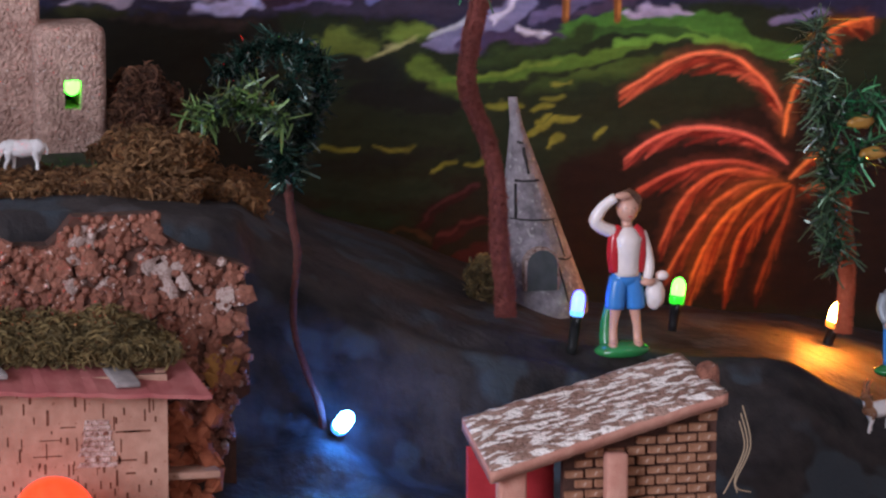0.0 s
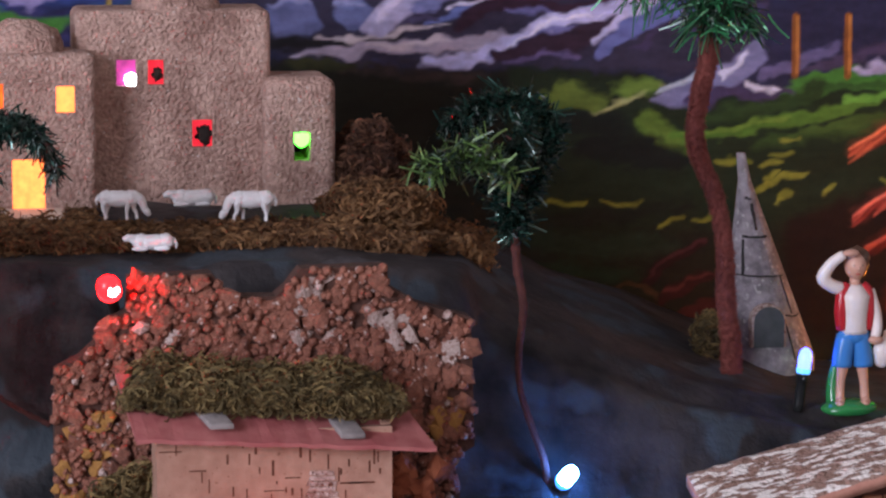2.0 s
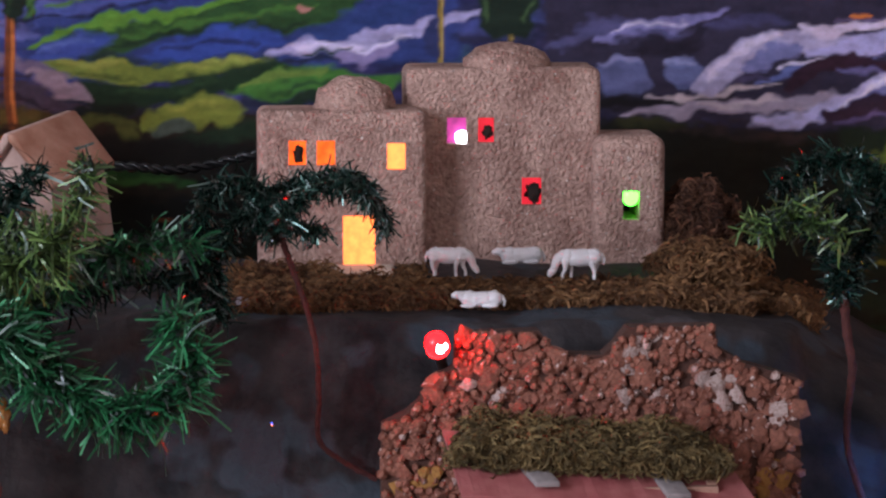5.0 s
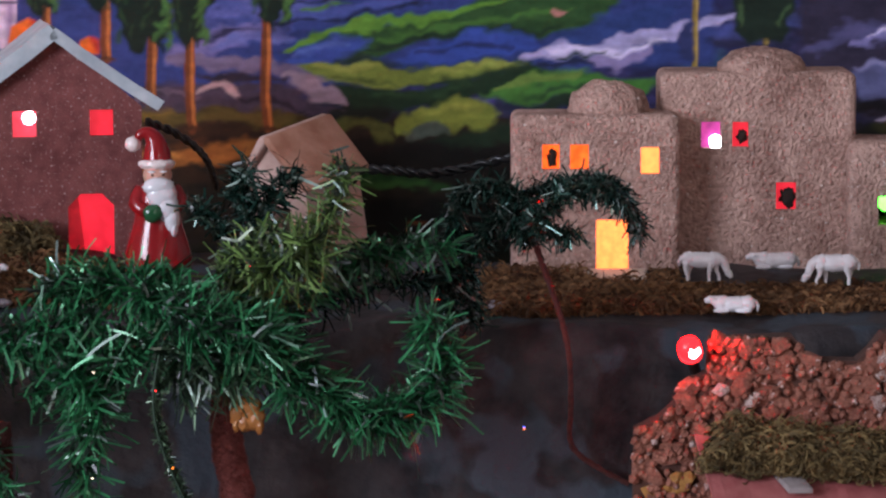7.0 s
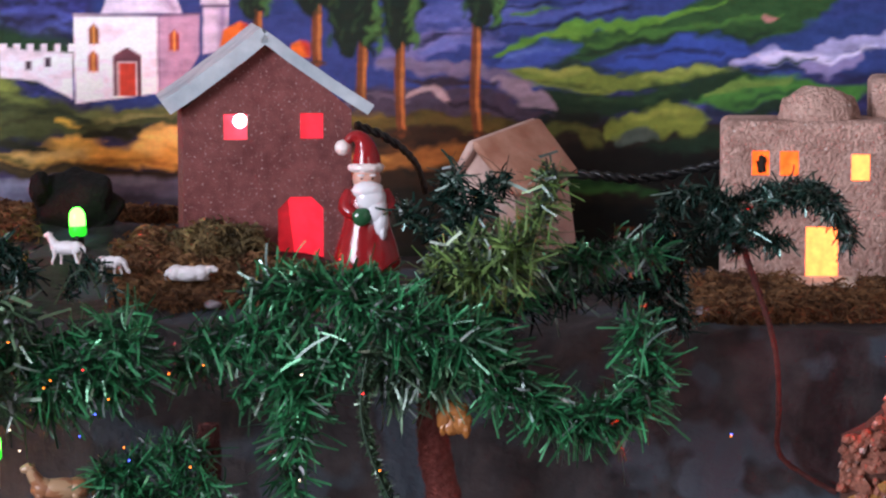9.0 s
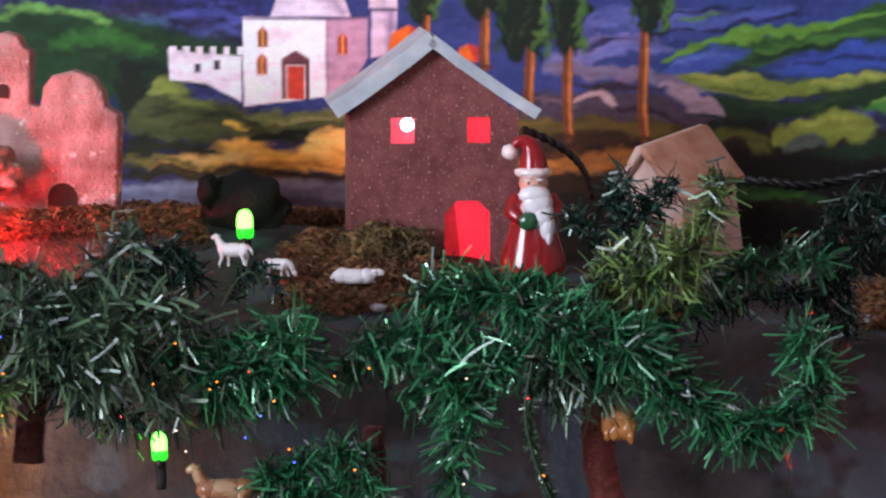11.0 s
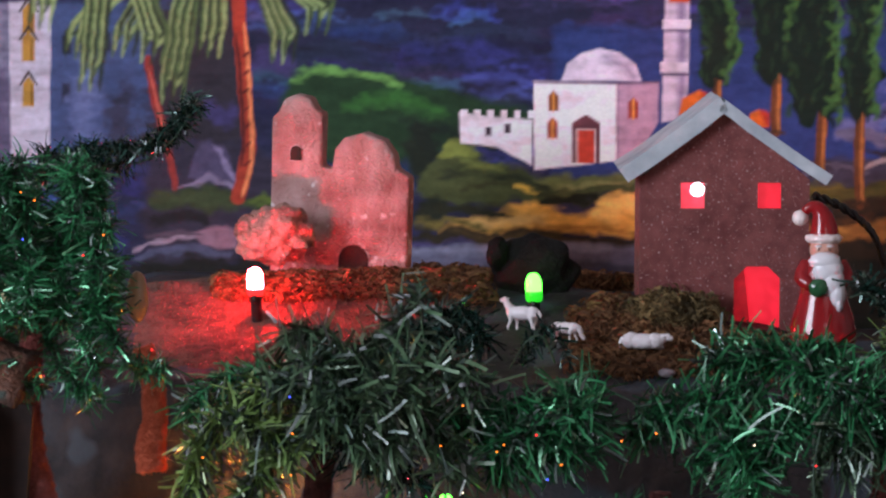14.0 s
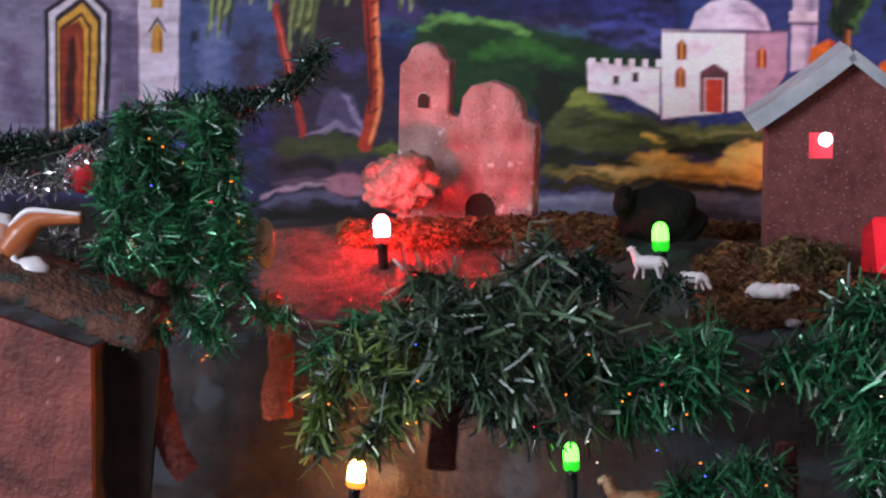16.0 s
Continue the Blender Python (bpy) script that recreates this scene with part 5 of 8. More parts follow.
def film(hole, y, kind, parent, grow=0.06, name="window_pane", label=""):
    bm = bmesh.new()
    x0, x1, z0, z1 = hole
    box(bm, x0 - grow, x1 + grow, y, y + 0.08, z0 - grow, z1 + grow)
    return part(name, bm, PANE[kind] if kind in PANE else kind, parent, label or kind + " lit film", smooth=False)


def plaster_town():
    Y = 2.13
    A0, B0 = 15.67, -26.03
    town = thing("plaster_town", "sand-coloured rough plaster town with domes and lit windows", "model building", Matrix.Translation(spot(A0, B0, Y)), Y)

    def h(a0, b1, a1, b0, dy=0.0):
        k = 1 + dy / 200
        return (a0 * k - A0, a1 * k - A0, b0 * k - B0, b1 * k - B0)
    w1, w2, w3 = h(5.49, -18.63, 6.53, -20.11), h(7.15, -18.64, 8.26, -20.13), h(11.34, -18.82, 12.44, -20.41)
    door = h(8.70, -23.13, 10.62, -26.16)
    lx0, lx1, lz0, lz1 = h(3.69, -16.68, 13.68, -26.14)
    soft_block("wing", lx0, lx1, 0, 5, -1.2, lz1 - 0.2, [w1, w2, w3, door], PLASTER, town)
    for q, k in ((w1, "orange"), (w2, "orange"), (w3, "yellow")):
        film(q, 0.6, k, town)
    film(door, 0.5, "yellow", town, name="door_pane")
    bm = bmesh.new()
    ball(bm, ((w1[0] + w1[1]) / 2 + 0.1, 0.5, (w1[2] + w1[3]) / 2 - 0.1), (0.24, 0.1, 0.5), 3, 0.9, 2.5)
    part("wick", bm, DARKHOLE, town, "dark leaf behind the film")
    m1, m2, m3 = h(14.90, -17.31, 16.07, -18.87, 3.2), h(16.75, -17.33, 17.72, -18.82, 3.2), h(19.36, -20.93, 20.58, -22.57, 3.2)
    mx0, mx1, mz0, mz1 = h(12.51, -14.08, 24.08, -25.95, 3.2)
    soft_block("keep", mx0, mx1, 3.2, 8.6, -1.2, mz1 - 0.32, [m1, m2, m3], PLASTER, town)
    for q, k in ((m1, "magenta"), (m2, "red"), (m3, "red")):
        film(q, 3.8, k, town)
    for q, s in ((m2, 0.28), (m3, 0.42)):
        bm = bmesh.new()
        ball(bm, ((q[0] + q[1]) / 2 + 0.12, 3.7, (q[2] + q[3]) / 2 - 0.15), (s, 0.12, s * 1.3), 3, 0.9, 2.2)
        part("wick", bm, DARKHOLE, town, "dark bulb holder behind the film")
    bm = bmesh.new()
    ball(bm, (m1[1] - 0.28, 3.5, m1[2] + 0.35), (0.42, 0.3, 0.45), 2, 0.2)
    part("bulb", bm, BULB["pale"], town, "bluish white bulb in the opening")
    g = h(25.44, -21.81, 26.43, -23.49, 1.6)
    rx0, rx1, rz0, rz1 = h(23.70, -18.20, 28.01, -26.07, 1.6)
    soft_block("tower", rx0, rx1, 1.6, 7, -1.4, rz1 - 0.32, [g], PLASTER, town, 0.7)
    bm = bmesh.new()
    ball(bm, ((g[0] + g[1]) / 2, 2.0, g[3] - 0.3), ((g[1] - g[0]) * 0.52, 0.5, 0.62), 3, 0.1)
    part("bulb", bm, BULB["green"], town, "green bulb in the opening")
    for (ca, cb), (ra, rb), ry in (((9.36, -17.06), (11.84, -14.61), 2.0), ((18.40, -14.29), (21.10, -12.59), 2.3)):
        bm = bmesh.new()
        made = bmesh.ops.create_uvsphere(bm, u_segments=40, v_segments=26, radius=1)["verts"]
        for v in made:
            k = 1 + 0.09 * noise.noise(v.co * 2.6 + Vector((ca, 0, 0))) + 0.05 * noise.noise(v.co * 8)
            z = max(v.co.z, -0.2)
            v.co = Vector((v.co.x * (ra - ca) * k, v.co.y * ry * k, abs(z) ** (0.62 if ry < 2.2 else 0.85) * math.copysign(1, z) * (rb - cb) * k))
            dy = 2.6 if ry < 2.2 else 5.6
            v.co += Vector((ca * (1 + dy / 200) - A0, dy, cb * (1 + dy / 200) - B0 - 0.22))
        part("dome", bm, PLASTER, town, "rough rounded plaster dome")
    # doorstep coloured pale and tilted to show the door's pool of light
    bm = bmesh.new()
    fa, fb = 10.02, -26.35
    box(bm, fa - A0 - 1.9, fa - A0 + 1.7, -2.2, -0.02, -1.4, 0.06)
    for v in bm.verts:
        v.co.z -= 0.5 if v.co.y < -1 else 0
    bevelled(part("doorstep", bm, surface("lit_pale_step", (0.62, 0.54, 0.45), (0.78, 0.7, 0.6), 100, 0.8), town), 0.002)
    return town


plaster_town()


# ---- the brown card house and the small buff house ----
def card_house():
    Y = 2.12
    A0, B0 = -23.53, -25.32
    Yq = Y
    house = thing("card_house", "dark red-brown sanded card house with grey gable roof", "model house", Matrix.Translation(spot(A0, B0, Yq)) @ pose(0, 0, 0, 0, 0, 11), Yq)

    def h(a0, b1, a1, b0):
        return (a0 - A0, a1 - A0, b0 - B0, b1 - B0)
    w1, w2, d = h(-25.85, -16.52, -24.44, -18.07), h(-21.29, -16.51, -19.88, -18.06), h(-22.65, -21.51, -19.90, -25.44)
    x0, x1 = h(-28.29, -16.46, -18.21, -25.29)[:2]
    apex = (-23.41, -11.81)
    ez = -16.33 - B0
    bm = bmesh.new()
    holed(bm, x0, x1, -1.2, ez, 0, 6, [w1, w2, d])
    prism(bm, [(x0, ez), (x1, ez), (apex[0] - A0, apex[1] - B0)], 0, 6)
    for s, q in ((d[0], 1), (d[1], -1)):
        prism(bm, [(s, d[3] - 0.75), (s, d[3]), (s + q * 0.75, d[3])], 0.0, 0.5)
    part("wall_shell", bm, BROWN, house, smooth=False)
    # near-black panel in place of the shade inside the house
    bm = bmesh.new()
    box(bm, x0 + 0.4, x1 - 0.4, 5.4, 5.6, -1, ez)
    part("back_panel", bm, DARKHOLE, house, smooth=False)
    film(w1, 0.45, "rose", house)
    film(w2, 0.45, "red", house)
    film(d, 0.5, "red", house, name="door_pane")
    # left reveal of the doorway, its shade drawn as a dimmer red glow
    bm = bmesh.new()
    prism(bm, [(d[0], d[2]), (d[0] + 1.05, d[2]), (d[0] + 0.6, d[3]), (d[0], d[3])], 0.3, 0.45)
    part("door_reveal", bm, PANE["dim"], house, "slanted panel glowing dim red for the doorway's shaded reveal", smooth=False)
    bm = bmesh.new()
    ball(bm, (w1[1] - 0.42, 0.3, w1[3] - 0.42), (0.42, 0.25, 0.42), 2)
    part("bulb", bm, BULB["pale"], house, "white bulb in the window")
    ax, az = apex[0] - A0, apex[1] - B0
    for s, (ea, eb) in ((-1, (-29.33, -16.13)), (1, (-17.04, -16.27))):
        ex, e_z = ea - A0, eb - B0
        L = Vector((ex - ax, e_z - az))
        nrm = Vector((-L.y, L.x)).normalized()
        nrm = nrm if nrm.y > 0 else -nrm
        bm = bmesh.new()
        n = 8
        rows = []
        for k in range(n + 1):
            t = k / n
            p = Vector((ax, az)) + L * t
            p.y -= 0.12 * math.sin(math.pi * t) - 0.05 * noise.noise(Vector((k * 0.7, s, 0)))
            rows.append([bm.verts.new((p.x + nrm.x * w, y, p.y + nrm.y * w + (0.1 if y < 0 else 0))) for w, y in ((-0.5, -0.9), (0.45 if s < 0 else 0.2, -0.9), (0.45 if s < 0 else 0.2, 6.5), (-0.5, 6.5))])
        for a, b in zip(rows, rows[1:]):
            for k in range(4):
                bm.faces.new((a[k], a[(k + 1) % 4], b[(k + 1) % 4], b[k]))
        bm.faces.new(rows[0])
        bm.faces.new(rows[-1][::-1])
        bmesh.ops.recalc_face_normals(bm, faces=bm.faces[:])
        part("roof_slope", bm, ROOF, house, "grey painted card roof slope", smooth=False)
    return house


card_house()
BUFF = surface("buff_card", (0.44, 0.27, 0.22), (0.60, 0.42, 0.36), 90, 0.85, 0.4, 500)
BUFFROOF = surface("rusty_buff_card", (0.30, 0.125, 0.075), (0.50, 0.27, 0.19), 70, 0.85, 0.4, 500)


def buff_house():
    Y = 2.17
    A0, B0 = -9.78, -24.23
    ob = thing("buff_house", "small buff card house with rusty gable roof", "model house", Matrix.Translation(spot(A0, B0, Y)) @ pose(0, 0, 0, 11, 0, -42), Y)
    bm = bmesh.new()
    holed(bm, -2.3, 2.3, -1, 3.6, 0, 4.6, [(-0.8, 0.8, -1, 2.0)])
    prism(bm, [(-2.3, 3.6), (2.3, 3.6), (0, 5.9)], 0, 4.6)
    part("wall_shell", bm, BUFF, ob, smooth=False)
    # near-black panel seen through the doorway as its inner shade
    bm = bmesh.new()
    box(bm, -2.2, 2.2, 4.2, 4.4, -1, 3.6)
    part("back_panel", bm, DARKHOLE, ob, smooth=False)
    for s in (-1, 1):
        bm = bmesh.new()
        prism(bm, [(0, 5.95), (s * 2.85, 3.15), (s * 2.95, 3.45), (s * 0.35, 6.45), (0, 6.45)], -0.6, 5.0)
        bevelled(part("roof_slope", bm, BUFFROOF if s > 0 else BUFF, ob), 0.0015)
    return ob


buff_house()


# ---- the ruin with its bell tower, and the cone-shaped tower ----
RUIN = surface("weathered_rose_cork", (0.27, 0.11, 0.095), (0.50, 0.30, 0.275), 55, 0.8, 0.9, 420, (0.68, 0.55, 0.54), 75, 0.64, big=30, relief=0.0025)


def ruin():
    Y = 2.2
    A0, B0 = -46.65, -22.12
    ob = thing("ruined_church", "flat rose-coloured ruined church with bell tower", "model building", Matrix.Translation(spot(A0, B0, Y)), Y)
    out = [(-51.16, -22.85), (-50.95, -12.98), (-50.53, -12.63), (-50.17, -11.86), (-49.46, -11.58), (-48.58, -11.77), (-48.16, -12.59), (-47.77, -12.66), (-47.88, -15.93), (-47.24, -16.12),
           (-47.03, -14.88), (-46.47, -14.18), (-45.24, -13.86), (-44.01, -14.28), (-43.38, -15.16), (-43.24, -16.05), (-42.40, -16.52), (-42.60, -22.64)]
    pts = [(a - A0, b - B0) for a, b in out][::-1]
    bm = bmesh.new()
    prism(bm, pts, 0, 1.6)
    bevelled(part("front", bm, RUIN, ob), 0.0022, 3)
    for (a, b), w, hh, arch in (((-49.43, -15.13), 0.34, 0.45, True), ((-45.87, -22.24), 0.92, 2.6, True)):
        q = [(a - A0 - w, b - B0 - hh), (a - A0 + w, b - B0 - hh)] + [(a - A0 + w * math.cos(k * math.pi / 8), b - B0 + hh * 0.25 + w * math.sin(k * math.pi / 8)) for k in range(9)]
        # the arch is a near-black slab on the front, for an opening's shade
        for name, grow, y, mt in (("arch_rim", 1.14, -0.06, CORKW), ("arch", 1.0, -0.14, DARKHOLE)):
            bm = bmesh.new()
            cx, cz = a - A0, b - B0
            prism(bm, [((x - cx) * grow + cx, (z - cz) * grow + cz) for x, z in q], y, 0.2)
            part(name, bm, mt, ob, smooth=False)
    return ob


ruin()


def cone_tower():
    Y = 2.12
    A0, B0 = 55.46, -36.48
    ob = thing("cone_tower", "grey pointed stone tower with dark arched door", "model tower", Matrix.Translation(spot(A0, B0, Y)), Y)
    (ta, tb), (la, lb), (ra, rb) = (53.62, -23.79), (52.48, -36.42), (58.45, -36.38)
    tip = Vector((ta - A0, tb - B0))
    l, r = la - A0, ra - A0

    def ring(z, k=1.0):
        f = z / tip.y
        x0, x1 = l * (1 - f) + tip.x * f, r * (1 - f) + tip.x * f
        c, w = (x0 + x1) / 2, max((x1 - x0) / 2, 0.28) * k
        return c, w
    bm = bmesh.new()
    loops = []
    zs = [-0.9, 0.0, 1.6, 3.2, 4.8, 6.4, 8.0, 9.6, 11.0, tip.y]
    for z in zs:
        c, w = ring(max(z, 0))
        loops.append([bm.verts.new((c + w * math.cos(t) * (1 + 0.03 * noise.noise(Vector((t, z, 1)))), 2.5 + w * math.sin(t), z)) for t in np.linspace(0, 2 * math.pi, 29)[:-1]])
    for a, b in zip(loops, loops[1:]):
        for k in range(28):
            bm.faces.new((a[k], a[(k + 1) % 28], b[(k + 1) % 28], b[k]))
    bm.faces.new(loops[-1])
    part("cone", bm, STONE, ob)
    INK = surface("black_joint_paint", (0.012, 0.01, 0.01), (0.03, 0.025, 0.025), 200, 0.8)

    def on(z, t, k=1.012):
        c, w = ring(z, k)
        return Vector((c + w * math.cos(t), 2.5 + w * math.sin(t), z))
    for z, t0, t1, rr in ((2.7, -1.75, -0.55, 0.05), (5.2, -2.6, -0.7, 0.05), (7.6, -2.3, -1.0, 0.09), (9.9, -2.0, -1.4, 0.08)):
        bm = bmesh.new()
        tube(bm, [on(z + 0.12 * noise.noise(Vector((t * 3, z, 0))), t) for t in np.linspace(t0, t1, 9)], rr, 5, bump=0.5)
        part("joint", bm, INK, ob, "black painted masonry joint")
    for t, z0, z1 in ((-1.2, 0.1, 2.6), (-0.9, 2.8, 5.1), (-2.3, 5.3, 7.4), (-1.5, 8.0, 9.6)):
        bm = bmesh.new()
        tube(bm, [on(z, t) for z in np.linspace(z0, z1, 5)], 0.05 if z0 < 5 else 0.09, 5, bump=0.5)
        part("joint", bm, INK, ob, "black painted masonry joint")
    cx = 54.83 - A0
    for name, g, y, mt in (("door_rim", 1.16, 0.10, CORKW), ("door", 1.0, 0.0, surface("slate_paint", (0.05, 0.055, 0.06), (0.09, 0.09, 0.1), 120, 0.8))):
        bm = bmesh.new()
        w = 0.95 * g
        prism(bm, [(cx - w, 0.9), (cx + w, 0.9)] + [(cx + w * math.cos(k * math.pi / 8), 2.5 + w * math.sin(k * math.pi / 8)) for k in range(9)], y - 0.35, y + 1.2)
        part(name, bm, mt, ob, smooth=False)
    return ob


cone_tower()


# ---- the cork ruin and the hut before it ----
def inside(x, z, pts):
    hit = False
    for k in range(len(pts)):
        (x0, z0), (x1, z1) = pts[k], pts[(k + 1) % len(pts)]
        if (z0 > z) != (z1 > z) and x < (x1 - x0) * (z - z0) / (z1 - z0) + x0:
            hit = not hit
    return hit


def cork_ruin():
    Y = 1.87
    A0, B0 = 23.47, -41.09
    ob = thing("cork_ruin", "ruined wall of coarse cork granules, partly whitewashed", "model wall", Matrix.Translation(spot(A0, B0, Y)), Y)
    out = [(10.70, -42.51), (10.82, -35.91), (12.31, -35.15), (13.26, -34.31), (13.94, -32.96), (15.23, -32.36), (15.38, -30.25), (20.40, -30.09), (21.15, -31.03), (21.76, -31.59), (24.32, -31.64),
           (25.01, -31.03), (25.86, -29.95), (31.15, -29.90), (31.37, -31.21), (33.10, -32.28), (36.44, -33.24), (36.72, -41.41), (35.26, -42.25), (35.80, -44.20)]
    pts = [(a - A0, b - B0) for a, b in out]
    pts[0] = (pts[0][0], -8.0)
    pts.append((pts[-1][0], -8.0))
    bm = bmesh.new()
    mid = [sum(p[k] for p in pts) / len(pts) for k in (0, 1)]
    prism(bm, [((x - mid[0]) * 0.985 + mid[0], (z - mid[1]) * 0.978 + mid[1]) for x, z in pts][::-1], 0.3, 2.0)
    part("core", bm, CORKGAP, ob, "dark cork binder", smooth=False)
    u = UNIT[ob.name]
    chunks = {}
    for mt in (CORK, CORKW, CORKY):
        chunks[mt.name] = []
        for k in range(7):
            bm = bmesh.new()
            ball(bm, (0, 0, 0), (1, 0.6, 1), 1, 0.9, 1.3)
            for v in bm.verts:
                v.co.x *= random.uniform(0.9, 1.1)
            chunks[mt.name].append(mesh_of("granule", bm, mt, u, False))
    rng = random.Random(4)
    count, small = 0, []
    z = -3.4
    row = 0
    while z < 12:
        x = pts[0][0] + 0.3 + 0.45 * (row % 2)
        while x < 14:
            px, pz = x + rng.uniform(-0.25, 0.25), z + rng.uniform(-0.22, 0.22)
            if all(inside(px + d * 0.3, pz + e * 0.3, pts) for d, e in ((-1, 0), (1, 0), (0, -1), (0, 1))) and not (abs(px - 0.2) < 7.4 and pz < 2.2):
                white = (px > 1.5 and pz > 4.6 or -8 < px < 1 and 5.6 < pz < 8) and noise.noise(Vector((px * 0.45, pz * 0.6, 7))) > (0.02 if px > 1.5 else 0.25) and rng.random() < 0.75
                ochre = (pz < 2.6 and (px < -8.5 or px > 9.5)) and rng.random() < 0.45
                if count < 300:
                    g = new("granule", rng.choice(chunks[CORKW.name if white else CORKY.name if ochre else CORK.name]))
                    g.parent = ob
                    s = rng.uniform(0.5, 0.78)
                    g.matrix_basis = Matrix.LocRotScale((px * u, rng.uniform(-0.1, 0.45) * u, pz * u), Euler((rng.uniform(-0.3, 0.3), rng.uniform(0, 6.3), rng.uniform(-0.3, 0.3))), (s, s * 0.6, s * rng.uniform(0.65, 1.0)))
                    count += 1
                else:
                    small.append((px, pz, 0.55))
            for _ in range(4):
                qx, qz = px + rng.uniform(-0.6, 0.6), pz + rng.uniform(-0.5, 0.5)
                if all(inside(qx + d * 0.2, qz + e * 0.2, pts) for d, e in ((-1, 0), (1, 0), (0, -1), (0, 1))):
                    small.append((qx, qz, rng.uniform(0.2, 0.36)))
            x += 0.98
        z += 0.86
        row += 1
    for name, pick, mt in (("granule_fill", lambda k: k % 31 != 0, CORK), ("pale_granule_fill", lambda k: k % 31 == 0, CORKW)):
        bm = bmesh.new()
        for k, (x, zz, s) in enumerate(small):
            if pick(k):
                t = bmesh.ops.create_icosphere(bm, subdivisions=1, radius=s)["verts"]
                for v in t:
                    v.co = Vector((v.co.x * rng.uniform(0.8, 1.2) + x, v.co.y * 1.4 + 0.2, v.co.z * rng.uniform(0.8, 1.2) + zz))
        part(name, bm, mt, ob, "small cork crumbs between the granules", smooth=False, kind="stuff")
    return ob


cork_ruin()


def cork_hut():
    Y = 1.80
    A0, B0 = 23.97, -45.32
    ob = thing("cork_hut", "hut of smooth cork sheet with red card roof", "model house", Matrix.Translation(spot(A0, B0, Y)), Y)

    def L(a, b):
        return a - A0, b - B0
    x0, z1 = L(17.02, -40.11)
    x1 = L(31.36, -41.05)[0]
    bm = bmesh.new()
    holed(bm, x0, x1, -12, z1 + 0.3, 0, 0.6, [(-2.6, -0.4, -12, -2.6)])
    part("front_wall", bm, CORKFLAT, ob, smooth=False)
    for s, xx in (("side_wall", x0), ("side_wall", x1 - 0.6)):
        bm = bmesh.new()
        prism_x = [(0.62, -12), (3.4, -12), (3.4, z1 + 2.2), (0.62, z1 + 0.4)]
        v0 = [bm.verts.new((xx, y, z)) for y, z in prism_x]
        v1 = [bm.verts.new((xx + 0.6, y, z)) for y, z in prism_x]
        bm.faces.new(v0), bm.faces.new(v1[::-1])
        for k in range(4):
            bm.faces.new((v0[k], v1[k], v1[(k + 1) % 4], v0[(k + 1) % 4]))
        bmesh.ops.recalc_face_normals(bm, faces=bm.faces[:])
        part(s, bm, CORKFLAT, ob, smooth=False)
    # short dark nicks cut in the sheet
    DARK = surface("dark_cork_nick", (0.10, 0.035, 0.02), (0.16, 0.06, 0.035), 200, 0.9)
    rng = random.Random(8)
    bm = bmesh.new()
    for k in range(120):
        x, z = rng.uniform(x0 + 0.3, x1 - 0.3), rng.uniform(-4.5, z1 - 0.1)
        if rng.random() < 0.85:
            w, h = rng.uniform(0.03, 0.08), rng.uniform(0.2, 1.0)
        else:
            w, h = rng.uniform(0.3, 0.9), rng.uniform(0.05, 0.12)
        box(bm, x - w, x + w, -0.03, 0.05, z - h / 2, z + h / 2)
    part("nick_pattern", bm, DARK, ob, "short dark nicks in the cork", smooth=False, kind="stuff")
    cx, cz = L(27.01, -43.86)
    bm = bmesh.new()
    for k in range(9):
        zz = cz + 1.3 - 0.33 * k
        w = rng.uniform(0.7, 1.2)
        prism(bm, [(cx - w, zz - 0.12), (cx + w, zz - 0.16), (cx + w * 1.05, zz + 0.1), (cx - w * 0.9, zz + 0.14)], -0.08, 0.05)
    part("whitewash", bm, CORKW, ob, "whitewashed patch", smooth=False, kind="stuff")
    # roof card, tipped towards the viewer
    f0, f1, b0, b1 = L(15.84, -40.31), L(34.12, -41.39), L(14.61, -36.66), L(31.96, -38.97)
    bm = bmesh.new()
    n = 24
    rows = []
    for k in range(n + 1):
        t = k / n
        fx, bx = f0[0] * (1 - t) + f1[0] * t, b0[0] * (1 - t) + b1[0] * t
        fz = f0[1] * (1 - t) + f1[1] * t + 0.06 * rng.uniform(-1, 1)
        bz = b0[1] * (1 - t) + b1[1] * t
        rows.append([bm.verts.new(((A0 + x) * (1 + y / 200) - A0, y, (B0 + z) * (1 + y / 200) - B0)) for x, y, z in ((fx, -1.5, fz - 0.1), (fx, -1.5, fz + 0.15), (bx, 3.6, bz + 0.6), (bx, 3.6, bz + 0.3))])
    for a, b in zip(rows, rows[1:]):
        for k in range(4):
            bm.faces.new((a[k], a[(k + 1) % 4], b[(k + 1) % 4], b[k]))
    bm.faces.new(rows[0]), bm.faces.new(rows[-1][::-1])
    bmesh.ops.recalc_face_normals(bm, faces=bm.faces[:])
    part("roof", bm, REDPAPER, ob, "red painted card roof", smooth=False)
    for (a, b), (a2, b2) in (((19.53, -38.03), (21.01, -39.70)), ((27.74, -38.83), (29.01, -40.54))):
        p, q = L(a, b), L(a2, b2)
        bm = bmesh.new()
        v = box(bm, -0.75, 0.75, -0.18, 0.18, 0, 1)
        for w in v:
            t = w.co.z
            w.co = Vector((p[0] * (1 - t) + q[0] * t + w.co.x, 2.2 * (1 - t) - 1.2 * t, p[1] * (1 - t) + q[1] * t + 0.15 + w.co.y))
            k = 1 + w.co.y / 200
            w.co.x, w.co.z = (A0 + w.co.x) * k - A0, (B0 + w.co.z) * k - B0
        bmesh.ops.recalc_face_normals(bm, faces=bm.faces[:])
        bevelled(part("plank", bm, GREYW, ob, "grey weathered plank on the roof"), 0.0008)
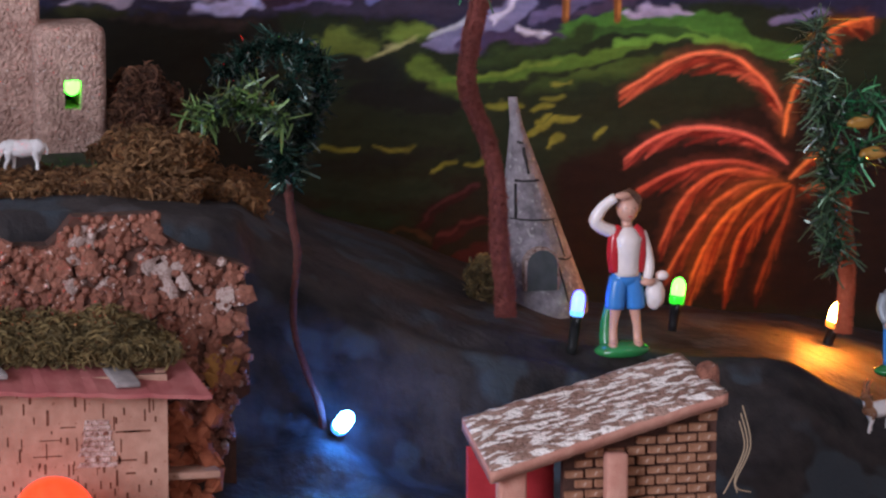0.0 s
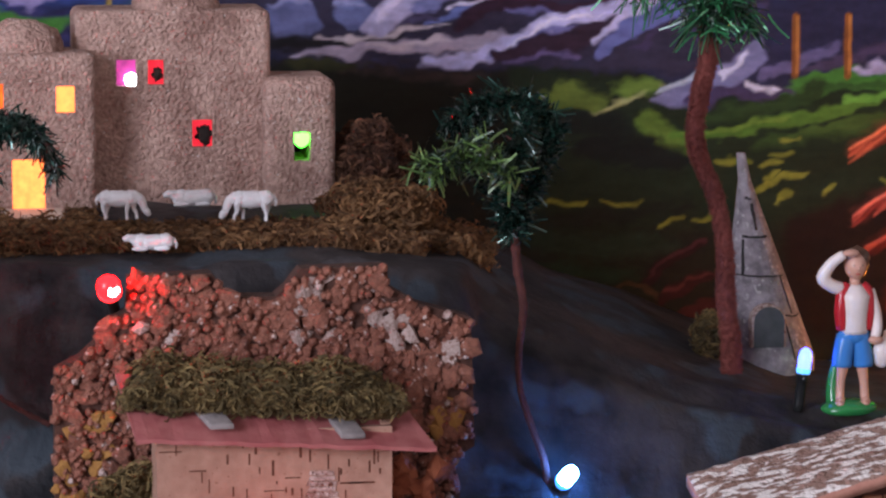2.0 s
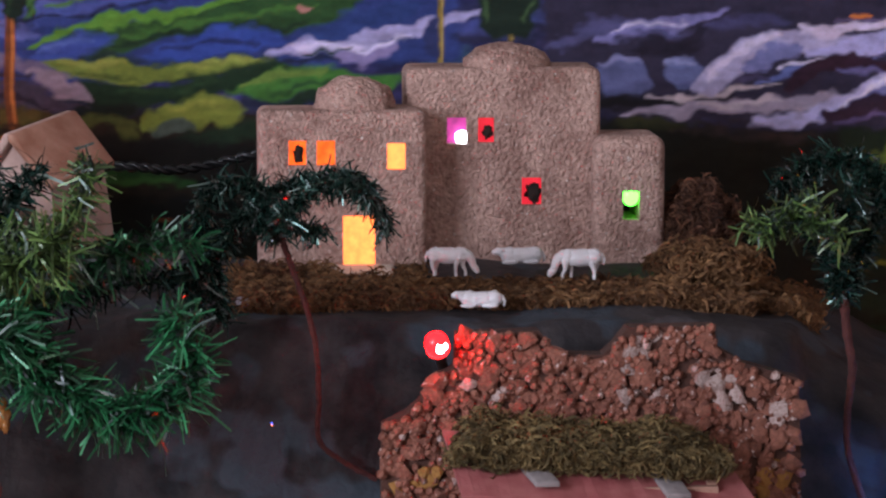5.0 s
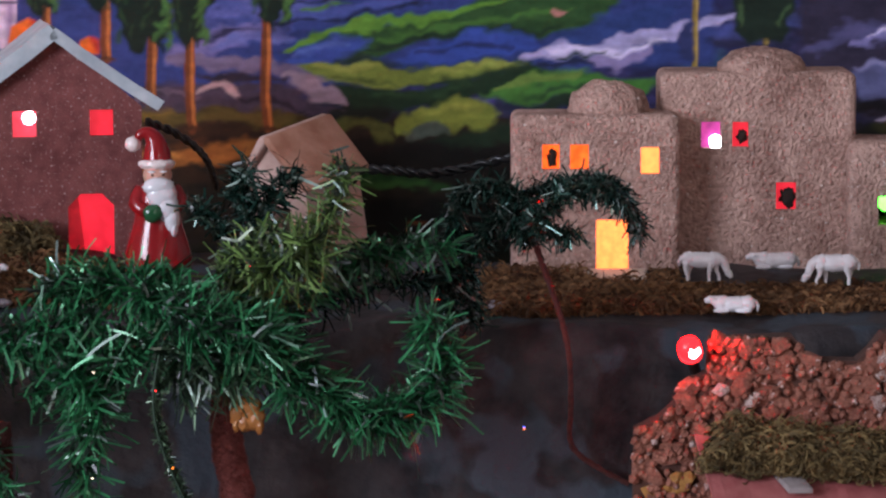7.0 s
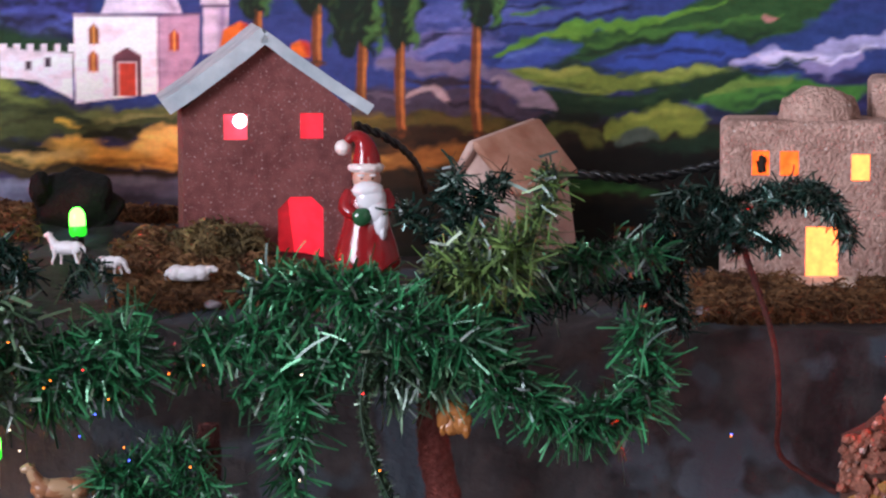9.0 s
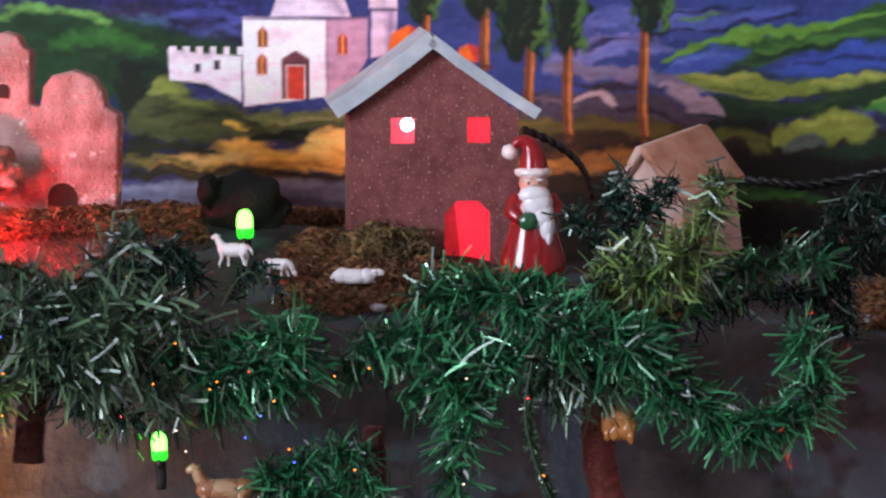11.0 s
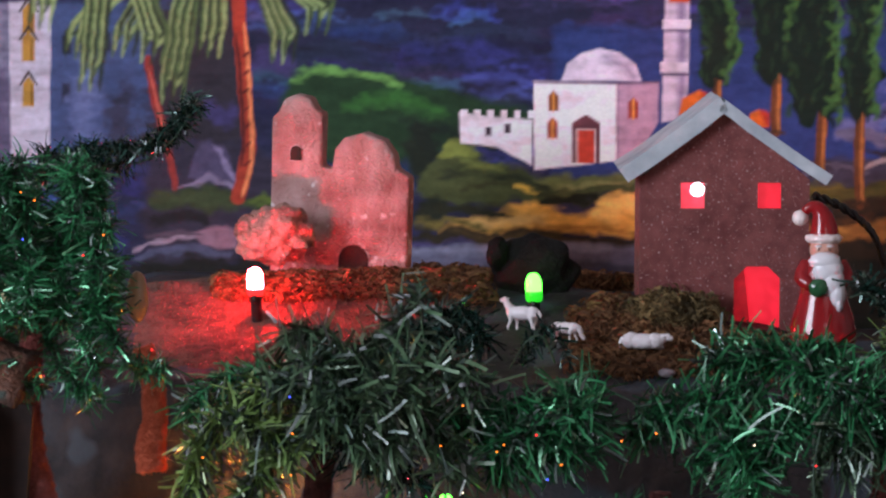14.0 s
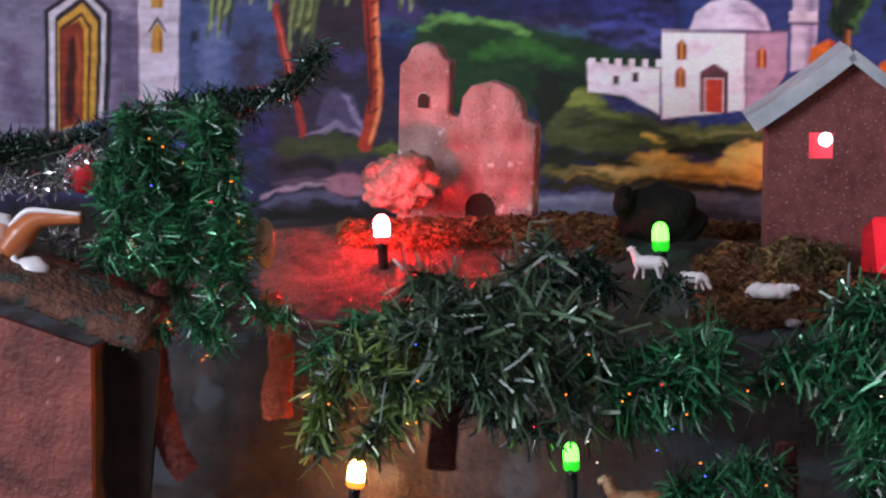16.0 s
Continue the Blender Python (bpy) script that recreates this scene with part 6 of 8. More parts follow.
    # open lean-to beside the wall
    for k, z in enumerate((-1.3, -4.0)):
        bm = bmesh.new()
        box(bm, x1, x1 + 3.4 - 0.2 * k, 0.8, 3.2, z, z + 0.45)
        bevelled(part("shelf", bm, REDPAPER if k else CORKFLAT, ob, "thin shelf of the lean-to"), 0.0008)
    bm = bmesh.new()
    rr = random.Random(3)
    for k in range(60):
        ball(bm, (x1 + rr.uniform(0.2, 3.6), 3.0 + rr.uniform(0, 0.3), rr.uniform(-6, 2.6)), rr.uniform(0.4, 0.75), 1, 0.8, 1.5)
    part("rough_back", bm, surface("rust_cork", (0.22, 0.05, 0.02), (0.36, 0.11, 0.05), 200, 0.9, 0.6, 900), ob, "rust-coloured cork crumbs", smooth=False, kind="stuff")
    return ob


cork_hut()


def roofed_hut():
    """The hut with the limed cork-bark roof."""
    Y = 1.76
    A0, B0 = 58.66, -49.02
    ob = thing("bark_roof_hut", "brick hut with whitewashed cork slab roof", "model house", Matrix.Translation(spot(A0, B0, Y)), Y)

    def L(a, b):
        return a - A0, b - B0
    ROOFBARK = surface("limed_bark", (0.22, 0.115, 0.085), (0.40, 0.25, 0.20), 160, 0.8, 1.0, 350, (0.84, 0.76, 0.72), 1.3, 0.50, relief=0.003, stretch=(60, 190, 190))
    EDGE = surface("rosy_cork_edge", (0.46, 0.19, 0.14), (0.56, 0.28, 0.21), 150, 0.85, 0.5, 700)
    fl, fr, br, bl = L(51.68, -46.83), L(67.15, -42.47), L(63.76, -39.70), L(49.79, -43.25)
    n, m = 40, 14
    bm = bmesh.new()
    top, low = [], []
    for i in range(n + 1):
        s = i / n
        r0, r1 = [], []
        for j in range(m + 1):
            t = j / m
            x = (fl[0] * (1 - s) + fr[0] * s) * (1 - t) + (bl[0] * (1 - s) + br[0] * s) * t
            z = (fl[1] * (1 - s) + fr[1] * s) * (1 - t) + (bl[1] * (1 - s) + br[1] * s) * t
            y = -1.5 + 7.0 * t + 1.2 * s
            edge = min(s, 1 - s, t, 1 - t)
            w = 0.10 * noise.noise(Vector((x * 1.4, y * 2.2, 3))) + 0.08 * noise.noise(Vector((x * 4, y * 4, 8))) - 0.22 * max(0, 1 - edge * 14) ** 2
            k = 1 + y / 200
            x, z = (A0 + x) * k - A0, (B0 + z) * k - B0
            r0.append(bm.verts.new((x, y, z + 0.05 + w)))
            r1.append(bm.verts.new((x, y + 0.1, z - 0.85 + 0.5 * w)))
        top.append(r0), low.append(r1)
    for i in range(n):
        for j in range(m):
            bm.faces.new((top[i][j], top[i + 1][j], top[i + 1][j + 1], top[i][j + 1]))
            bm.faces.new((low[i][j], low[i][j + 1], low[i + 1][j + 1], low[i + 1][j])).material_index = 1
        for j, f in ((0, False), (m, True)):
            q = (top[i][j], low[i][j], low[i + 1][j], top[i + 1][j])
            bm.faces.new(q[::-1] if f else q).material_index = 1
    for j in range(m):
        for i, f in ((0, True), (n, False)):
            q = (top[i][j], low[i][j], low[i][j + 1], top[i][j + 1])
            bm.faces.new(q[::-1] if f else q).material_index = 1
    bmesh.ops.recalc_face_normals(bm, faces=bm.faces[:])
    part("roof", bm, [ROOFBARK, EDGE], ob, "whitewashed cork bark slab")
    # piers and walls down to the ground
    bm = bmesh.new()
    x0, x1 = L(56.61, -45.94)[0], L(66.71, -42.81)[0]
    bk = [(x0, -12), (x1, -12), (x1, L(66.72, -43.36)[1]), (x0, L(56.61, -46.37)[1])]
    prism(bm, bk, 1.0, 1.6)
    part("brick_wall", bm, CORKGAP, ob, "brown mortar behind the bricks", smooth=False)
    for x, w, mt, z in ((L(52.96, -47.91)[0], 0.9, EDGE, L(52.95, -46.83)[1]), (L(59.76, -47.19)[0], 0.7, EDGE, L(59.75, -46.10)[1])):
        bm = bmesh.new()
        box(bm, x - w, x + w, -0.6, 0.6, -12, z)
        bevelled(part("pier", bm, mt, ob, "rosy cork pier"), 0.002)
    bm = bmesh.new()
    box(bm, L(50.96, -47.80)[0], x0, 3.2, 3.6, -7, L(52.77, -45.74)[1] - 0.3)
    part("red_back", bm, surface("plain_red", (0.35, 0.01, 0.02), (0.5, 0.03, 0.04), 80, 0.8), ob, "red panel at the back", smooth=False)
    BRICK = surface("painted_brick", (0.24, 0.10, 0.05), (0.36, 0.17, 0.10), 200, 0.9, 0.6, 900, (0.55, 0.40, 0.32), 200, 0.62)
    bm = bmesh.new()
    box(bm, -0.62, 0.62, -0.2, 0.2, -0.26, 0.26)
    bmesh.ops.bevel(bm, geom=bm.edges[:], offset=0.07, segments=1, affect="EDGES")
    u = UNIT[ob.name]
    me = mesh_of("brick", bm, BRICK, u, False)
    rng = random.Random(2)
    z, row = -6.5, 0
    while z < 6:
        x = x0 + 0.65 + 0.65 * (row % 2)
        while x < x1 - 0.5:
            f = (x - x0) / (x1 - x0)
            if z < bk[3][1] * (1 - f) + bk[2][1] * f - 0.5:
                g = new("brick", me)
                g.parent = ob
                g.matrix_basis = Matrix.LocRotScale((x * u, (0.9 + rng.uniform(-0.06, 0.06)) * u, z * u), Euler((0, rng.uniform(-0.05, 0.05), 0)), (rng.uniform(0.9, 1.03), 1, rng.uniform(0.85, 1.1)))
            x += 1.36
        z += 0.66
        row += 1
    # loose strand of raffia
    bm = bmesh.new()
    for k in range(3):
        a = L(67.56, -44.31)
        tube(bm, [(a[0] + 0.1 * k, -1.0, a[1] + 0.5 * k), (a[0] + 0.3 + 0.2 * k, -1.2, a[1] - 1.6), (a[0] - 0.3, -1.2, a[1] - 3.2 - 0.4 * k), (a[0] - 1.0 + 0.9 * k, -1.1, a[1] - 4.6)], 0.045, 5, rings=5)
    part("raffia", bm, surface("raffia", (0.35, 0.24, 0.15), (0.45, 0.33, 0.22), 200, 0.8), ob, "loose strands of raffia")
    bm = bmesh.new()
    prism(bm, [(x1 - 1.0, bk[2][1] - 1.2), (x1 + 0.6, bk[2][1] - 1.0), (x1 + 0.6, bk[2][1] + 1.9), (x1 + 0.1, bk[2][1] + 2.3), (x1 - 0.7, bk[2][1] + 2.0)], 2.0, 3.4)
    bevelled(part("chimney", bm, CORK, ob, "rough brown cork block beside the roof"), 0.003, 3)
    return ob


roofed_hut()


# ---- figurines and animals, each one plain moulded piece ----
def paint(name, c, rough=0.3):
    return surface(name, [0.85 * v for v in c], c, 120, rough, 0.08, 500)


SKIN, GREEN, BLUE, RED = paint("flesh_paint", (0.62, 0.33, 0.25)), paint("green_enamel", (0.03, 0.22, 0.06), 0.2), paint("blue_enamel", (0.05, 0.22, 0.58), 0.25), paint("red_enamel", (0.50, 0.02, 0.03), 0.25)
CREAM, HAIR, ROBE, BEARD = paint("cream_paint", (0.82, 0.70, 0.67)), paint("brown_hair_paint", (0.13, 0.06, 0.035)), paint("dark_red_glaze", (0.26, 0.009, 0.012), 0.15), paint("white_glaze", (0.74, 0.72, 0.74), 0.2)
GREYP, TAN, DGREEN = paint("grey_paint", (0.25, 0.27, 0.30)), paint("tan_paint", (0.36, 0.22, 0.12)), paint("dark_green_glaze", (0.02, 0.09, 0.035), 0.15)


def boy():
    Y = 1.98
    A0, B0 = 60.24, -39.69
    bm = bmesh.new()
    V = Vector
    ball(bm, (-0.1, 0, 0.15), (1.75, 1.3, 0.55), 3, 0.15, 1, 3)
    tube(bm, [(-0.9, 0.5, 0.2), (-1.0, 0.6, 1.6), (-0.7, 0.5, 3.3), (-0.6, 0.4, 3.9)], [0.6, 0.42, 0.3, 0.2], 10, 3, rings=3)
    for s, f in ((-1, -0.75), (1, 0.85)):
        tube(bm, [(f, -0.5, 0.55), (f, -0.1, 0.75), (f * 0.95, 0, 1.7), (f * 0.8, 0, 2.6), (f * 0.72, 0, 3.2)], [0.26, 0.28, 0.27, 0.36, 0.36], 10, 0, rings=3)
        ball(bm, (f - 0.12, -0.45, 0.5), (0.3, 0.5, 0.2), 2, 0, 1, 0)
        tube(bm, [(f * 0.85, 0, 2.75), (f * 0.75, 0, 3.6), (f * 0.5, 0, 4.7)], [0.62, 0.64, 0.62], 12, 1, rings=3)
    ball(bm, (0.1, 0, 4.7), (1.0, 0.72, 0.62), 3, 0, 1, 1)
    tube(bm, [(0.08, 0, 4.85), (0.08, 0, 5.9), (0.1, 0, 7.2), (0.12, 0, 7.9)], [0.84, 0.88, 0.98, 0.4], 14, 2, rings=3)
    for s in (-1, 1):
        tube(bm, [(0.1 + s * 0.75, -0.1, 5.1), (0.1 + s * 0.85, -0.12, 6.2), (0.1 + s * 0.78, -0.1, 7.4), (0.1 + s * 0.45, 0, 7.85)], [0.42, 0.48, 0.42, 0.3], 10, 4, rings=3)
    ball(bm, (0.15, 0.32, 6.3), (1.05, 0.6, 1.4), 3, 0, 1, 4)
    tube(bm, [(-0.75, 0, 7.6), (-1.5, -0.1, 7.9), (-2.0, -0.2, 8.4), (-1.5, -0.4, 9.3), (-0.8, -0.6, 9.85)], [0.42, 0.42, 0.44, 0.36, 0.3], 10, 2, rings=3)
    ball(bm, (-0.4, -0.75, 9.95), (0.55, 0.3, 0.25), 2, 0, 1, 0)
    tube(bm, [(1.0, 0, 7.5), (1.35, -0.1, 6.4), (1.5, -0.3, 5.3), (1.3, -0.5, 4.6)], [0.38, 0.38, 0.34, 0.3], 10, 2, rings=3)
    ball(bm, (1.35, -0.55, 4.45), (0.5, 0.35, 0.3), 2, 0, 1, 0)
    tube(bm, [(0.12, 0, 7.8), (0.1, 0, 8.3)], 0.34, 10, 0)
    ball(bm, (0.1, -0.1, 9.05), (0.68, 0.72, 0.85), 3, 0, 1, 0)
    ball(bm, (0.25, 0.2, 9.3), (0.82, 0.72, 0.85), 3, 0.25, 2.5, 5)
    ball(bm, (0.1, -0.82, 8.95), (0.1, 0.12, 0.16), 1, 0, 1, 0)
    for s in (-0.26, 0.26):
        ball(bm, (0.1 + s, -0.74, 9.15), (0.11, 0.05, 0.04), 1, 0, 1, 5)
    ball(bm, (0.1, -0.72, 8.62), (0.16, 0.08, 0.05), 1, 0, 1, 4)
    ball(bm, (1.9, -0.2, 3.6), (0.62, 0.55, 0.95), 3, 0.15, 2, 2)
    ball(bm, (2.4, -0.1, 4.75), (0.45, 0.4, 0.32), 2, 0.15, 2, 2)
    return solo("shepherd_figurine", bm, [SKIN, BLUE, CREAM, GREEN, RED, HAIR], "glossy painted figurine with blue shorts and red waistcoat, shading its eyes", "figurine", Matrix.Translation(spot(A0, B0, Y)), Y)


boy()


def bearded():
    Y = 2.05
    A0, B0 = -17.33, -25.69
    bm = bmesh.new()
    lathe(bm, [(1.95, -0.3), (2.02, 0.1), (1.98, 0.6), (1.75, 1.5), (1.42, 2.5), (1.3, 3.2), (1.38, 3.9), (1.15, 4.6), (0.6, 5.1)], segs=28, mi=0, squash=0.8)
    for q in (-1.2, -0.4, 0.5, 1.2):
        tube(bm, [(q * 1.05, -1.15 + 0.25 * abs(q), 0.2), (q * 0.85, -0.95 + 0.2 * abs(q), 1.6), (q * 0.7, -0.8 + 0.2 * abs(q), 2.8)], [0.24, 0.2, 0.1], 8, 0, rings=3)
    for s in (-1, 1):
        tube(bm, [(s * 0.95, -0.1, 4.5), (s * 1.3, -0.55, 3.7), (s * 0.5 - 0.2, -1.0, 3.25)], [0.48, 0.46, 0.38], 10, 0, rings=3)
    ball(bm, (0, -0.15, 5.35), (0.86, 0.8, 0.8), 3, 0, 1, 2)
    ball(bm, (-0.02, -0.15, 6.02), (1.08, 0.95, 0.4), 4, 0.14, 4, 3)
    tube(bm, [(0, 0, 6.1), (-0.02, 0, 6.8), (-0.2, 0, 7.5), (-0.6, -0.05, 7.85), (-1.0, -0.1, 7.75), (-1.15, -0.1, 7.45)], [0.92, 0.78, 0.56, 0.4, 0.28, 0.2], 16, 0, rings=4)
    ball(bm, (-1.42, -0.12, 7.2), 0.46, 3, 0.14, 4, 3)
    for x, z, w, h in ((0.05, 4.75, 0.95, 0.55), (0.22, 4.25, 0.88, 0.85), (0.5, 3.6, 0.7, 0.95), (0.8, 2.85, 0.46, 0.85), (0.92, 2.25, 0.24, 0.5)):
        ball(bm, (x, -1.05, z), (w, 0.5, h), 3, 0.12, 4, 1)
    for s in (-0.32, 0.32):
        ball(bm, (s, -0.92, 5.42), (0.1, 0.06, 0.09), 1, 0, 1, 4)
        ball(bm, (s * 1.1, -0.9, 5.62), (0.24, 0.1, 0.07), 2, 0, 1, 1)
        ball(bm, (s * 1.2, -0.98, 4.98), (0.44, 0.26, 0.19), 2, 0, 1, 1)
    ball(bm, (0, -1.0, 5.2), (0.17, 0.16, 0.15), 2, 0, 1, 2)
    ball(bm, (-0.3, -1.35, 3.2), (0.6, 0.35, 0.56), 3, 0.12, 2, 5)
    ball(bm, (-1.2, -0.7, 0.0), (0.5, 0.5, 0.25), 2, 0, 1, 3)
    return solo("winter_figurine", bm, [ROBE, BEARD, SKIN, CREAM, HAIR, DGREEN], "glazed ceramic figurine in dark red robe with white beard", "figurine", Matrix.Translation(spot(A0, B0, Y)) @ pose(0, 0, 0, 0, 0, 6), Y)


bearded()


def second_man():
    Y = 1.97
    A0, B0 = 78.26, -41.70
    bm = bmesh.new()
    ball(bm, (0, 0, 0), (1.5, 1.2, 0.4), 3, 0.15, 1, 3)
    for s in (-0.42, 0.42):
        tube(bm, [(s, 0, 0.3), (s, 0, 1.4), (s * 0.9, 0, 3.0)], [0.32, 0.36, 0.42], 10, 1, rings=3)
    tube(bm, [(0, 0, 2.7), (0, 0, 3.6), (0, 0, 4.9), (0, 0, 5.4)], [0.8, 0.8, 0.85, 0.4], 14, 2, rings=3)
    for s in (-1, 1):
        tube(bm, [(s * 0.7, 0, 4.9), (s * 1.0, -0.2, 4.0), (s * 0.8, -0.7, 3.2)], [0.36, 0.36, 0.28], 10, 2, rings=3)
        ball(bm, (s * 0.75, -0.85, 3.05), 0.28, 2, 0, 1, 0)
    ball(bm, (0, -0.05, 5.9), (0.55, 0.58, 0.65), 3, 0, 1, 0)
    ball(bm, (0, 0.02, 6.45), (0.66, 0.66, 0.4), 3, 0.1, 2, 4)
    return solo("shepherd_figurine", bm, [SKIN, BLUE, GREYP, GREEN, CREAM], "painted figurine in grey coat, blue trousers and white cap", "figurine", Matrix.Translation(spot(A0, B0, Y)), Y)


second_man()


def animal(name, a, b, y, length, mats, label, category, down=False, lying=False, turn=0.0, horns=False, group=""):
    """A small moulded four-footed animal with its head to the local left."""
    k = length / 3.0
    bm = bmesh.new()
    lift = 0.48 if lying else 1.22
    ball(bm, (0.05, 0, lift), (1.15, 0.5, 0.46 if lying else 0.5), 3, 0.14, 3.5, 0)
    ball(bm, (0.72, 0, lift + 0.04), (0.56, 0.46, 0.46), 3, 0.14, 3.5, 0)
    ball(bm, (-0.68, 0, lift + 0.05), (0.52, 0.44, 0.46), 3, 0.14, 3.5, 0)
    if down:
        hx, hz = -1.55, 0.52
        neck = [(-0.85, 0, lift + 0.12), (-1.25, -0.05, lift - 0.08), (hx + 0.08, -0.1, hz + 0.12)]
    elif lying:
        hx, hz = -1.34, lift + 0.28
        neck = [(-0.8, 0, lift + 0.05), (-1.1, -0.05, lift + 0.2), (hx, -0.1, hz)]
    else:
        hx, hz = -1.25, lift + 0.95
        neck = [(-0.7, 0, lift + 0.1), (-1.02, -0.05, lift + 0.5), (hx, -0.1, hz)]
    tube(bm, neck, [0.38, 0.29, 0.2], 9, 0, rings=4)
    tip = (-0.14, -0.22) if down else (-0.24, -0.06)
    tube(bm, [(hx + 0.08, -0.1, hz + 0.06), (hx + 0.4 * tip[0], -0.1, hz + 0.4 * tip[1]), (hx + 1.5 * tip[0], -0.12, hz + 1.5 * tip[1])], [0.2, 0.22, 0.11], 9, 0, rings=3)
    for s in (-1, 1):
        ball(bm, (hx + 0.12, -0.1 + s * 0.25, hz + 0.06), (0.16, 0.13, 0.07), 1, 0, 1, 0)
        if horns:
            tube(bm, [(hx, -0.1 + s * 0.1, hz + 0.15), (hx + 0.1, -0.1 + s * 0.16, hz + 0.6), (hx + 0.35, -0.1 + s * 0.2, hz + 0.9)], [0.1, 0.07, 0.03], 6, 1, rings=3)
    if lying:
        for x in (-0.7, 0.55):
            ball(bm, (x, -0.34, 0.14), (0.5, 0.18, 0.14), 2, 0, 1, 0)
    else:
        for x, s, lean in ((-0.82, -0.2, -0.16), (-0.56, 0.22, 0.12), (0.62, -0.2, 0.2), (0.9, 0.22, -0.05)):
            tube(bm, [(x, s, lift - 0.12), (x + 0.06 + lean * 0.4, s, 0.62), (x + lean, s, 0.3), (x + lean - 0.02, s, 0.0)], [0.26, 0.13, 0.09, 0.1], 8, 0, rings=3)
    tube(bm, [(1.2, 0, lift + 0.2), (1.38, 0, lift - 0.1), (1.36, 0, lift - 0.4)], [0.12, 0.1, 0.06], 6, 0)
    if len(mats) > 1:
        for f in bm.faces:
            c = f.calc_center_median()
            if f.material_index == 0 and noise.noise(c * 1.1 + Vector((a, 0, 0))) > 0.12:
                f.material_index = 1
    for v in bm.verts:
        v.co *= k
    ob = solo(name, bm, mats, label, category, Matrix.Translation(spot(a, b, y)) @ pose(0, 0, 0, 0, 0, turn), y, group)
    return ob


FLOCK = "white sheep of the flock"
animal("sheep", 14.99, -26.77, 2.05, 3.0, [WHITE], "white plastic sheep grazing on the ledge", "sheep", down=True, turn=170, group=FLOCK)
animal("sheep", 19.32, -26.08, 2.10, 3.1, [WHITE], "white plastic sheep lying before the town", "sheep", lying=True, turn=5, group=FLOCK)
animal("sheep", 22.85, -27.06, 2.05, 3.2, [WHITE], "white plastic sheep standing with its head lowered", "sheep", down=True, turn=0, group=FLOCK)
animal("sheep", 16.91, -28.70, 1.985, 3.1, [WHITE], "white plastic sheep lying at the edge of the moss", "sheep", lying=True, turn=-4, group=FLOCK)
animal("sheep", -28.06, -26.62, 2.03, 3.1, [WHITE], "white plastic sheep lying before the brown house", "sheep", lying=True, turn=178, group=FLOCK)
animal("sheep", -35.44, -25.62, 2.04, 2.5, [WHITE], "white plastic lamb standing beside the green bulb", "sheep", turn=-6, group=FLOCK)
animal("sheep", -32.79, -26.24, 2.03, 2.0, [WHITE], "white plastic sheep half behind a tinsel twig", "sheep", down=True, turn=175, group=FLOCK)
BROWNP = paint("brown_patch_paint", (0.26, 0.11, 0.05))
animal("goat", 77.31, -45.60, 1.93, 3.4, [WHITE, BROWNP], "white and brown spotted goat figurine with horns", "goat", turn=25, horns=True)
animal("goat", -36.06, -41.12, 1.80, 4.4, [TAN, BROWNP], "tan and brown goat figurine under the tinsel", "goat", turn=10)


def stone(name, label, a, b, y, r, mt, rough=0.35, freq=1.2, sub=4):
    bm = bmesh.new()
    ball(bm, (0, 0, 0), r, sub, rough, freq)
    return solo(name, bm, mt, label, "stone", Matrix.Translation(spot(a, b, y)), y)


stone("dark_stone", "dark round glossy stone on the moss", -34.61, -22.04, 2.14, (2.5, 1.6, 2.15), surface("black_stone", (0.003, 0.003, 0.003), (0.009, 0.008, 0.007), 60, 0.85, 0.5, 300, spec=0.25, relief=0.004), 0.28, 1.9)
stone("dark_stone", "small dark lump on the round stone", -36.96, -20.97, 2.13, (0.65, 0.6, 1.0), bpy.data.materials["black_stone"], 0.5, 1.8, 3)
QUARTZ = surface("pink_quartz", (0.20, 0.09, 0.07), (0.46, 0.27, 0.22), 150, 0.5, 1.0, 220, relief=0.004)
stone("quartz_stone", "pinkish faceted quartz stone before the ruin", -50.94, -20.27, 2.165, (2.2, 1.5, 1.75), QUARTZ, 0.5, 2.8)
for q, s in (((-23.37, -27.03), 0.45), ((-26.62, -28.00), 0.4), ((-21.52, -28.14), 0.35), ((2.57, -28.27), 0.5)):
    stone("pebble", "small pale pebble at the edge of the ground", *q, 2.0, (s * 1.3, s, s * 0.7), STONE, 0.3, 1.5, 2)


MOSSD = surface("dark_red_moss", (0.06, 0.022, 0.012), (0.14, 0.06, 0.03), 200, 0.95, 0.6, 900, island=0.6)


# ---- moss: heaps of small curled scraps ----
def moss(label, field, n, mt, size=0.45, seed=1):
    """field gives, for two random numbers, a place in the plan: a, height over the ground, depth."""
    rng = random.Random(seed)
    verts, faces = [], []
    for _ in range(int(n * 2.2)):
        p, lift = field(rng.random(), rng.random(), rng.random())
        s = size * rng.uniform(0.5, 1.9) / 100
        q = Euler([rng.uniform(0, 6.3) for _ in range(3)]).to_matrix()
        base = len(verts)
        m = 4
        for k in range(m + 1):
            t = k / m
            w = s * 0.11 * (1 - 0.6 * abs(2 * t - 1)) * rng.uniform(0.5, 1.3)
            c = Vector((s * 0.5 * math.sin(2.6 * t), s * (t - 0.5), s * 0.45 * math.cos(2.6 * t + 0.6)))
            verts += [p + q @ (c + Vector((w, 0, 0))), p + q @ (c - Vector((w, 0.2 * w, 0)))]
        faces += [(base + 2 * k, base + 2 * k + 1, base + 2 * k + 3, base + 2 * k + 2) for k in range(m)]
    me = bpy.data.meshes.new("moss")
    me.from_pydata(verts, [], faces)
    me.materials.append(mt)
    return tagged(new("moss", me), label, "moss", kind="stuff")


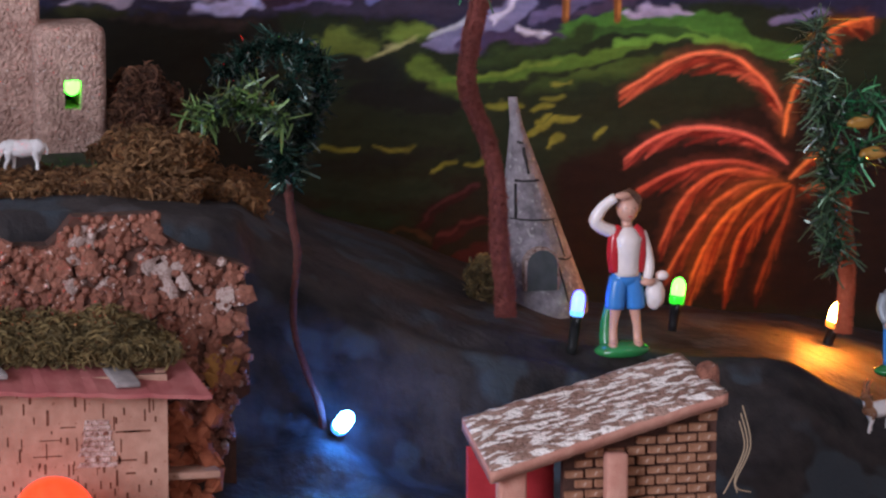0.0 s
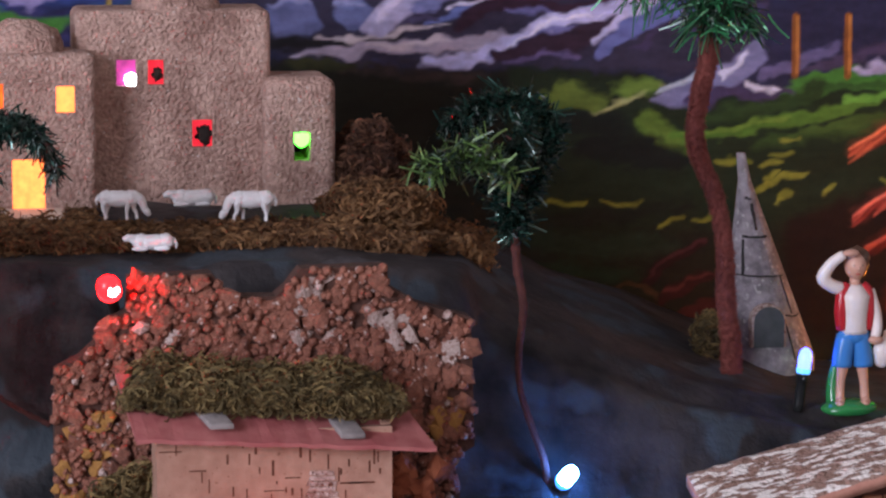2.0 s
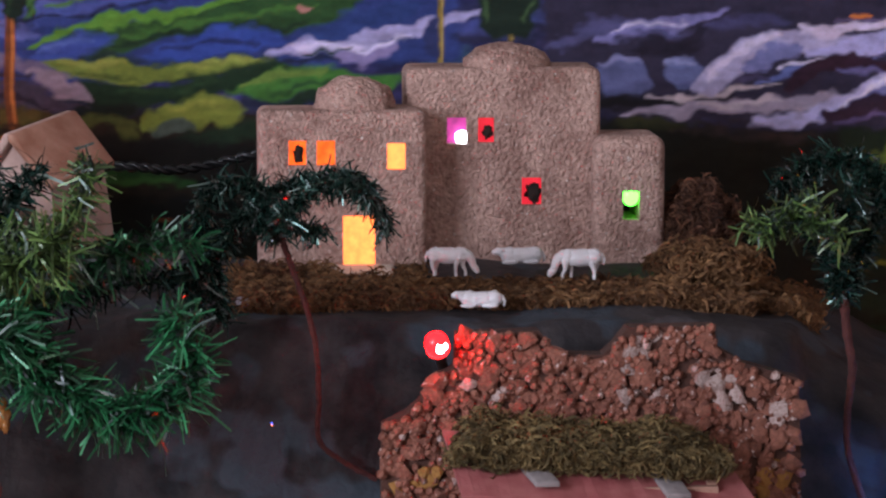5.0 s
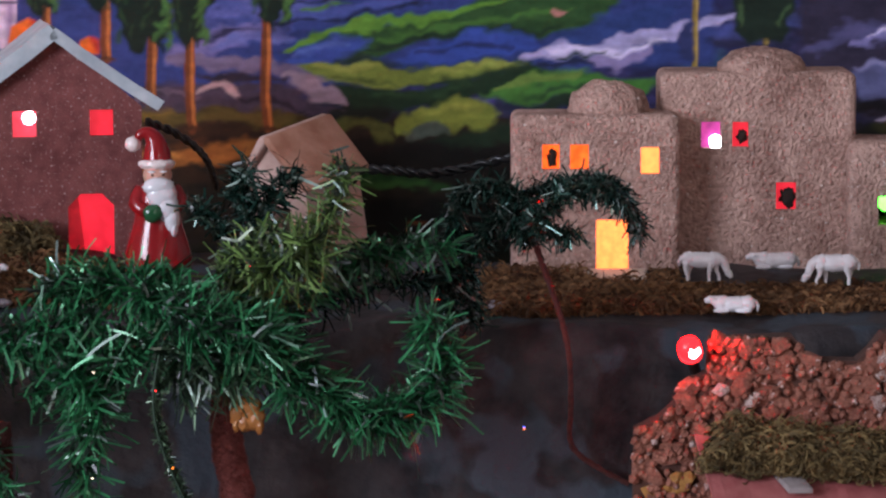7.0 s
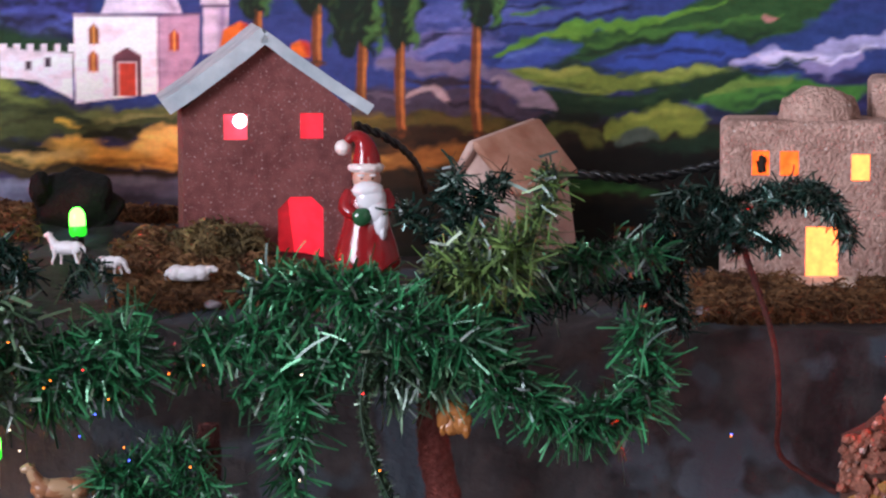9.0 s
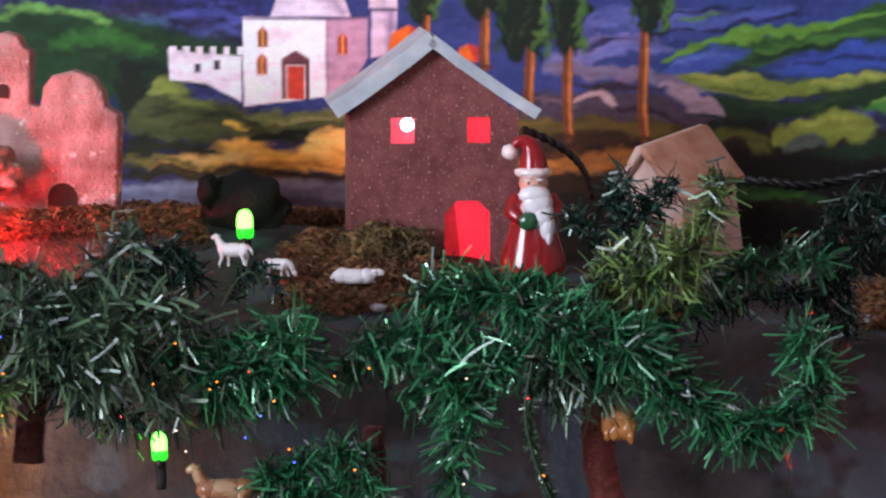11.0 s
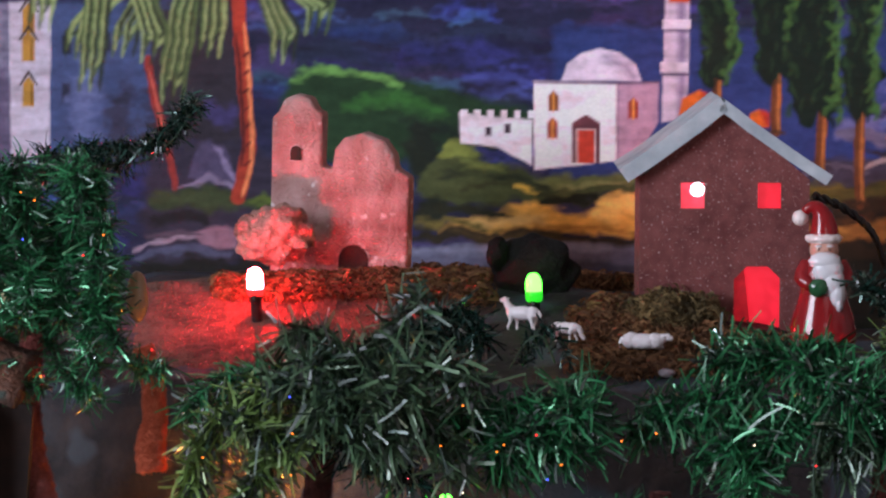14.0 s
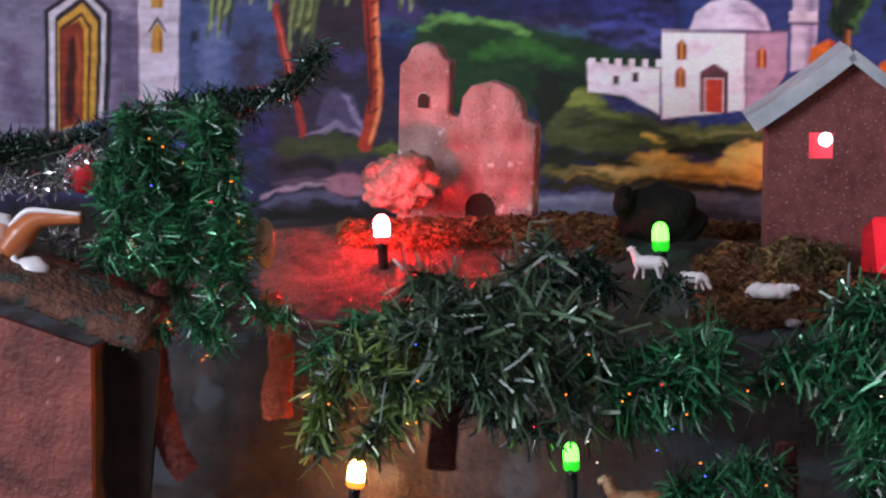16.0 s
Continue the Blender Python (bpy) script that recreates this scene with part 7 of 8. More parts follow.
def strip(x0, x1, y0, y1, h):
    def f(u, v, w):
        a, y = x0 + (x1 - x0) * u, y0 + (y1 - y0) * v
        if 7.9 < a < 11.9 and y > 2.085:
            y -= 0.06
        g = ground(a, y)
        k = 0.55 + 0.45 * noise.noise(Vector((a * 0.35, y * 40, 0))) + 0.3 * noise.noise(Vector((a * 1.3, y * 90, 4)))
        return g + Vector((0, 0, max(k, 0.05) * w * h / 100 - 0.001)), w
    return f


def mound(a, b, y, ra, rb, ry):
    def f(u, v, w):
        t, s = u * 2 * math.pi, math.acos(2 * v - 1)
        r = 0.55 + 0.45 * w ** 0.4
        d = Vector((math.sin(s) * math.cos(t), math.sin(s) * math.sin(t), math.cos(s)))
        r *= 1 + 0.35 * noise.noise(d * 2.3 + Vector((a, b, 0)))
        c = spot(a, b, y)
        return c + Vector((d.x * ra * r / 100, d.y * ry * r / 100, d.z * rb * r / 100)), w
    return f


L0, L1 = 2.10, 33.25
moss("brown dried moss along the edge of the ledge", strip(L0, L1, 2.0, 2.06, 0.9), 13000, MOSS, 0.46, 1)
moss("brown dried moss along the foot of the town", strip(L0, 13.64, 2.04, 2.115, 0.7), 1500, MOSS, 0.5, 12)
moss("heap of brown dried moss beside the tower", mound(29.9, -24.3, 2.17, 2.7, 3.0, 2.5), 5600, MOSSD, 0.45, 2)
moss("heap of brown dried moss on the ridge", mound(30.65, -26.38, 2.09, 3.4, 1.4, 3), 4200, MOSS, 0.48, 3)
moss("thin brown moss down the ridge", strip(31.65, 37.52, 2.04, 2.3, 1.2), 1600, MOSS, 0.5, 33)
moss("brown moss before the house", strip(-32.57, -18.96, 2.0, 2.10, 0.6), 5000, MOSS, 0.5, 4)
moss("dark moss at the foot of the brown house", mound(-26.24, -24.59, 2.10, 2.9, 1.4, 2), 1600, MOSSG, 0.5, 5)
moss("dark moss at the foot of the brown house", mound(-29.99, -24.61, 2.12, 2.0, 1.2, 2), 900, MOSS, 0.5, 55)
moss("brown moss before the ruin", strip(-54.5, -37.4, 2.105, 2.17, 0.35), 4000, MOSS, 0.62, 6)
moss("brown moss at the foot of the mural", strip(-41.90, -28.44, 2.19, 2.25, 0.7), 2600, MOSS, 0.55, 61)
moss("brown moss by the doorstep", strip(1.90, 8.96, 1.99, 2.10, 0.9), 1800, MOSS, 0.5, 62)
moss("dark moss by the cone tower", mound(51.22, -34.95, 2.1, 1.0, 1.6, 1.0), 900, MOSSG, 0.5, 7)


def roof_moss(u, v, w):
    a = 15.20 * (1 - u) + 31.68 * u
    lo, hi = -38.04 - 0.9 * u + 0.5 * noise.noise(Vector((u * 9, 1, 0))), -35.01 - 1.6 * u + 0.9 * noise.noise(Vector((u * 6, 5, 0))) - 1.4 * max(0, abs(2 * u - 1) - 0.75) * 4
    b = lo + (hi - lo) * v
    return spot(a, b, 1.80 + 0.045 * v) + Vector((0.006 * (w - 0.5), -0.016 * w * math.sin(math.pi * v), 0.006 * (w - 0.5))), w


moss("olive green dried moss heaped on the red roof", roof_moss, 8000, MOSSG, 0.42, 9)
moss("olive green moss down the side of the ruin", lambda u, v, w: (spot(13.22 + 3.4 * u, -43 - 5 * v + 1.5 * u, 1.845 - 0.02 * w), w), 1500, MOSSG, 0.45, 10)


def earth_patch():
    """A thin scatter of reddish earth on the paper before the ruin, added lighter to brighten the red bulb's pool."""
    n, m = 90, 40
    a0, a1 = -60.84, -37.01
    verts, faces = [], []
    for j in range(m + 1):
        for i in range(n + 1):
            u, v = i / n, j / m
            e = min(u, 1 - u, v, 1 - v)
            w = 0.05 * noise.noise(Vector((u * 9, v * 6, 2))) * max(0, 1 - e * 4)
            p = ground(a0 + (a1 - a0) * (u + w), 1.985 + 0.22 * (v + w))
            q = noise.noise(p * 9) * 0.004 + noise.noise(p * 25) * 0.002 + abs(noise.noise(p * 14 + Vector((9, 3, 1)))) * 0.0028
            lift = 0.0045 * min(1, e * 8) - 0.0035 + 0.0012 * noise.noise(p * 160)
            verts.append(p + Vector((0, -0.6 * q, q + lift)))
    faces = [(j * (n + 1) + i, j * (n + 1) + i + 1, (j + 1) * (n + 1) + i + 1, (j + 1) * (n + 1) + i) for j in range(m) for i in range(n)]
    me = bpy.data.meshes.new("earth")
    me.from_pydata(verts, [], faces)
    me.materials.append(surface("reddish_earth", (0.055, 0.032, 0.022), (0.17, 0.09, 0.062), 90, 0.9, 0.9, 350, relief=0.003))
    me.shade_smooth()
    return tagged(new("earth", me), "thin reddish earth before the ruin, lightened for the red pool of light", "earth", kind="stuff")


earth_patch()


# ---- the terracotta house with the bark eave, and the pale figurine on it ----
def terracotta_house():
    Y = 1.78
    A0, B0 = -74.18, -40.84
    ob = thing("terracotta_house", "terracotta painted house front with dark opening and bark eave", "model house", Matrix.Translation(spot(A0, B0, Y)), Y)

    def L(a, b):
        return a - A0, b - B0
    TERRA = surface("terracotta_paint", (0.07, 0.015, 0.012), (0.25, 0.062, 0.046), 45, 0.6, 0.8, 240, (0.30, 0.12, 0.10), 160, 0.68, big=18, spec=0.35, relief=0.002)
    p, q = L(-81.64, -28.07), L(-70.95, -31.19)
    bm = bmesh.new()
    prism(bm, [(p[0], -6), (q[0], -6), (q[0], q[1]), (p[0], p[1])], 0, 0.7)
    part("front_wall", bm, TERRA, ob, smooth=False)
    # panel and side wall are coloured near-black as shade in the opening
    r = L(-67.71, -31.89)
    bm = bmesh.new()
    prism(bm, [(q[0], -6), (q[0] + 2.0, -6), (r[0], r[1]), (q[0], q[1])], 4.0, 4.5)
    part("dark_inside", bm, DARKHOLE, ob, "near-black panel standing in for the shade inside", smooth=False)
    bm = bmesh.new()
    box(bm, q[0] - 0.6, q[0], 0.7, 4.0, -6, q[1])
    part("reveal", bm, DARKHOLE, ob, "side wall coloured near-black for shade", smooth=False)
    # bark eave
    bm = bmesh.new()
    n, m = 26, 8
    e0, e1 = L(-81.61, -26.26), L(-67.26, -31.23)
    rows = []
    for i in range(n + 1):
        s = i / n
        x = e0[0] * (1 - s) + e1[0] * s
        z = e0[1] * (1 - s) + e1[1] * s
        ring = []
        for y, h in ((-1.0, -0.1), (-1.2, 0.9), (0.5, 1.7), (3.0, 2.5), (4.6, 2.7), (4.6, 1.2), (1.0, 0.2)):
            w = 0.22 * noise.noise(Vector((x * 0.9, y, h * 2)))
            ring.append(bm.verts.new((x, y + w, z + h + w)))
        rows.append(ring)
    for a, b in zip(rows, rows[1:]):
        for k in range(7):
            bm.faces.new((a[k], a[(k + 1) % 7], b[(k + 1) % 7], b[k]))
    bm.faces.new(rows[0]), bm.faces.new(rows[-1][::-1])
    bmesh.ops.recalc_face_normals(bm, faces=bm.faces[:])
    part("eave", bm, surface("brown_bark", (0.035, 0.017, 0.011), (0.14, 0.055, 0.03), 110, 0.8, 1.0, 250, (0.03, 0.04, 0.03), 60, 0.55, relief=0.004), ob, "rough brown bark eave")
    return ob


terracotta_house()


def pale_figurine():
    Y = 1.80
    A0, B0 = -77.05, -27.20
    bm = bmesh.new()
    lathe(bm, [(1.6, -0.3), (1.5, 0.6), (1.1, 2.0), (0.8, 3.0), (0.4, 3.4)], (-0.6, 0, 0), 18, 0)
    ball(bm, (0.15, -0.3, 3.1), (0.75, 0.7, 0.9), 3, 0.05, 1, 1)
    ball(bm, (0.1, 0.1, 3.9), (0.85, 0.8, 0.5), 3, 0.2, 2, 0)
    tube(bm, [(0.6, 0.0, 2.0), (1.6, 0.0, 3.2), (2.8, 0, 4.1), (4.2, 0, 4.2), (5.6, 0, 4.3)], [0.9, 0.95, 0.6, 0.45, 0.4], 12, 2, rings=5)
    tube(bm, [(0.9, -0.4, 3.6), (2.0, -0.3, 4.6), (3.6, -0.3, 4.65), (5.6, -0.3, 4.5)], [0.16, 0.2, 0.16, 0.12], 8, 0, rings=5)
    ball(bm, (2.3, -0.3, 1.0), (1.1, 0.8, 0.8), 3, 0.2, 1.5, 0)
    ball(bm, (1.7, -1.0, 1.1), (0.22, 0.12, 0.28), 2, 0, 1, 3)
    tube(bm, [(1.1, -0.3, 2.4), (1.2, -0.5, 1.6), (1.8, -0.5, 0.9)], [0.22, 0.25, 0.3], 8, 0, rings=3)
    return solo("pale_figurine", bm, [BEARD, SKIN, paint("rust_glaze", (0.42, 0.12, 0.04)), BLACK], "pale glazed figurine with a rust-brown sleeve", "figurine", Matrix.Translation(spot(A0, B0, Y)), Y)


pale_figurine()


# ---- cables ----
def cable(label, pts, y, r=0.22):
    bm = bmesh.new()
    o = spot(*pts[0], y)
    for s in (0, 1):
        q = []
        path, _ = smooth_path([Vector((a, 0, b)) for a, b in pts], [1] * len(pts), 10)
        for k, p in enumerate(path):
            w = k * 0.9 + s * math.pi
            v = spot(p.x, p.z, y) - o
            q.append(v * (200 / y) + Vector((0, math.cos(w), math.sin(w))) * 0.16)
        tube(bm, q, r * 0.72, 7)
    return solo("cable", bm, BLACK, label, "cable", Matrix.Translation(o), y)


cable("black twisted lamp cable against the mural", [(-5.46, -20.06), (-3.45, -20.13), (-1.44, -20.34), (0.91, -20.01), (3.59, -19.42), (5.60, -19.26)], 2.3)
cable("black lamp cable behind the brown house", [(-17.97, -17.16), (-16.48, -17.73), (-14.99, -18.75), (-14.23, -19.76), (-13.84, -21.04)], 2.25, 0.2)
bm = bmesh.new()
ball(bm, (0, 0, 0), 2.55, 4, 0.0)
solo("orange_globe_lamp", bm, lit("orange_globe", (1.0, 0.05, 0.014), 1.8, 0.1), "glowing orange globe lamp before the cork hut", "lamp", Matrix.Translation(spot(24.38, -48.39, 1.76)), 1.76)


# ---- tinsel: strips of shiny film twisted into wire ----
def film_strip(name, c1, c2, rough=0.24, metal=0.45):
    m = surface(name, c1, c2, 60, rough, 0, island=0.8, metal=metal, spec=0.8)
    return m


T_GREEN = film_strip("green_tinsel", (0.012, 0.10, 0.036), (0.04, 0.22, 0.085), 0.28, 0.35)
T_DARK = film_strip("dark_green_tinsel", (0.008, 0.03, 0.022), (0.02, 0.06, 0.045), 0.22, 0.5)
T_OLIVE = film_strip("olive_tinsel", (0.05, 0.10, 0.025), (0.13, 0.21, 0.055), 0.35, 0.1)
T_GREY = film_strip("grey_green_tinsel", (0.016, 0.042, 0.020), (0.075, 0.135, 0.068), 0.3, 0.25)
T_SILVER = film_strip("silver_tinsel", (0.5, 0.5, 0.55), (0.75, 0.75, 0.8), 0.15, 0.9)
# pale strips whose colour stands in for specular glints
T_GLINT = film_strip("painted_glint_tinsel", (0.28, 0.42, 0.36), (0.5, 0.62, 0.58), 0.2, 0.6)
# near-black strips that put the shade inside a garland into colour
T_SHADE = film_strip("inner_shade_tinsel", (0.004, 0.014, 0.008), (0.012, 0.03, 0.018), 0.4, 0.1)
WIRE = surface("green_wire", (0.01, 0.03, 0.015), (0.02, 0.05, 0.025), 300, 0.6)


def garland(pts, mt, parent, per=42, length=1.25, width=0.075, seed=0, label="", droop=0.0, comb=0.4):
    """One twisted garland along plan places (a, b, y): a wire, near-black strips close about it for the shade inside,
    and long strips combed towards its tip, a few of them pale as glints.
    """
    rng = random.Random(seed * 77 + 5)
    inv = parent.matrix_world.inverted()
    turn = inv.to_3x3()
    P, _ = smooth_path([spot(*p) for p in pts], [1] * len(pts), 8)
    u = pts[0][2] / 200
    bm = bmesh.new()
    tube(bm, [inv @ p / u for p in P], 0.07, 5)
    part("wire", bm, WIRE, parent)
    cum = [0.0]
    for a, b in zip(P, P[1:]):
        cum.append(cum[-1] + (b - a).length / u)
    total = cum[-1]
    verts, faces, mats = [], [], []
    for k in range(int(total * per * 2.1)):
        s = rng.uniform(0, total)
        # short inner strips are coloured as the shaded heart of the garland
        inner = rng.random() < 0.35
        if not inner and noise.noise(Vector((s * 0.9, seed * 3.7, 0))) < rng.uniform(-0.75, 0.15):
            continue
        i = max(0, min(len(P) - 2, int(np.searchsorted(cum, s)) - 1))
        f = (s - cum[i]) / max(cum[i + 1] - cum[i], 1e-6)
        p = P[i].lerp(P[i + 1], f) + Vector((rng.gauss(0, 1), rng.gauss(0, 1), rng.gauss(0, 1))) * 0.22 * length * u
        d = (P[i + 1] - P[i]).normalized()
        o = Matrix.Rotation(rng.uniform(0, 6.283), 3, d) @ d.orthogonal().normalized()
        o = (o + d * (comb + rng.uniform(-1.05, 1.0)) + Vector((rng.gauss(0, 0.3), rng.gauss(0, 0.3), rng.gauss(0, 0.3))) + Vector((0, 0, -droop))).normalized()
        L = length * u * (rng.uniform(0.35, 0.75) if inner else rng.uniform(0.65, 1.45))
        side = o.cross(Vector((rng.uniform(-1, 1), rng.uniform(-1, 1), rng.uniform(-1, 1)))).normalized() * width * 1.6 * u * rng.uniform(0.6, 1.35)
        bend = Vector((rng.uniform(-1, 1), rng.uniform(-1, 1), rng.uniform(-1, 0.5) - droop)) * L * 0.34
        base = len(verts)
        for t in (0.0, 0.33, 0.67, 1.0):
            c = inv @ (p + o * L * t + bend * t * t)
            e = turn @ (side * (1 - 0.3 * t) * 0.5)
            verts += [c - e, c + e]
        faces += [(base + q, base + q + 1, base + q + 3, base + q + 2) for q in (0, 2, 4)]
        # a few outer strips get the pale colour as highlights
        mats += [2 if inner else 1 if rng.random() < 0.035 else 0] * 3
    me = bpy.data.meshes.new("tinsel")
    me.from_pydata(verts, [], faces)
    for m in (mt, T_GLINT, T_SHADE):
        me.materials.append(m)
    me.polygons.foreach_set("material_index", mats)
    ob = new("tinsel", me)
    ob.parent = parent
    return tagged(ob, label, kind="stuff")


def tree(label, foot, y, name="tinsel_tree"):
    ob = thing(name, label, "tree", Matrix.Translation(spot(*foot, y)), y)
    bpy.context.view_layer.update()
    return ob


def trunk(ob, pts, radii, mt, y, label="", bump=0.12):
    inv = ob.matrix_world.inverted()
    bm = bmesh.new()
    tube(bm, [inv @ spot(a, b, y) / (y / 200) for a, b in pts], radii, 12, bump=bump, rings=9)
    stem = part("trunk", bm, mt, ob, label)
    if max(radii) > 0.3:
        me = stem.data
        rng = random.Random(len(pts) * 31 + int(radii[0] * 100))
        verts, faces = [], []
        for f in me.polygons:
            if len(f.vertices) != 4:
                continue
            for _ in range(int(5 + 30 * max(radii))):
                q = [me.vertices[v].co for v in f.vertices[:4]]
                a = rng.random()
                c = q[0].lerp(q[1], a).lerp(q[3].lerp(q[2], a), rng.random())
                d = (f.normal + Vector((rng.gauss(0, 0.6), rng.gauss(0, 0.6), rng.gauss(0, 0.6)))).normalized() * 0.24 * UNIT[ob.name] * rng.uniform(0.5, 1.3)
                w = d.orthogonal().normalized() * 0.025 * UNIT[ob.name]
                verts += [c - w, c + w, c + d]
                faces.append((len(verts) - 3, len(verts) - 2, len(verts) - 1))
        pile = bpy.data.meshes.new("fuzz")
        pile.from_pydata(verts, [], faces)
        pile.materials.append(mt)
        fur = new("fuzz", pile)
        fur.parent = stem
        tagged(fur, "short fuzzy chenille pile", kind="stuff")
    return stem


# small dark tree on the slope beside the ruin
t1 = tree("small tinsel tree with thin brown stem on the slope", (40.98, -44.13), 1.91)
trunk(t1, [(41.05, -44.24), (40.78, -42.28), (39.88, -39.77), (39.26, -37.63), (39.20, -35.18), (39.46, -32.75), (39.06, -30.30), (38.83, -27.87)], [0.24, 0.24, 0.22, 0.2, 0.21, 0.24, 0.28, 0.24], TRUNK, 1.91, bump=0.2)
garland([(38.85, -28.57, 1.92), (39.52, -26.17, 1.92), (40.78, -23.77, 1.92), (41.10, -21.37, 1.92), (39.28, -20.05, 1.92), (36.87, -20.30, 1.92), (34.63, -21.47, 1.92)], T_DARK, t1, 62, 0.95, seed=1)
garland([(38.95, -28.40, 1.91), (38.31, -26.15, 1.91), (38.80, -23.41, 1.91), (39.65, -21.70, 1.91)], T_DARK, t1, 60, 1.0, seed=2)
garland([(39.01, -27.19, 1.925), (37.26, -25.10, 1.925), (36.20, -23.03, 1.925), (36.87, -21.33, 1.925)], T_DARK, t1, 44, 0.9, seed=3)
garland([(38.64, -24.78, 1.89), (37.24, -23.73, 1.89), (35.17, -23.70, 1.89), (33.10, -23.85, 1.89)], T_OLIVE, t1, 40, 1.15, 0.10, seed=4, label="olive green strips")
garland([(37.58, -23.05, 1.885), (35.85, -22.68, 1.885), (33.80, -24.71, 1.885)], T_OLIVE, t1, 30, 1.0, 0.10, seed=5, label="olive green strips")
# tall palm with the thick stem
t2 = tree("tall palm with thick rope-like brown stem and green tinsel", (52.48, -36.60), 2.02)
trunk(t2, [(52.56, -37.14), (52.48, -35.00), (52.14, -32.52), (52.06, -29.70), (51.55, -26.70), (50.48, -24.05), (50.04, -22.31), (50.33, -19.89), (50.89, -17.49), (50.72, -15.64)], [0.55, 0.5, 0.48, 0.45, 0.43, 0.45, 0.46, 0.48, 0.5, 0.45], TRUNKR, 2.02, bump=0.22)
for k, q in enumerate(([(50.83, -15.99), (49.57, -13.58), (47.82, -13.23), (45.72, -12.88)], [(50.83, -15.64), (51.83, -13.26), (52.32, -11.21)], [(50.83, -15.64), (52.73, -14.29), (53.46, -15.66)],
                       [(50.72, -15.64), (49.89, -11.88), (48.46, -9.83)], [(50.83, -15.64), (50.95, -12.57), (51.24, -9.50)])):
    garland([(a, b, 2.02 - 0.01 * (k % 3)) for a, b in q], (T_GREEN, T_GREY)[k % 2], t2, 22, 1.7, 0.09, seed=10 + k, droop=0.35)
# palm before the painted orange one
t3 = tree("tinsel palm with rust stem before the painted palm", (74.83, -38.62), 1.99)
trunk(t3, [(74.73, -39.16), (74.87, -36.98), (74.94, -34.44), (74.70, -32.26), (74.46, -29.73)], [0.42, 0.42, 0.4, 0.36, 0.3], TRUNKO, 1.99)
for k, q in enumerate(([(74.18, -34.78), (73.55, -31.50), (73.69, -28.62), (73.24, -25.03), (72.63, -22.16), (72.76, -19.33)], [(74.09, -29.71), (75.18, -27.95), (77.05, -26.93)], [(73.63, -25.75), (75.49, -24.37), (77.38, -24.78)])):
    garland([(a, b, 1.97) for a, b in q], T_GREEN if k else T_GREY, t3, 34, 1.35, 0.085, seed=20 + k, droop=0.2)
for k, (a, b) in enumerate(((75.70, -25.81), (76.50, -27.81))):
    bm = bmesh.new()
    inv = t3.matrix_world.inverted()
    c = inv @ spot(a, b, 1.965) / (1.97 / 200)
    ball(bm, c, (0.9, 0.3, 0.45), 2, 0.5, 1.5)
    part("ornament", bm, paint("ochre_leaf", (0.40, 0.20, 0.04)), t3, "small ochre leaf ornament")
# arched dark tree before the town
t4 = tree("thin dark tinsel tree bent over before the town", (10.19, -38.92), 1.92)
trunk(t4, [(10.69, -39.06), (9.18, -38.27), (7.27, -36.76), (7.20, -34.19), (7.06, -31.12), (6.42, -28.40), (5.45, -25.68), (5.03, -24.33)], [0.17, 0.15, 0.15, 0.15, 0.15, 0.17, 0.18, 0.18], TRUNK, 1.92, bump=0.25)
for k, q in enumerate(([(4.83, -24.48), (3.66, -22.45), (5.50, -21.28), (8.18, -20.71), (9.86, -21.12), (10.80, -22.81), (11.34, -24.00)],
                       [(4.83, -24.48), (4.50, -22.12), (2.82, -21.10), (0.81, -21.60), (0.13, -24.13), (1.13, -26.84), (1.46, -29.22)],
                       [(4.49, -24.14), (3.49, -23.13), (2.14, -23.46), (1.47, -24.81), (-0.22, -26.84), (0.11, -28.88)],
                       [(5.17, -23.13), (6.17, -23.81), (7.51, -23.99)],
                       [(5.00, -23.47), (6.51, -21.79), (8.85, -21.29), (10.36, -22.14)])):
    garland([(a, b, 1.92 - 0.008 * k) for a, b in q], T_DARK, t4, 78, 0.85, 0.075, seed=30 + k, droop=0.25)
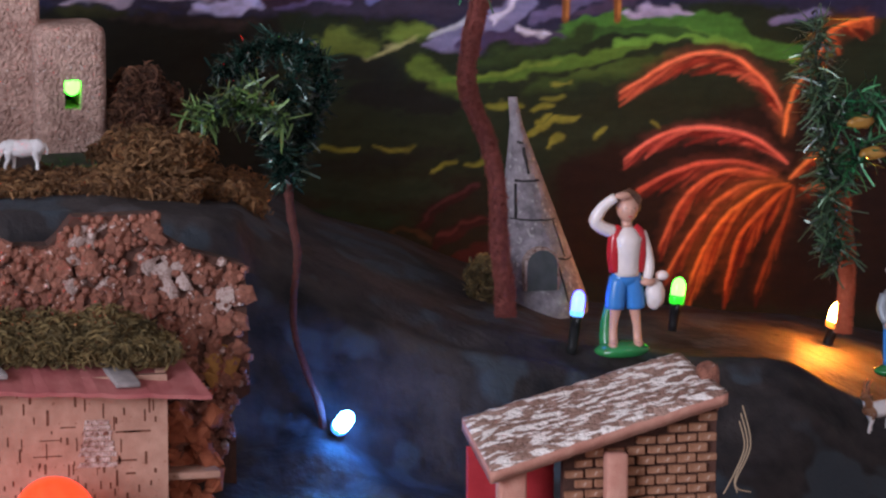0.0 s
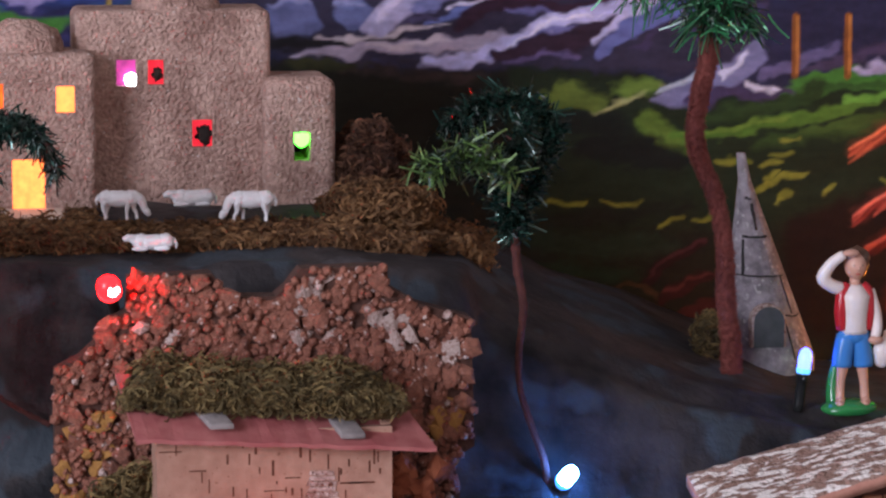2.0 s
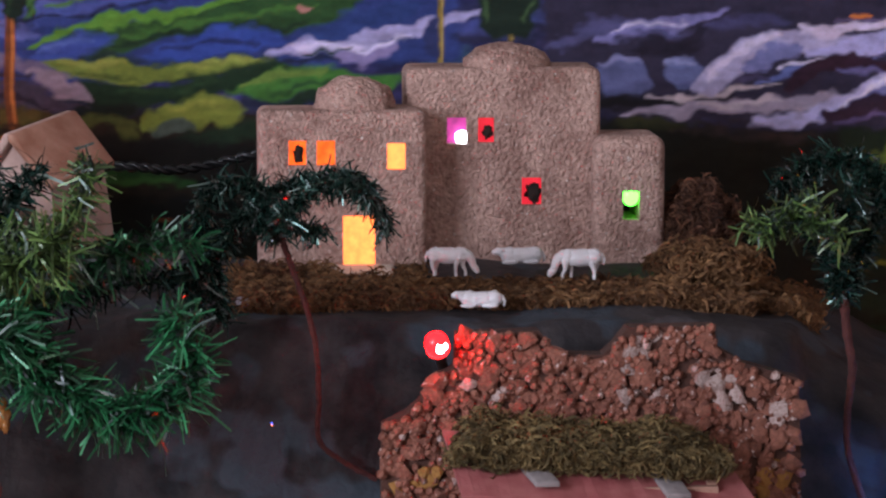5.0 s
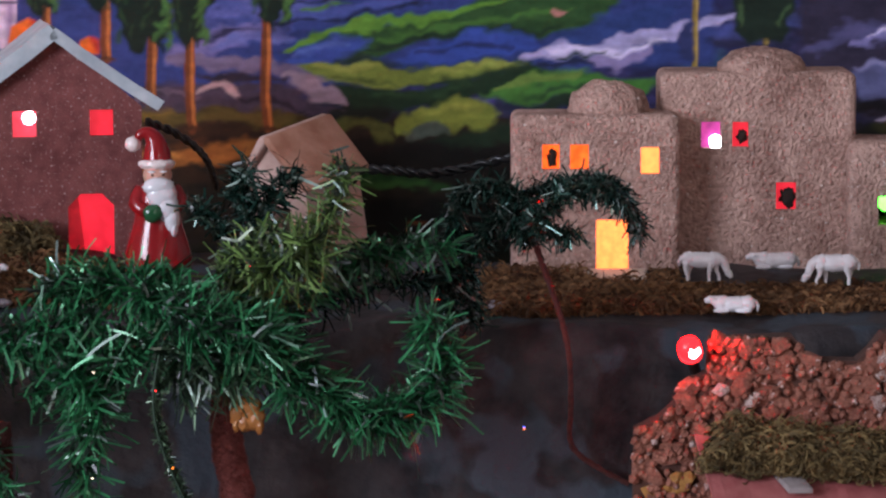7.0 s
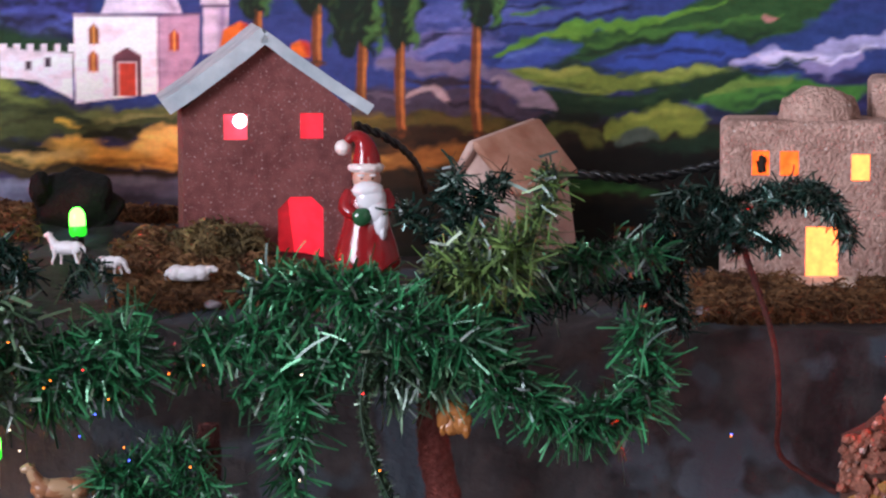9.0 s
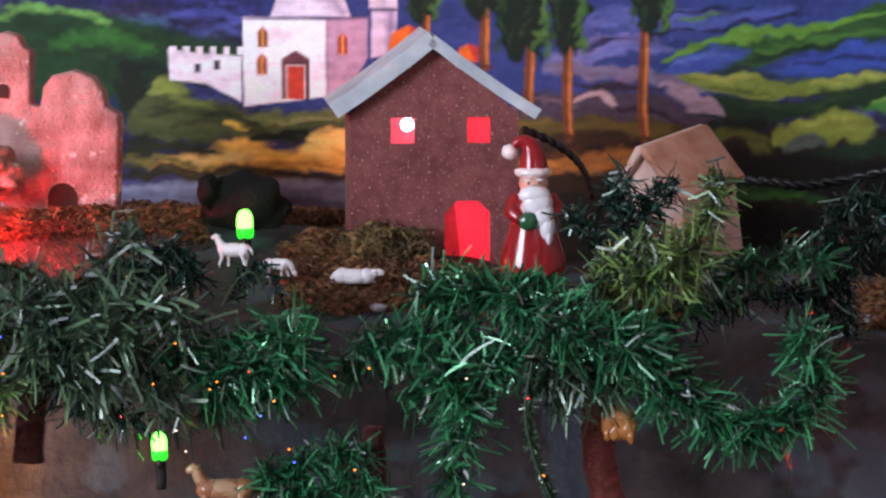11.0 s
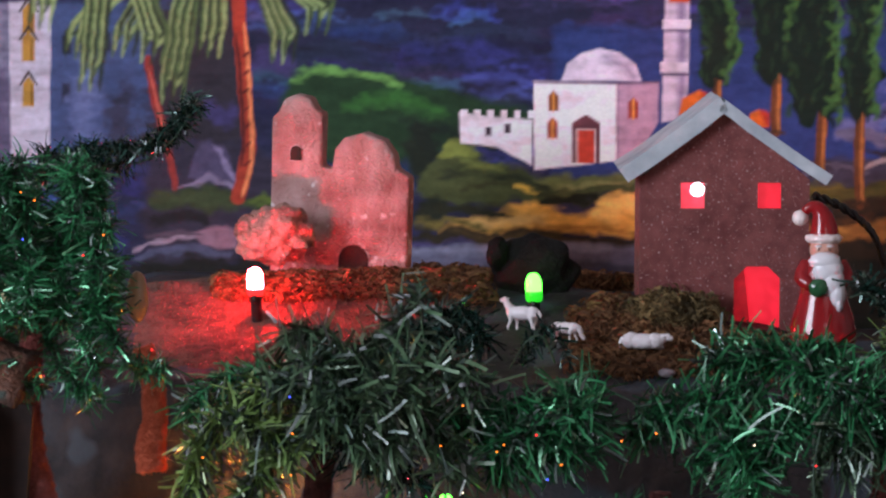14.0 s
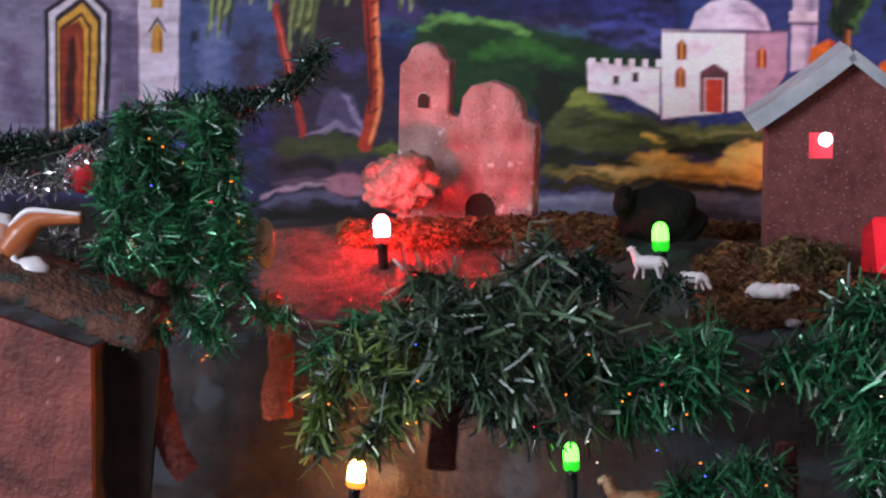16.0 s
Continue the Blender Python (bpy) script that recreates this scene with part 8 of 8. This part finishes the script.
# the broad green tree
t5 = tree("broad green tinsel tree with curled branches and amber ornament", (-12.72, -40.48), 1.86)
trunk(t5, [(-12.56, -41.51), (-12.87, -39.10), (-13.35, -36.69), (-13.49, -34.29), (-13.13, -31.55)], [0.95, 0.9, 0.85, 0.75, 0.6], TRUNKR, 1.86)
arms = [([(-13.11, -30.19), (-10.58, -30.20), (-7.91, -32.94), (-5.22, -34.83), (-2.18, -34.33), (-0.48, -32.28), (-0.81, -29.89), (-1.81, -28.87)], 1.80, T_GREEN, 66, 1.75),
        ([(-13.11, -30.19), (-15.61, -28.14), (-18.29, -27.11), (-21.31, -26.93), (-24.01, -27.09)], 1.81, T_GREEN, 56, 1.5),
        ([(-13.28, -30.53), (-16.65, -30.18), (-19.70, -31.53), (-21.77, -34.26), (-22.17, -37.69), (-21.54, -40.45)], 1.80, T_GREEN, 46, 1.4),
        ([(-13.28, -30.19), (-17.32, -29.83), (-21.71, -30.50), (-25.43, -30.83), (-28.82, -31.84)], 1.84, T_GREEN, 40, 1.3),
        ([(-13.28, -30.53), (-11.22, -26.80), (-8.51, -24.77), (-6.81, -22.07), (-6.29, -19.72)], 1.83, T_OLIVE, 46, 1.3),
        ([(-13.11, -30.19), (-13.24, -26.79), (-12.21, -24.76), (-9.18, -24.09)], 1.82, T_OLIVE, 48, 1.3),
        ([(-13.11, -29.85), (-11.53, -24.08), (-12.50, -21.04), (-11.82, -19.70)], 1.93, T_DARK, 46, 1.2),
        ([(-13.21, -24.42), (-14.53, -22.38), (-15.87, -22.55)], 1.93, T_DARK, 34, 0.9),
        ([(-11.86, -23.41), (-10.16, -21.39), (-9.14, -20.04)], 1.93, T_DARK, 40, 1.1),
        ([(-12.94, -30.19), (-9.21, -27.82), (-5.83, -25.80), (-2.46, -24.62), (-0.11, -24.80)], 1.87, T_GREEN, 40, 1.2),
        ([(-12.60, -30.19), (-7.87, -27.83), (-3.82, -26.82), (0.22, -26.50)], 1.90, T_DARK, 40, 1.2),
        ([(-13.12, -30.87), (-14.64, -31.55), (-17.00, -30.86), (-15.68, -33.59)], 1.79, T_GREY, 40, 1.4),
        ([(-13.62, -30.87), (-12.60, -29.85), (-10.60, -31.56), (-9.26, -33.62)], 1.79, T_GREEN, 50, 1.6),
        ([(-16.63, -28.81), (-13.94, -29.16), (-10.92, -30.20)], 1.78, T_GREEN, 80, 2.0),
        ([(-15.65, -30.86), (-13.30, -32.24), (-11.94, -31.56)], 1.79, T_GREY, 60, 2.0),
        ([(-18.97, -27.45), (-16.62, -27.79), (-13.93, -28.14)], 1.80, T_GREEN, 70, 1.7),
        ([(-11.89, -26.11), (-9.19, -25.45), (-7.50, -24.10)], 1.81, T_OLIVE, 70, 1.8),
        ([(-38.13, -30.82), (-35.39, -31.84), (-32.64, -31.47), (-30.92, -30.43)], 1.81, T_GREEN, 70, 1.9),
        ([(-37.50, -34.27), (-35.42, -33.21), (-32.67, -33.19)], 1.81, T_GREEN, 50, 1.7),
        ([(-23.08, -31.52), (-21.42, -33.57), (-21.81, -36.31)], 1.79, T_GREEN, 60, 1.8),
        ([(-28.03, -30.48), (-24.64, -29.69), (-21.27, -28.90)], 1.80, T_GREEN, 55, 1.6), ([(-24.32, -26.95), (-20.29, -26.50), (-16.61, -26.73)], 1.82, T_GREEN, 60, 1.5),
        ([(-25.28, -33.47), (-21.91, -31.98), (-18.56, -30.85)], 1.80, T_GREEN, 50, 1.6)]
for k, (q, y, mt, per, ln) in enumerate(arms):
    garland([(a, b, y) for a, b in q], mt, t5, per * 0.85, ln * 1.05, 0.105, seed=40 + k, droop=0.1)
garland([(-17.17, -31.54, 1.78), (-17.55, -34.27, 1.78), (-17.08, -37.02, 1.78), (-15.77, -40.12, 1.78)], T_GREY, t5, 60, 0.4, 0.08, seed=60)
inv5 = t5.matrix_world.inverted()
bm = bmesh.new()
c = inv5 @ spot(-12.21, -34.63, 1.80) / (1.86 / 200)
for dx, dz, rx, rz in ((0, 0.3, 0.85, 0.6), (-0.5, -0.1, 0.5, 0.7), (0.45, -0.3, 0.6, 0.75), (-0.15, -0.55, 0.45, 0.6), (0.75, -0.8, 0.25, 0.5), (-0.6, -0.7, 0.2, 0.45)):
    ball(bm, (c.x + dx, c.y, c.z + dz), (rx, 0.35, rz), 3, 0.4, 2.2)
part("ornament", bm, surface("amber_resin", (0.20, 0.07, 0.015), (0.42, 0.16, 0.04), 150, 0.2, 0.6, 250, coat=0.5, relief=0.002), t5, "glossy amber leaf ornament")
# the grey-green tree in the middle
t6 = tree("wide grey-green tinsel tree low before the red bulb", (-48.27, -36.75), 1.84)
trunk(t6, [(-48.27, -37.81), (-48.09, -35.34), (-47.55, -32.87)], [0.8, 0.75, 0.6], TRUNK, 1.84)
arms = [([(-47.54, -30.42), (-51.11, -29.83), (-53.99, -31.33), (-55.81, -34.21), (-55.82, -37.04)], 1.79, T_OLIVE, 40, 1.5),
        ([(-47.54, -30.42), (-51.11, -28.78), (-54.34, -29.58), (-56.52, -31.06)], 1.81, T_GREEN, 36, 1.4),
        ([(-47.54, -30.42), (-45.42, -27.57), (-43.30, -25.43), (-41.55, -23.31)], 1.80, T_GREY, 38, 1.5),
        ([(-47.54, -30.42), (-46.83, -27.61), (-48.25, -26.26), (-50.39, -26.31)], 1.81, T_GREY, 38, 1.5),
        ([(-47.54, -30.42), (-44.00, -28.91), (-40.49, -28.11), (-37.69, -29.41)], 1.78, T_GREY, 44, 1.8),
        ([(-47.19, -31.11), (-43.30, -30.98), (-40.48, -32.28), (-39.07, -34.66)], 1.78, T_GREY, 44, 1.7),
        ([(-47.55, -31.12), (-46.13, -33.17), (-44.00, -34.49), (-41.18, -35.08)], 1.79, T_DARK, 44, 1.5),
        ([(-47.90, -31.13), (-49.69, -32.59), (-51.84, -34.78), (-53.29, -36.95)], 1.79, T_OLIVE, 40, 1.5),
        ([(-46.12, -30.37), (-39.78, -30.86), (-35.60, -32.45), (-32.13, -32.68), (-30.43, -30.56)], 1.80, T_GREEN, 44, 1.5),
        ([(-39.08, -31.53), (-35.60, -30.73), (-32.84, -29.26), (-31.47, -28.53)], 1.81, T_GREEN, 40, 1.4),
        ([(-46.12, -29.68), (-43.30, -26.81), (-40.50, -26.21), (-37.71, -26.31)], 1.92, T_DARK, 56, 1.2),
        ([(-42.60, -26.10), (-39.80, -24.64), (-38.06, -25.63)], 1.92, T_DARK, 46, 1.2),
        ([(-35.62, -27.62), (-34.59, -25.88), (-33.55, -25.51), (-32.68, -27.20)], 1.93, T_DARK, 26, 0.7),
        ([(-47.54, -30.42), (-44.71, -29.63), (-41.89, -30.24)], 1.77, T_GREY, 70, 2.0),
        ([(-48.26, -30.79), (-46.13, -31.77), (-43.30, -32.72)], 1.77, T_GREY, 70, 2.0),
        ([(-51.11, -29.48), (-48.25, -28.35), (-45.42, -27.91)], 1.78, T_GREY, 60, 1.9),
        ([(-53.99, -31.33), (-51.83, -31.96), (-49.69, -33.29)], 1.77, T_OLIVE, 60, 1.7),
        ([(-37.33, -32.86), (-33.87, -31.36), (-31.12, -29.89)], 1.79, T_GREEN, 70, 1.9)]
for k, (q, y, mt, per, ln) in enumerate(arms):
    garland([(a, b, y) for a, b in q], mt, t6, per * (0.55 if mt == T_GREY else 0.85), ln * (1.15 if mt == T_GREY else 1.05), {T_GREY: 0.145, T_OLIVE: 0.125}.get(mt, 0.1), seed=70 + k, droop=0.12)
# low tree between the two
t7 = tree("low green tinsel tree at the foot of the slope", (-26.94, -38.00), 1.82)
trunk(t7, [(-26.93, -39.38), (-26.95, -37.31), (-26.97, -35.25)], [0.6, 0.6, 0.5], TRUNK, 1.82)
for k, q in enumerate(([(-31.05, -40.10), (-32.06, -38.37), (-29.97, -36.97), (-27.23, -36.94)], [(-31.05, -40.10), (-33.43, -38.04), (-33.11, -39.77)], [(-31.40, -40.45), (-28.28, -38.68), (-26.57, -39.36)])):
    garland([(a, b, 1.80) for a, b in q], T_GREEN, t7, 42, 1.4, 0.09, seed=90 + k)
# the dense tree by the terracotta house
t8 = tree("dense green tinsel tree with chenille stems before the palace", (-64.78, -38.65), 1.83)
trunk(t8, [(-64.59, -38.86), (-65.51, -37.54), (-66.42, -34.70), (-66.78, -31.85), (-66.57, -28.99), (-66.37, -26.13)], [0.7, 0.75, 0.8, 0.8, 0.7, 0.5], TRUNKR, 1.83, bump=0.2)
arms = [([(-67.23, -17.66), (-65.01, -16.21), (-62.08, -15.10), (-59.17, -15.04), (-57.00, -13.61), (-55.74, -11.85)], 1.90, T_DARK, 56, 1.1),
        ([(-65.74, -15.52), (-63.18, -15.82), (-60.26, -16.11)], 1.89, T_DARK, 50, 1.2)]
rng8 = random.Random(12)
for k in range(26):
    x = 215 + (k % 4) * 62 + (k // 13) * 20 + rng8.uniform(-20, 20)
    z0 = 190 + ((k % 13) // 4) * 85 + rng8.uniform(-20, 20)
    c = (-64.69, -23.24)
    f = lambda px, pz: (c[0] + (px - 330) * 0.0343, c[1] - (pz - 400) * 0.0343)
    arms.append(([f(x, z0), f(x + rng8.uniform(-30, 40), z0 + 50), f(x + rng8.uniform(-50, 50), z0 + 110)], 1.79 + 0.012 * (k % 7), T_GREEN, 62, 1.25))
arms += [([(-68.99, -29.07), (-67.32, -30.08), (-65.46, -29.66)], 1.79, T_GREEN, 50, 1.1), ([(-64.72, -28.21), (-63.25, -29.94), (-62.15, -30.61)], 1.79, T_GREEN, 50, 1.2),
         ([(-62.48, -23.18), (-61.40, -25.97), (-59.94, -28.40), (-57.75, -28.67)], 1.80, T_GREEN, 52, 1.2), ([(-61.39, -24.21), (-62.87, -26.73), (-62.14, -28.83)], 1.80, T_GREEN, 50, 1.2)]
for k, (q, y, mt, per, ln) in enumerate(arms):
    garland([(a, b, y) for a, b in q], mt, t8, per * 1.25, ln * 0.85, 0.072, seed=110 + k, droop=0.05, comb=0.0)
t9 = tree("rust-coloured chenille stem hanging under the tinsel", (-58.68, -34.91), 1.86, "chenille_stem")
trunk(t9, [(-58.68, -35.02), (-58.79, -33.67), (-58.49, -31.89), (-58.59, -29.76), (-59.21, -27.31)], [0.78, 0.8, 0.65, 0.6, 0.5], TRUNKO, 1.86, bump=0.15)
# silver tinsel and dark twigs round the pale figurine
t10 = tree("silver tinsel wound about the pale figurine", (-74.78, -26.40), 1.82, "silver_tinsel")
for k, q in enumerate(([(-77.73, -21.12), (-75.84, -20.71), (-73.97, -21.37), (-72.09, -20.61)], [(-73.21, -21.00), (-72.45, -19.56), (-70.95, -18.81), (-70.21, -19.85)], [(-73.63, -24.58), (-72.12, -24.17), (-70.26, -24.83)])):
    garland([(a, b, 1.83) for a, b in q], T_SILVER, t10, 45, 0.75, 0.05, seed=140 + k)
for k, q in enumerate(([(-77.71, -19.69), (-74.69, -18.90), (-71.69, -18.12), (-69.82, -17.37)], [(-73.64, -26.01), (-71.02, -25.93), (-68.03, -25.83)], [(-77.70, -18.61), (-74.68, -18.19)])):
    garland([(a, b, 1.92) for a, b in q], T_DARK, t10, 50, 1.1, 0.07, seed=150 + k)
for (a, b), r, mt, lb in (((-71.33, -19.88), (1.3, 0.8, 1.6), RED, "red glossy bauble behind the tinsel"), ((-63.21, -21.44), (0.8, 0.6, 1.0), RED, "small red bauble inside the tinsel tree"), ((-67.91, -24.40), (0.7, 0.6, 1.2), paint("cream_gloss", (0.62, 0.55, 0.30)), "cream striped bauble inside the tinsel tree"), ((-59.56, -24.15), (0.7, 0.5, 1.6), TAN, "tan hanging ornament beside the tinsel tree")):
    bm = bmesh.new()
    ball(bm, (0, 0, 0), r, 3, 0.1, 1)
    solo("bauble", bm, mt, lb, "bauble", Matrix.Translation(spot(a, b, 1.88)), 1.88)


# tiny glowing dots added among the strips for reflections of the coloured bulbs
GLINTS = [lit("orange_glint", (1.0, 0.22, 0.02), 4), lit("red_glint", (1.0, 0.03, 0.03), 4), lit("blue_glint", (0.08, 0.12, 1.0), 4), lit("pale_glint", (1.0, 0.8, 0.6), 3)]


def glint_dots(ob, near, far, n, y, seed):
    rng = random.Random(seed)
    inv = ob.matrix_world.inverted()
    for k in range(n):
        a, b = rng.uniform(near[0], far[0]), rng.uniform(near[1], far[1])
        bm = bmesh.new()
        c = inv @ spot(a, b, y) / UNIT[ob.name]
        ball(bm, c, (0.075, 0.05, 0.05), 1)
        part("glint_dot", bm, GLINTS[0 if rng.random() < 0.6 else rng.randrange(1, 4)], ob, "tiny glowing dot standing in for a coloured glint")


glint_dots(t5, (4.13, -35.36), (4.73, -35.76), 2, 1.775, 11)
glint_dots(t5, (-34.33, -29.76), (-15.63, -38.91), 8, 1.77, 1)
glint_dots(t5, (-39.49, -30.14), (-27.59, -38.33), 7, 1.77, 2)
glint_dots(t6, (-55.78, -29.27), (-30.40, -35.03), 8, 1.755, 3)
glint_dots(t8, (-68.70, -16.99), (-57.76, -30.09), 7, 1.77, 4)
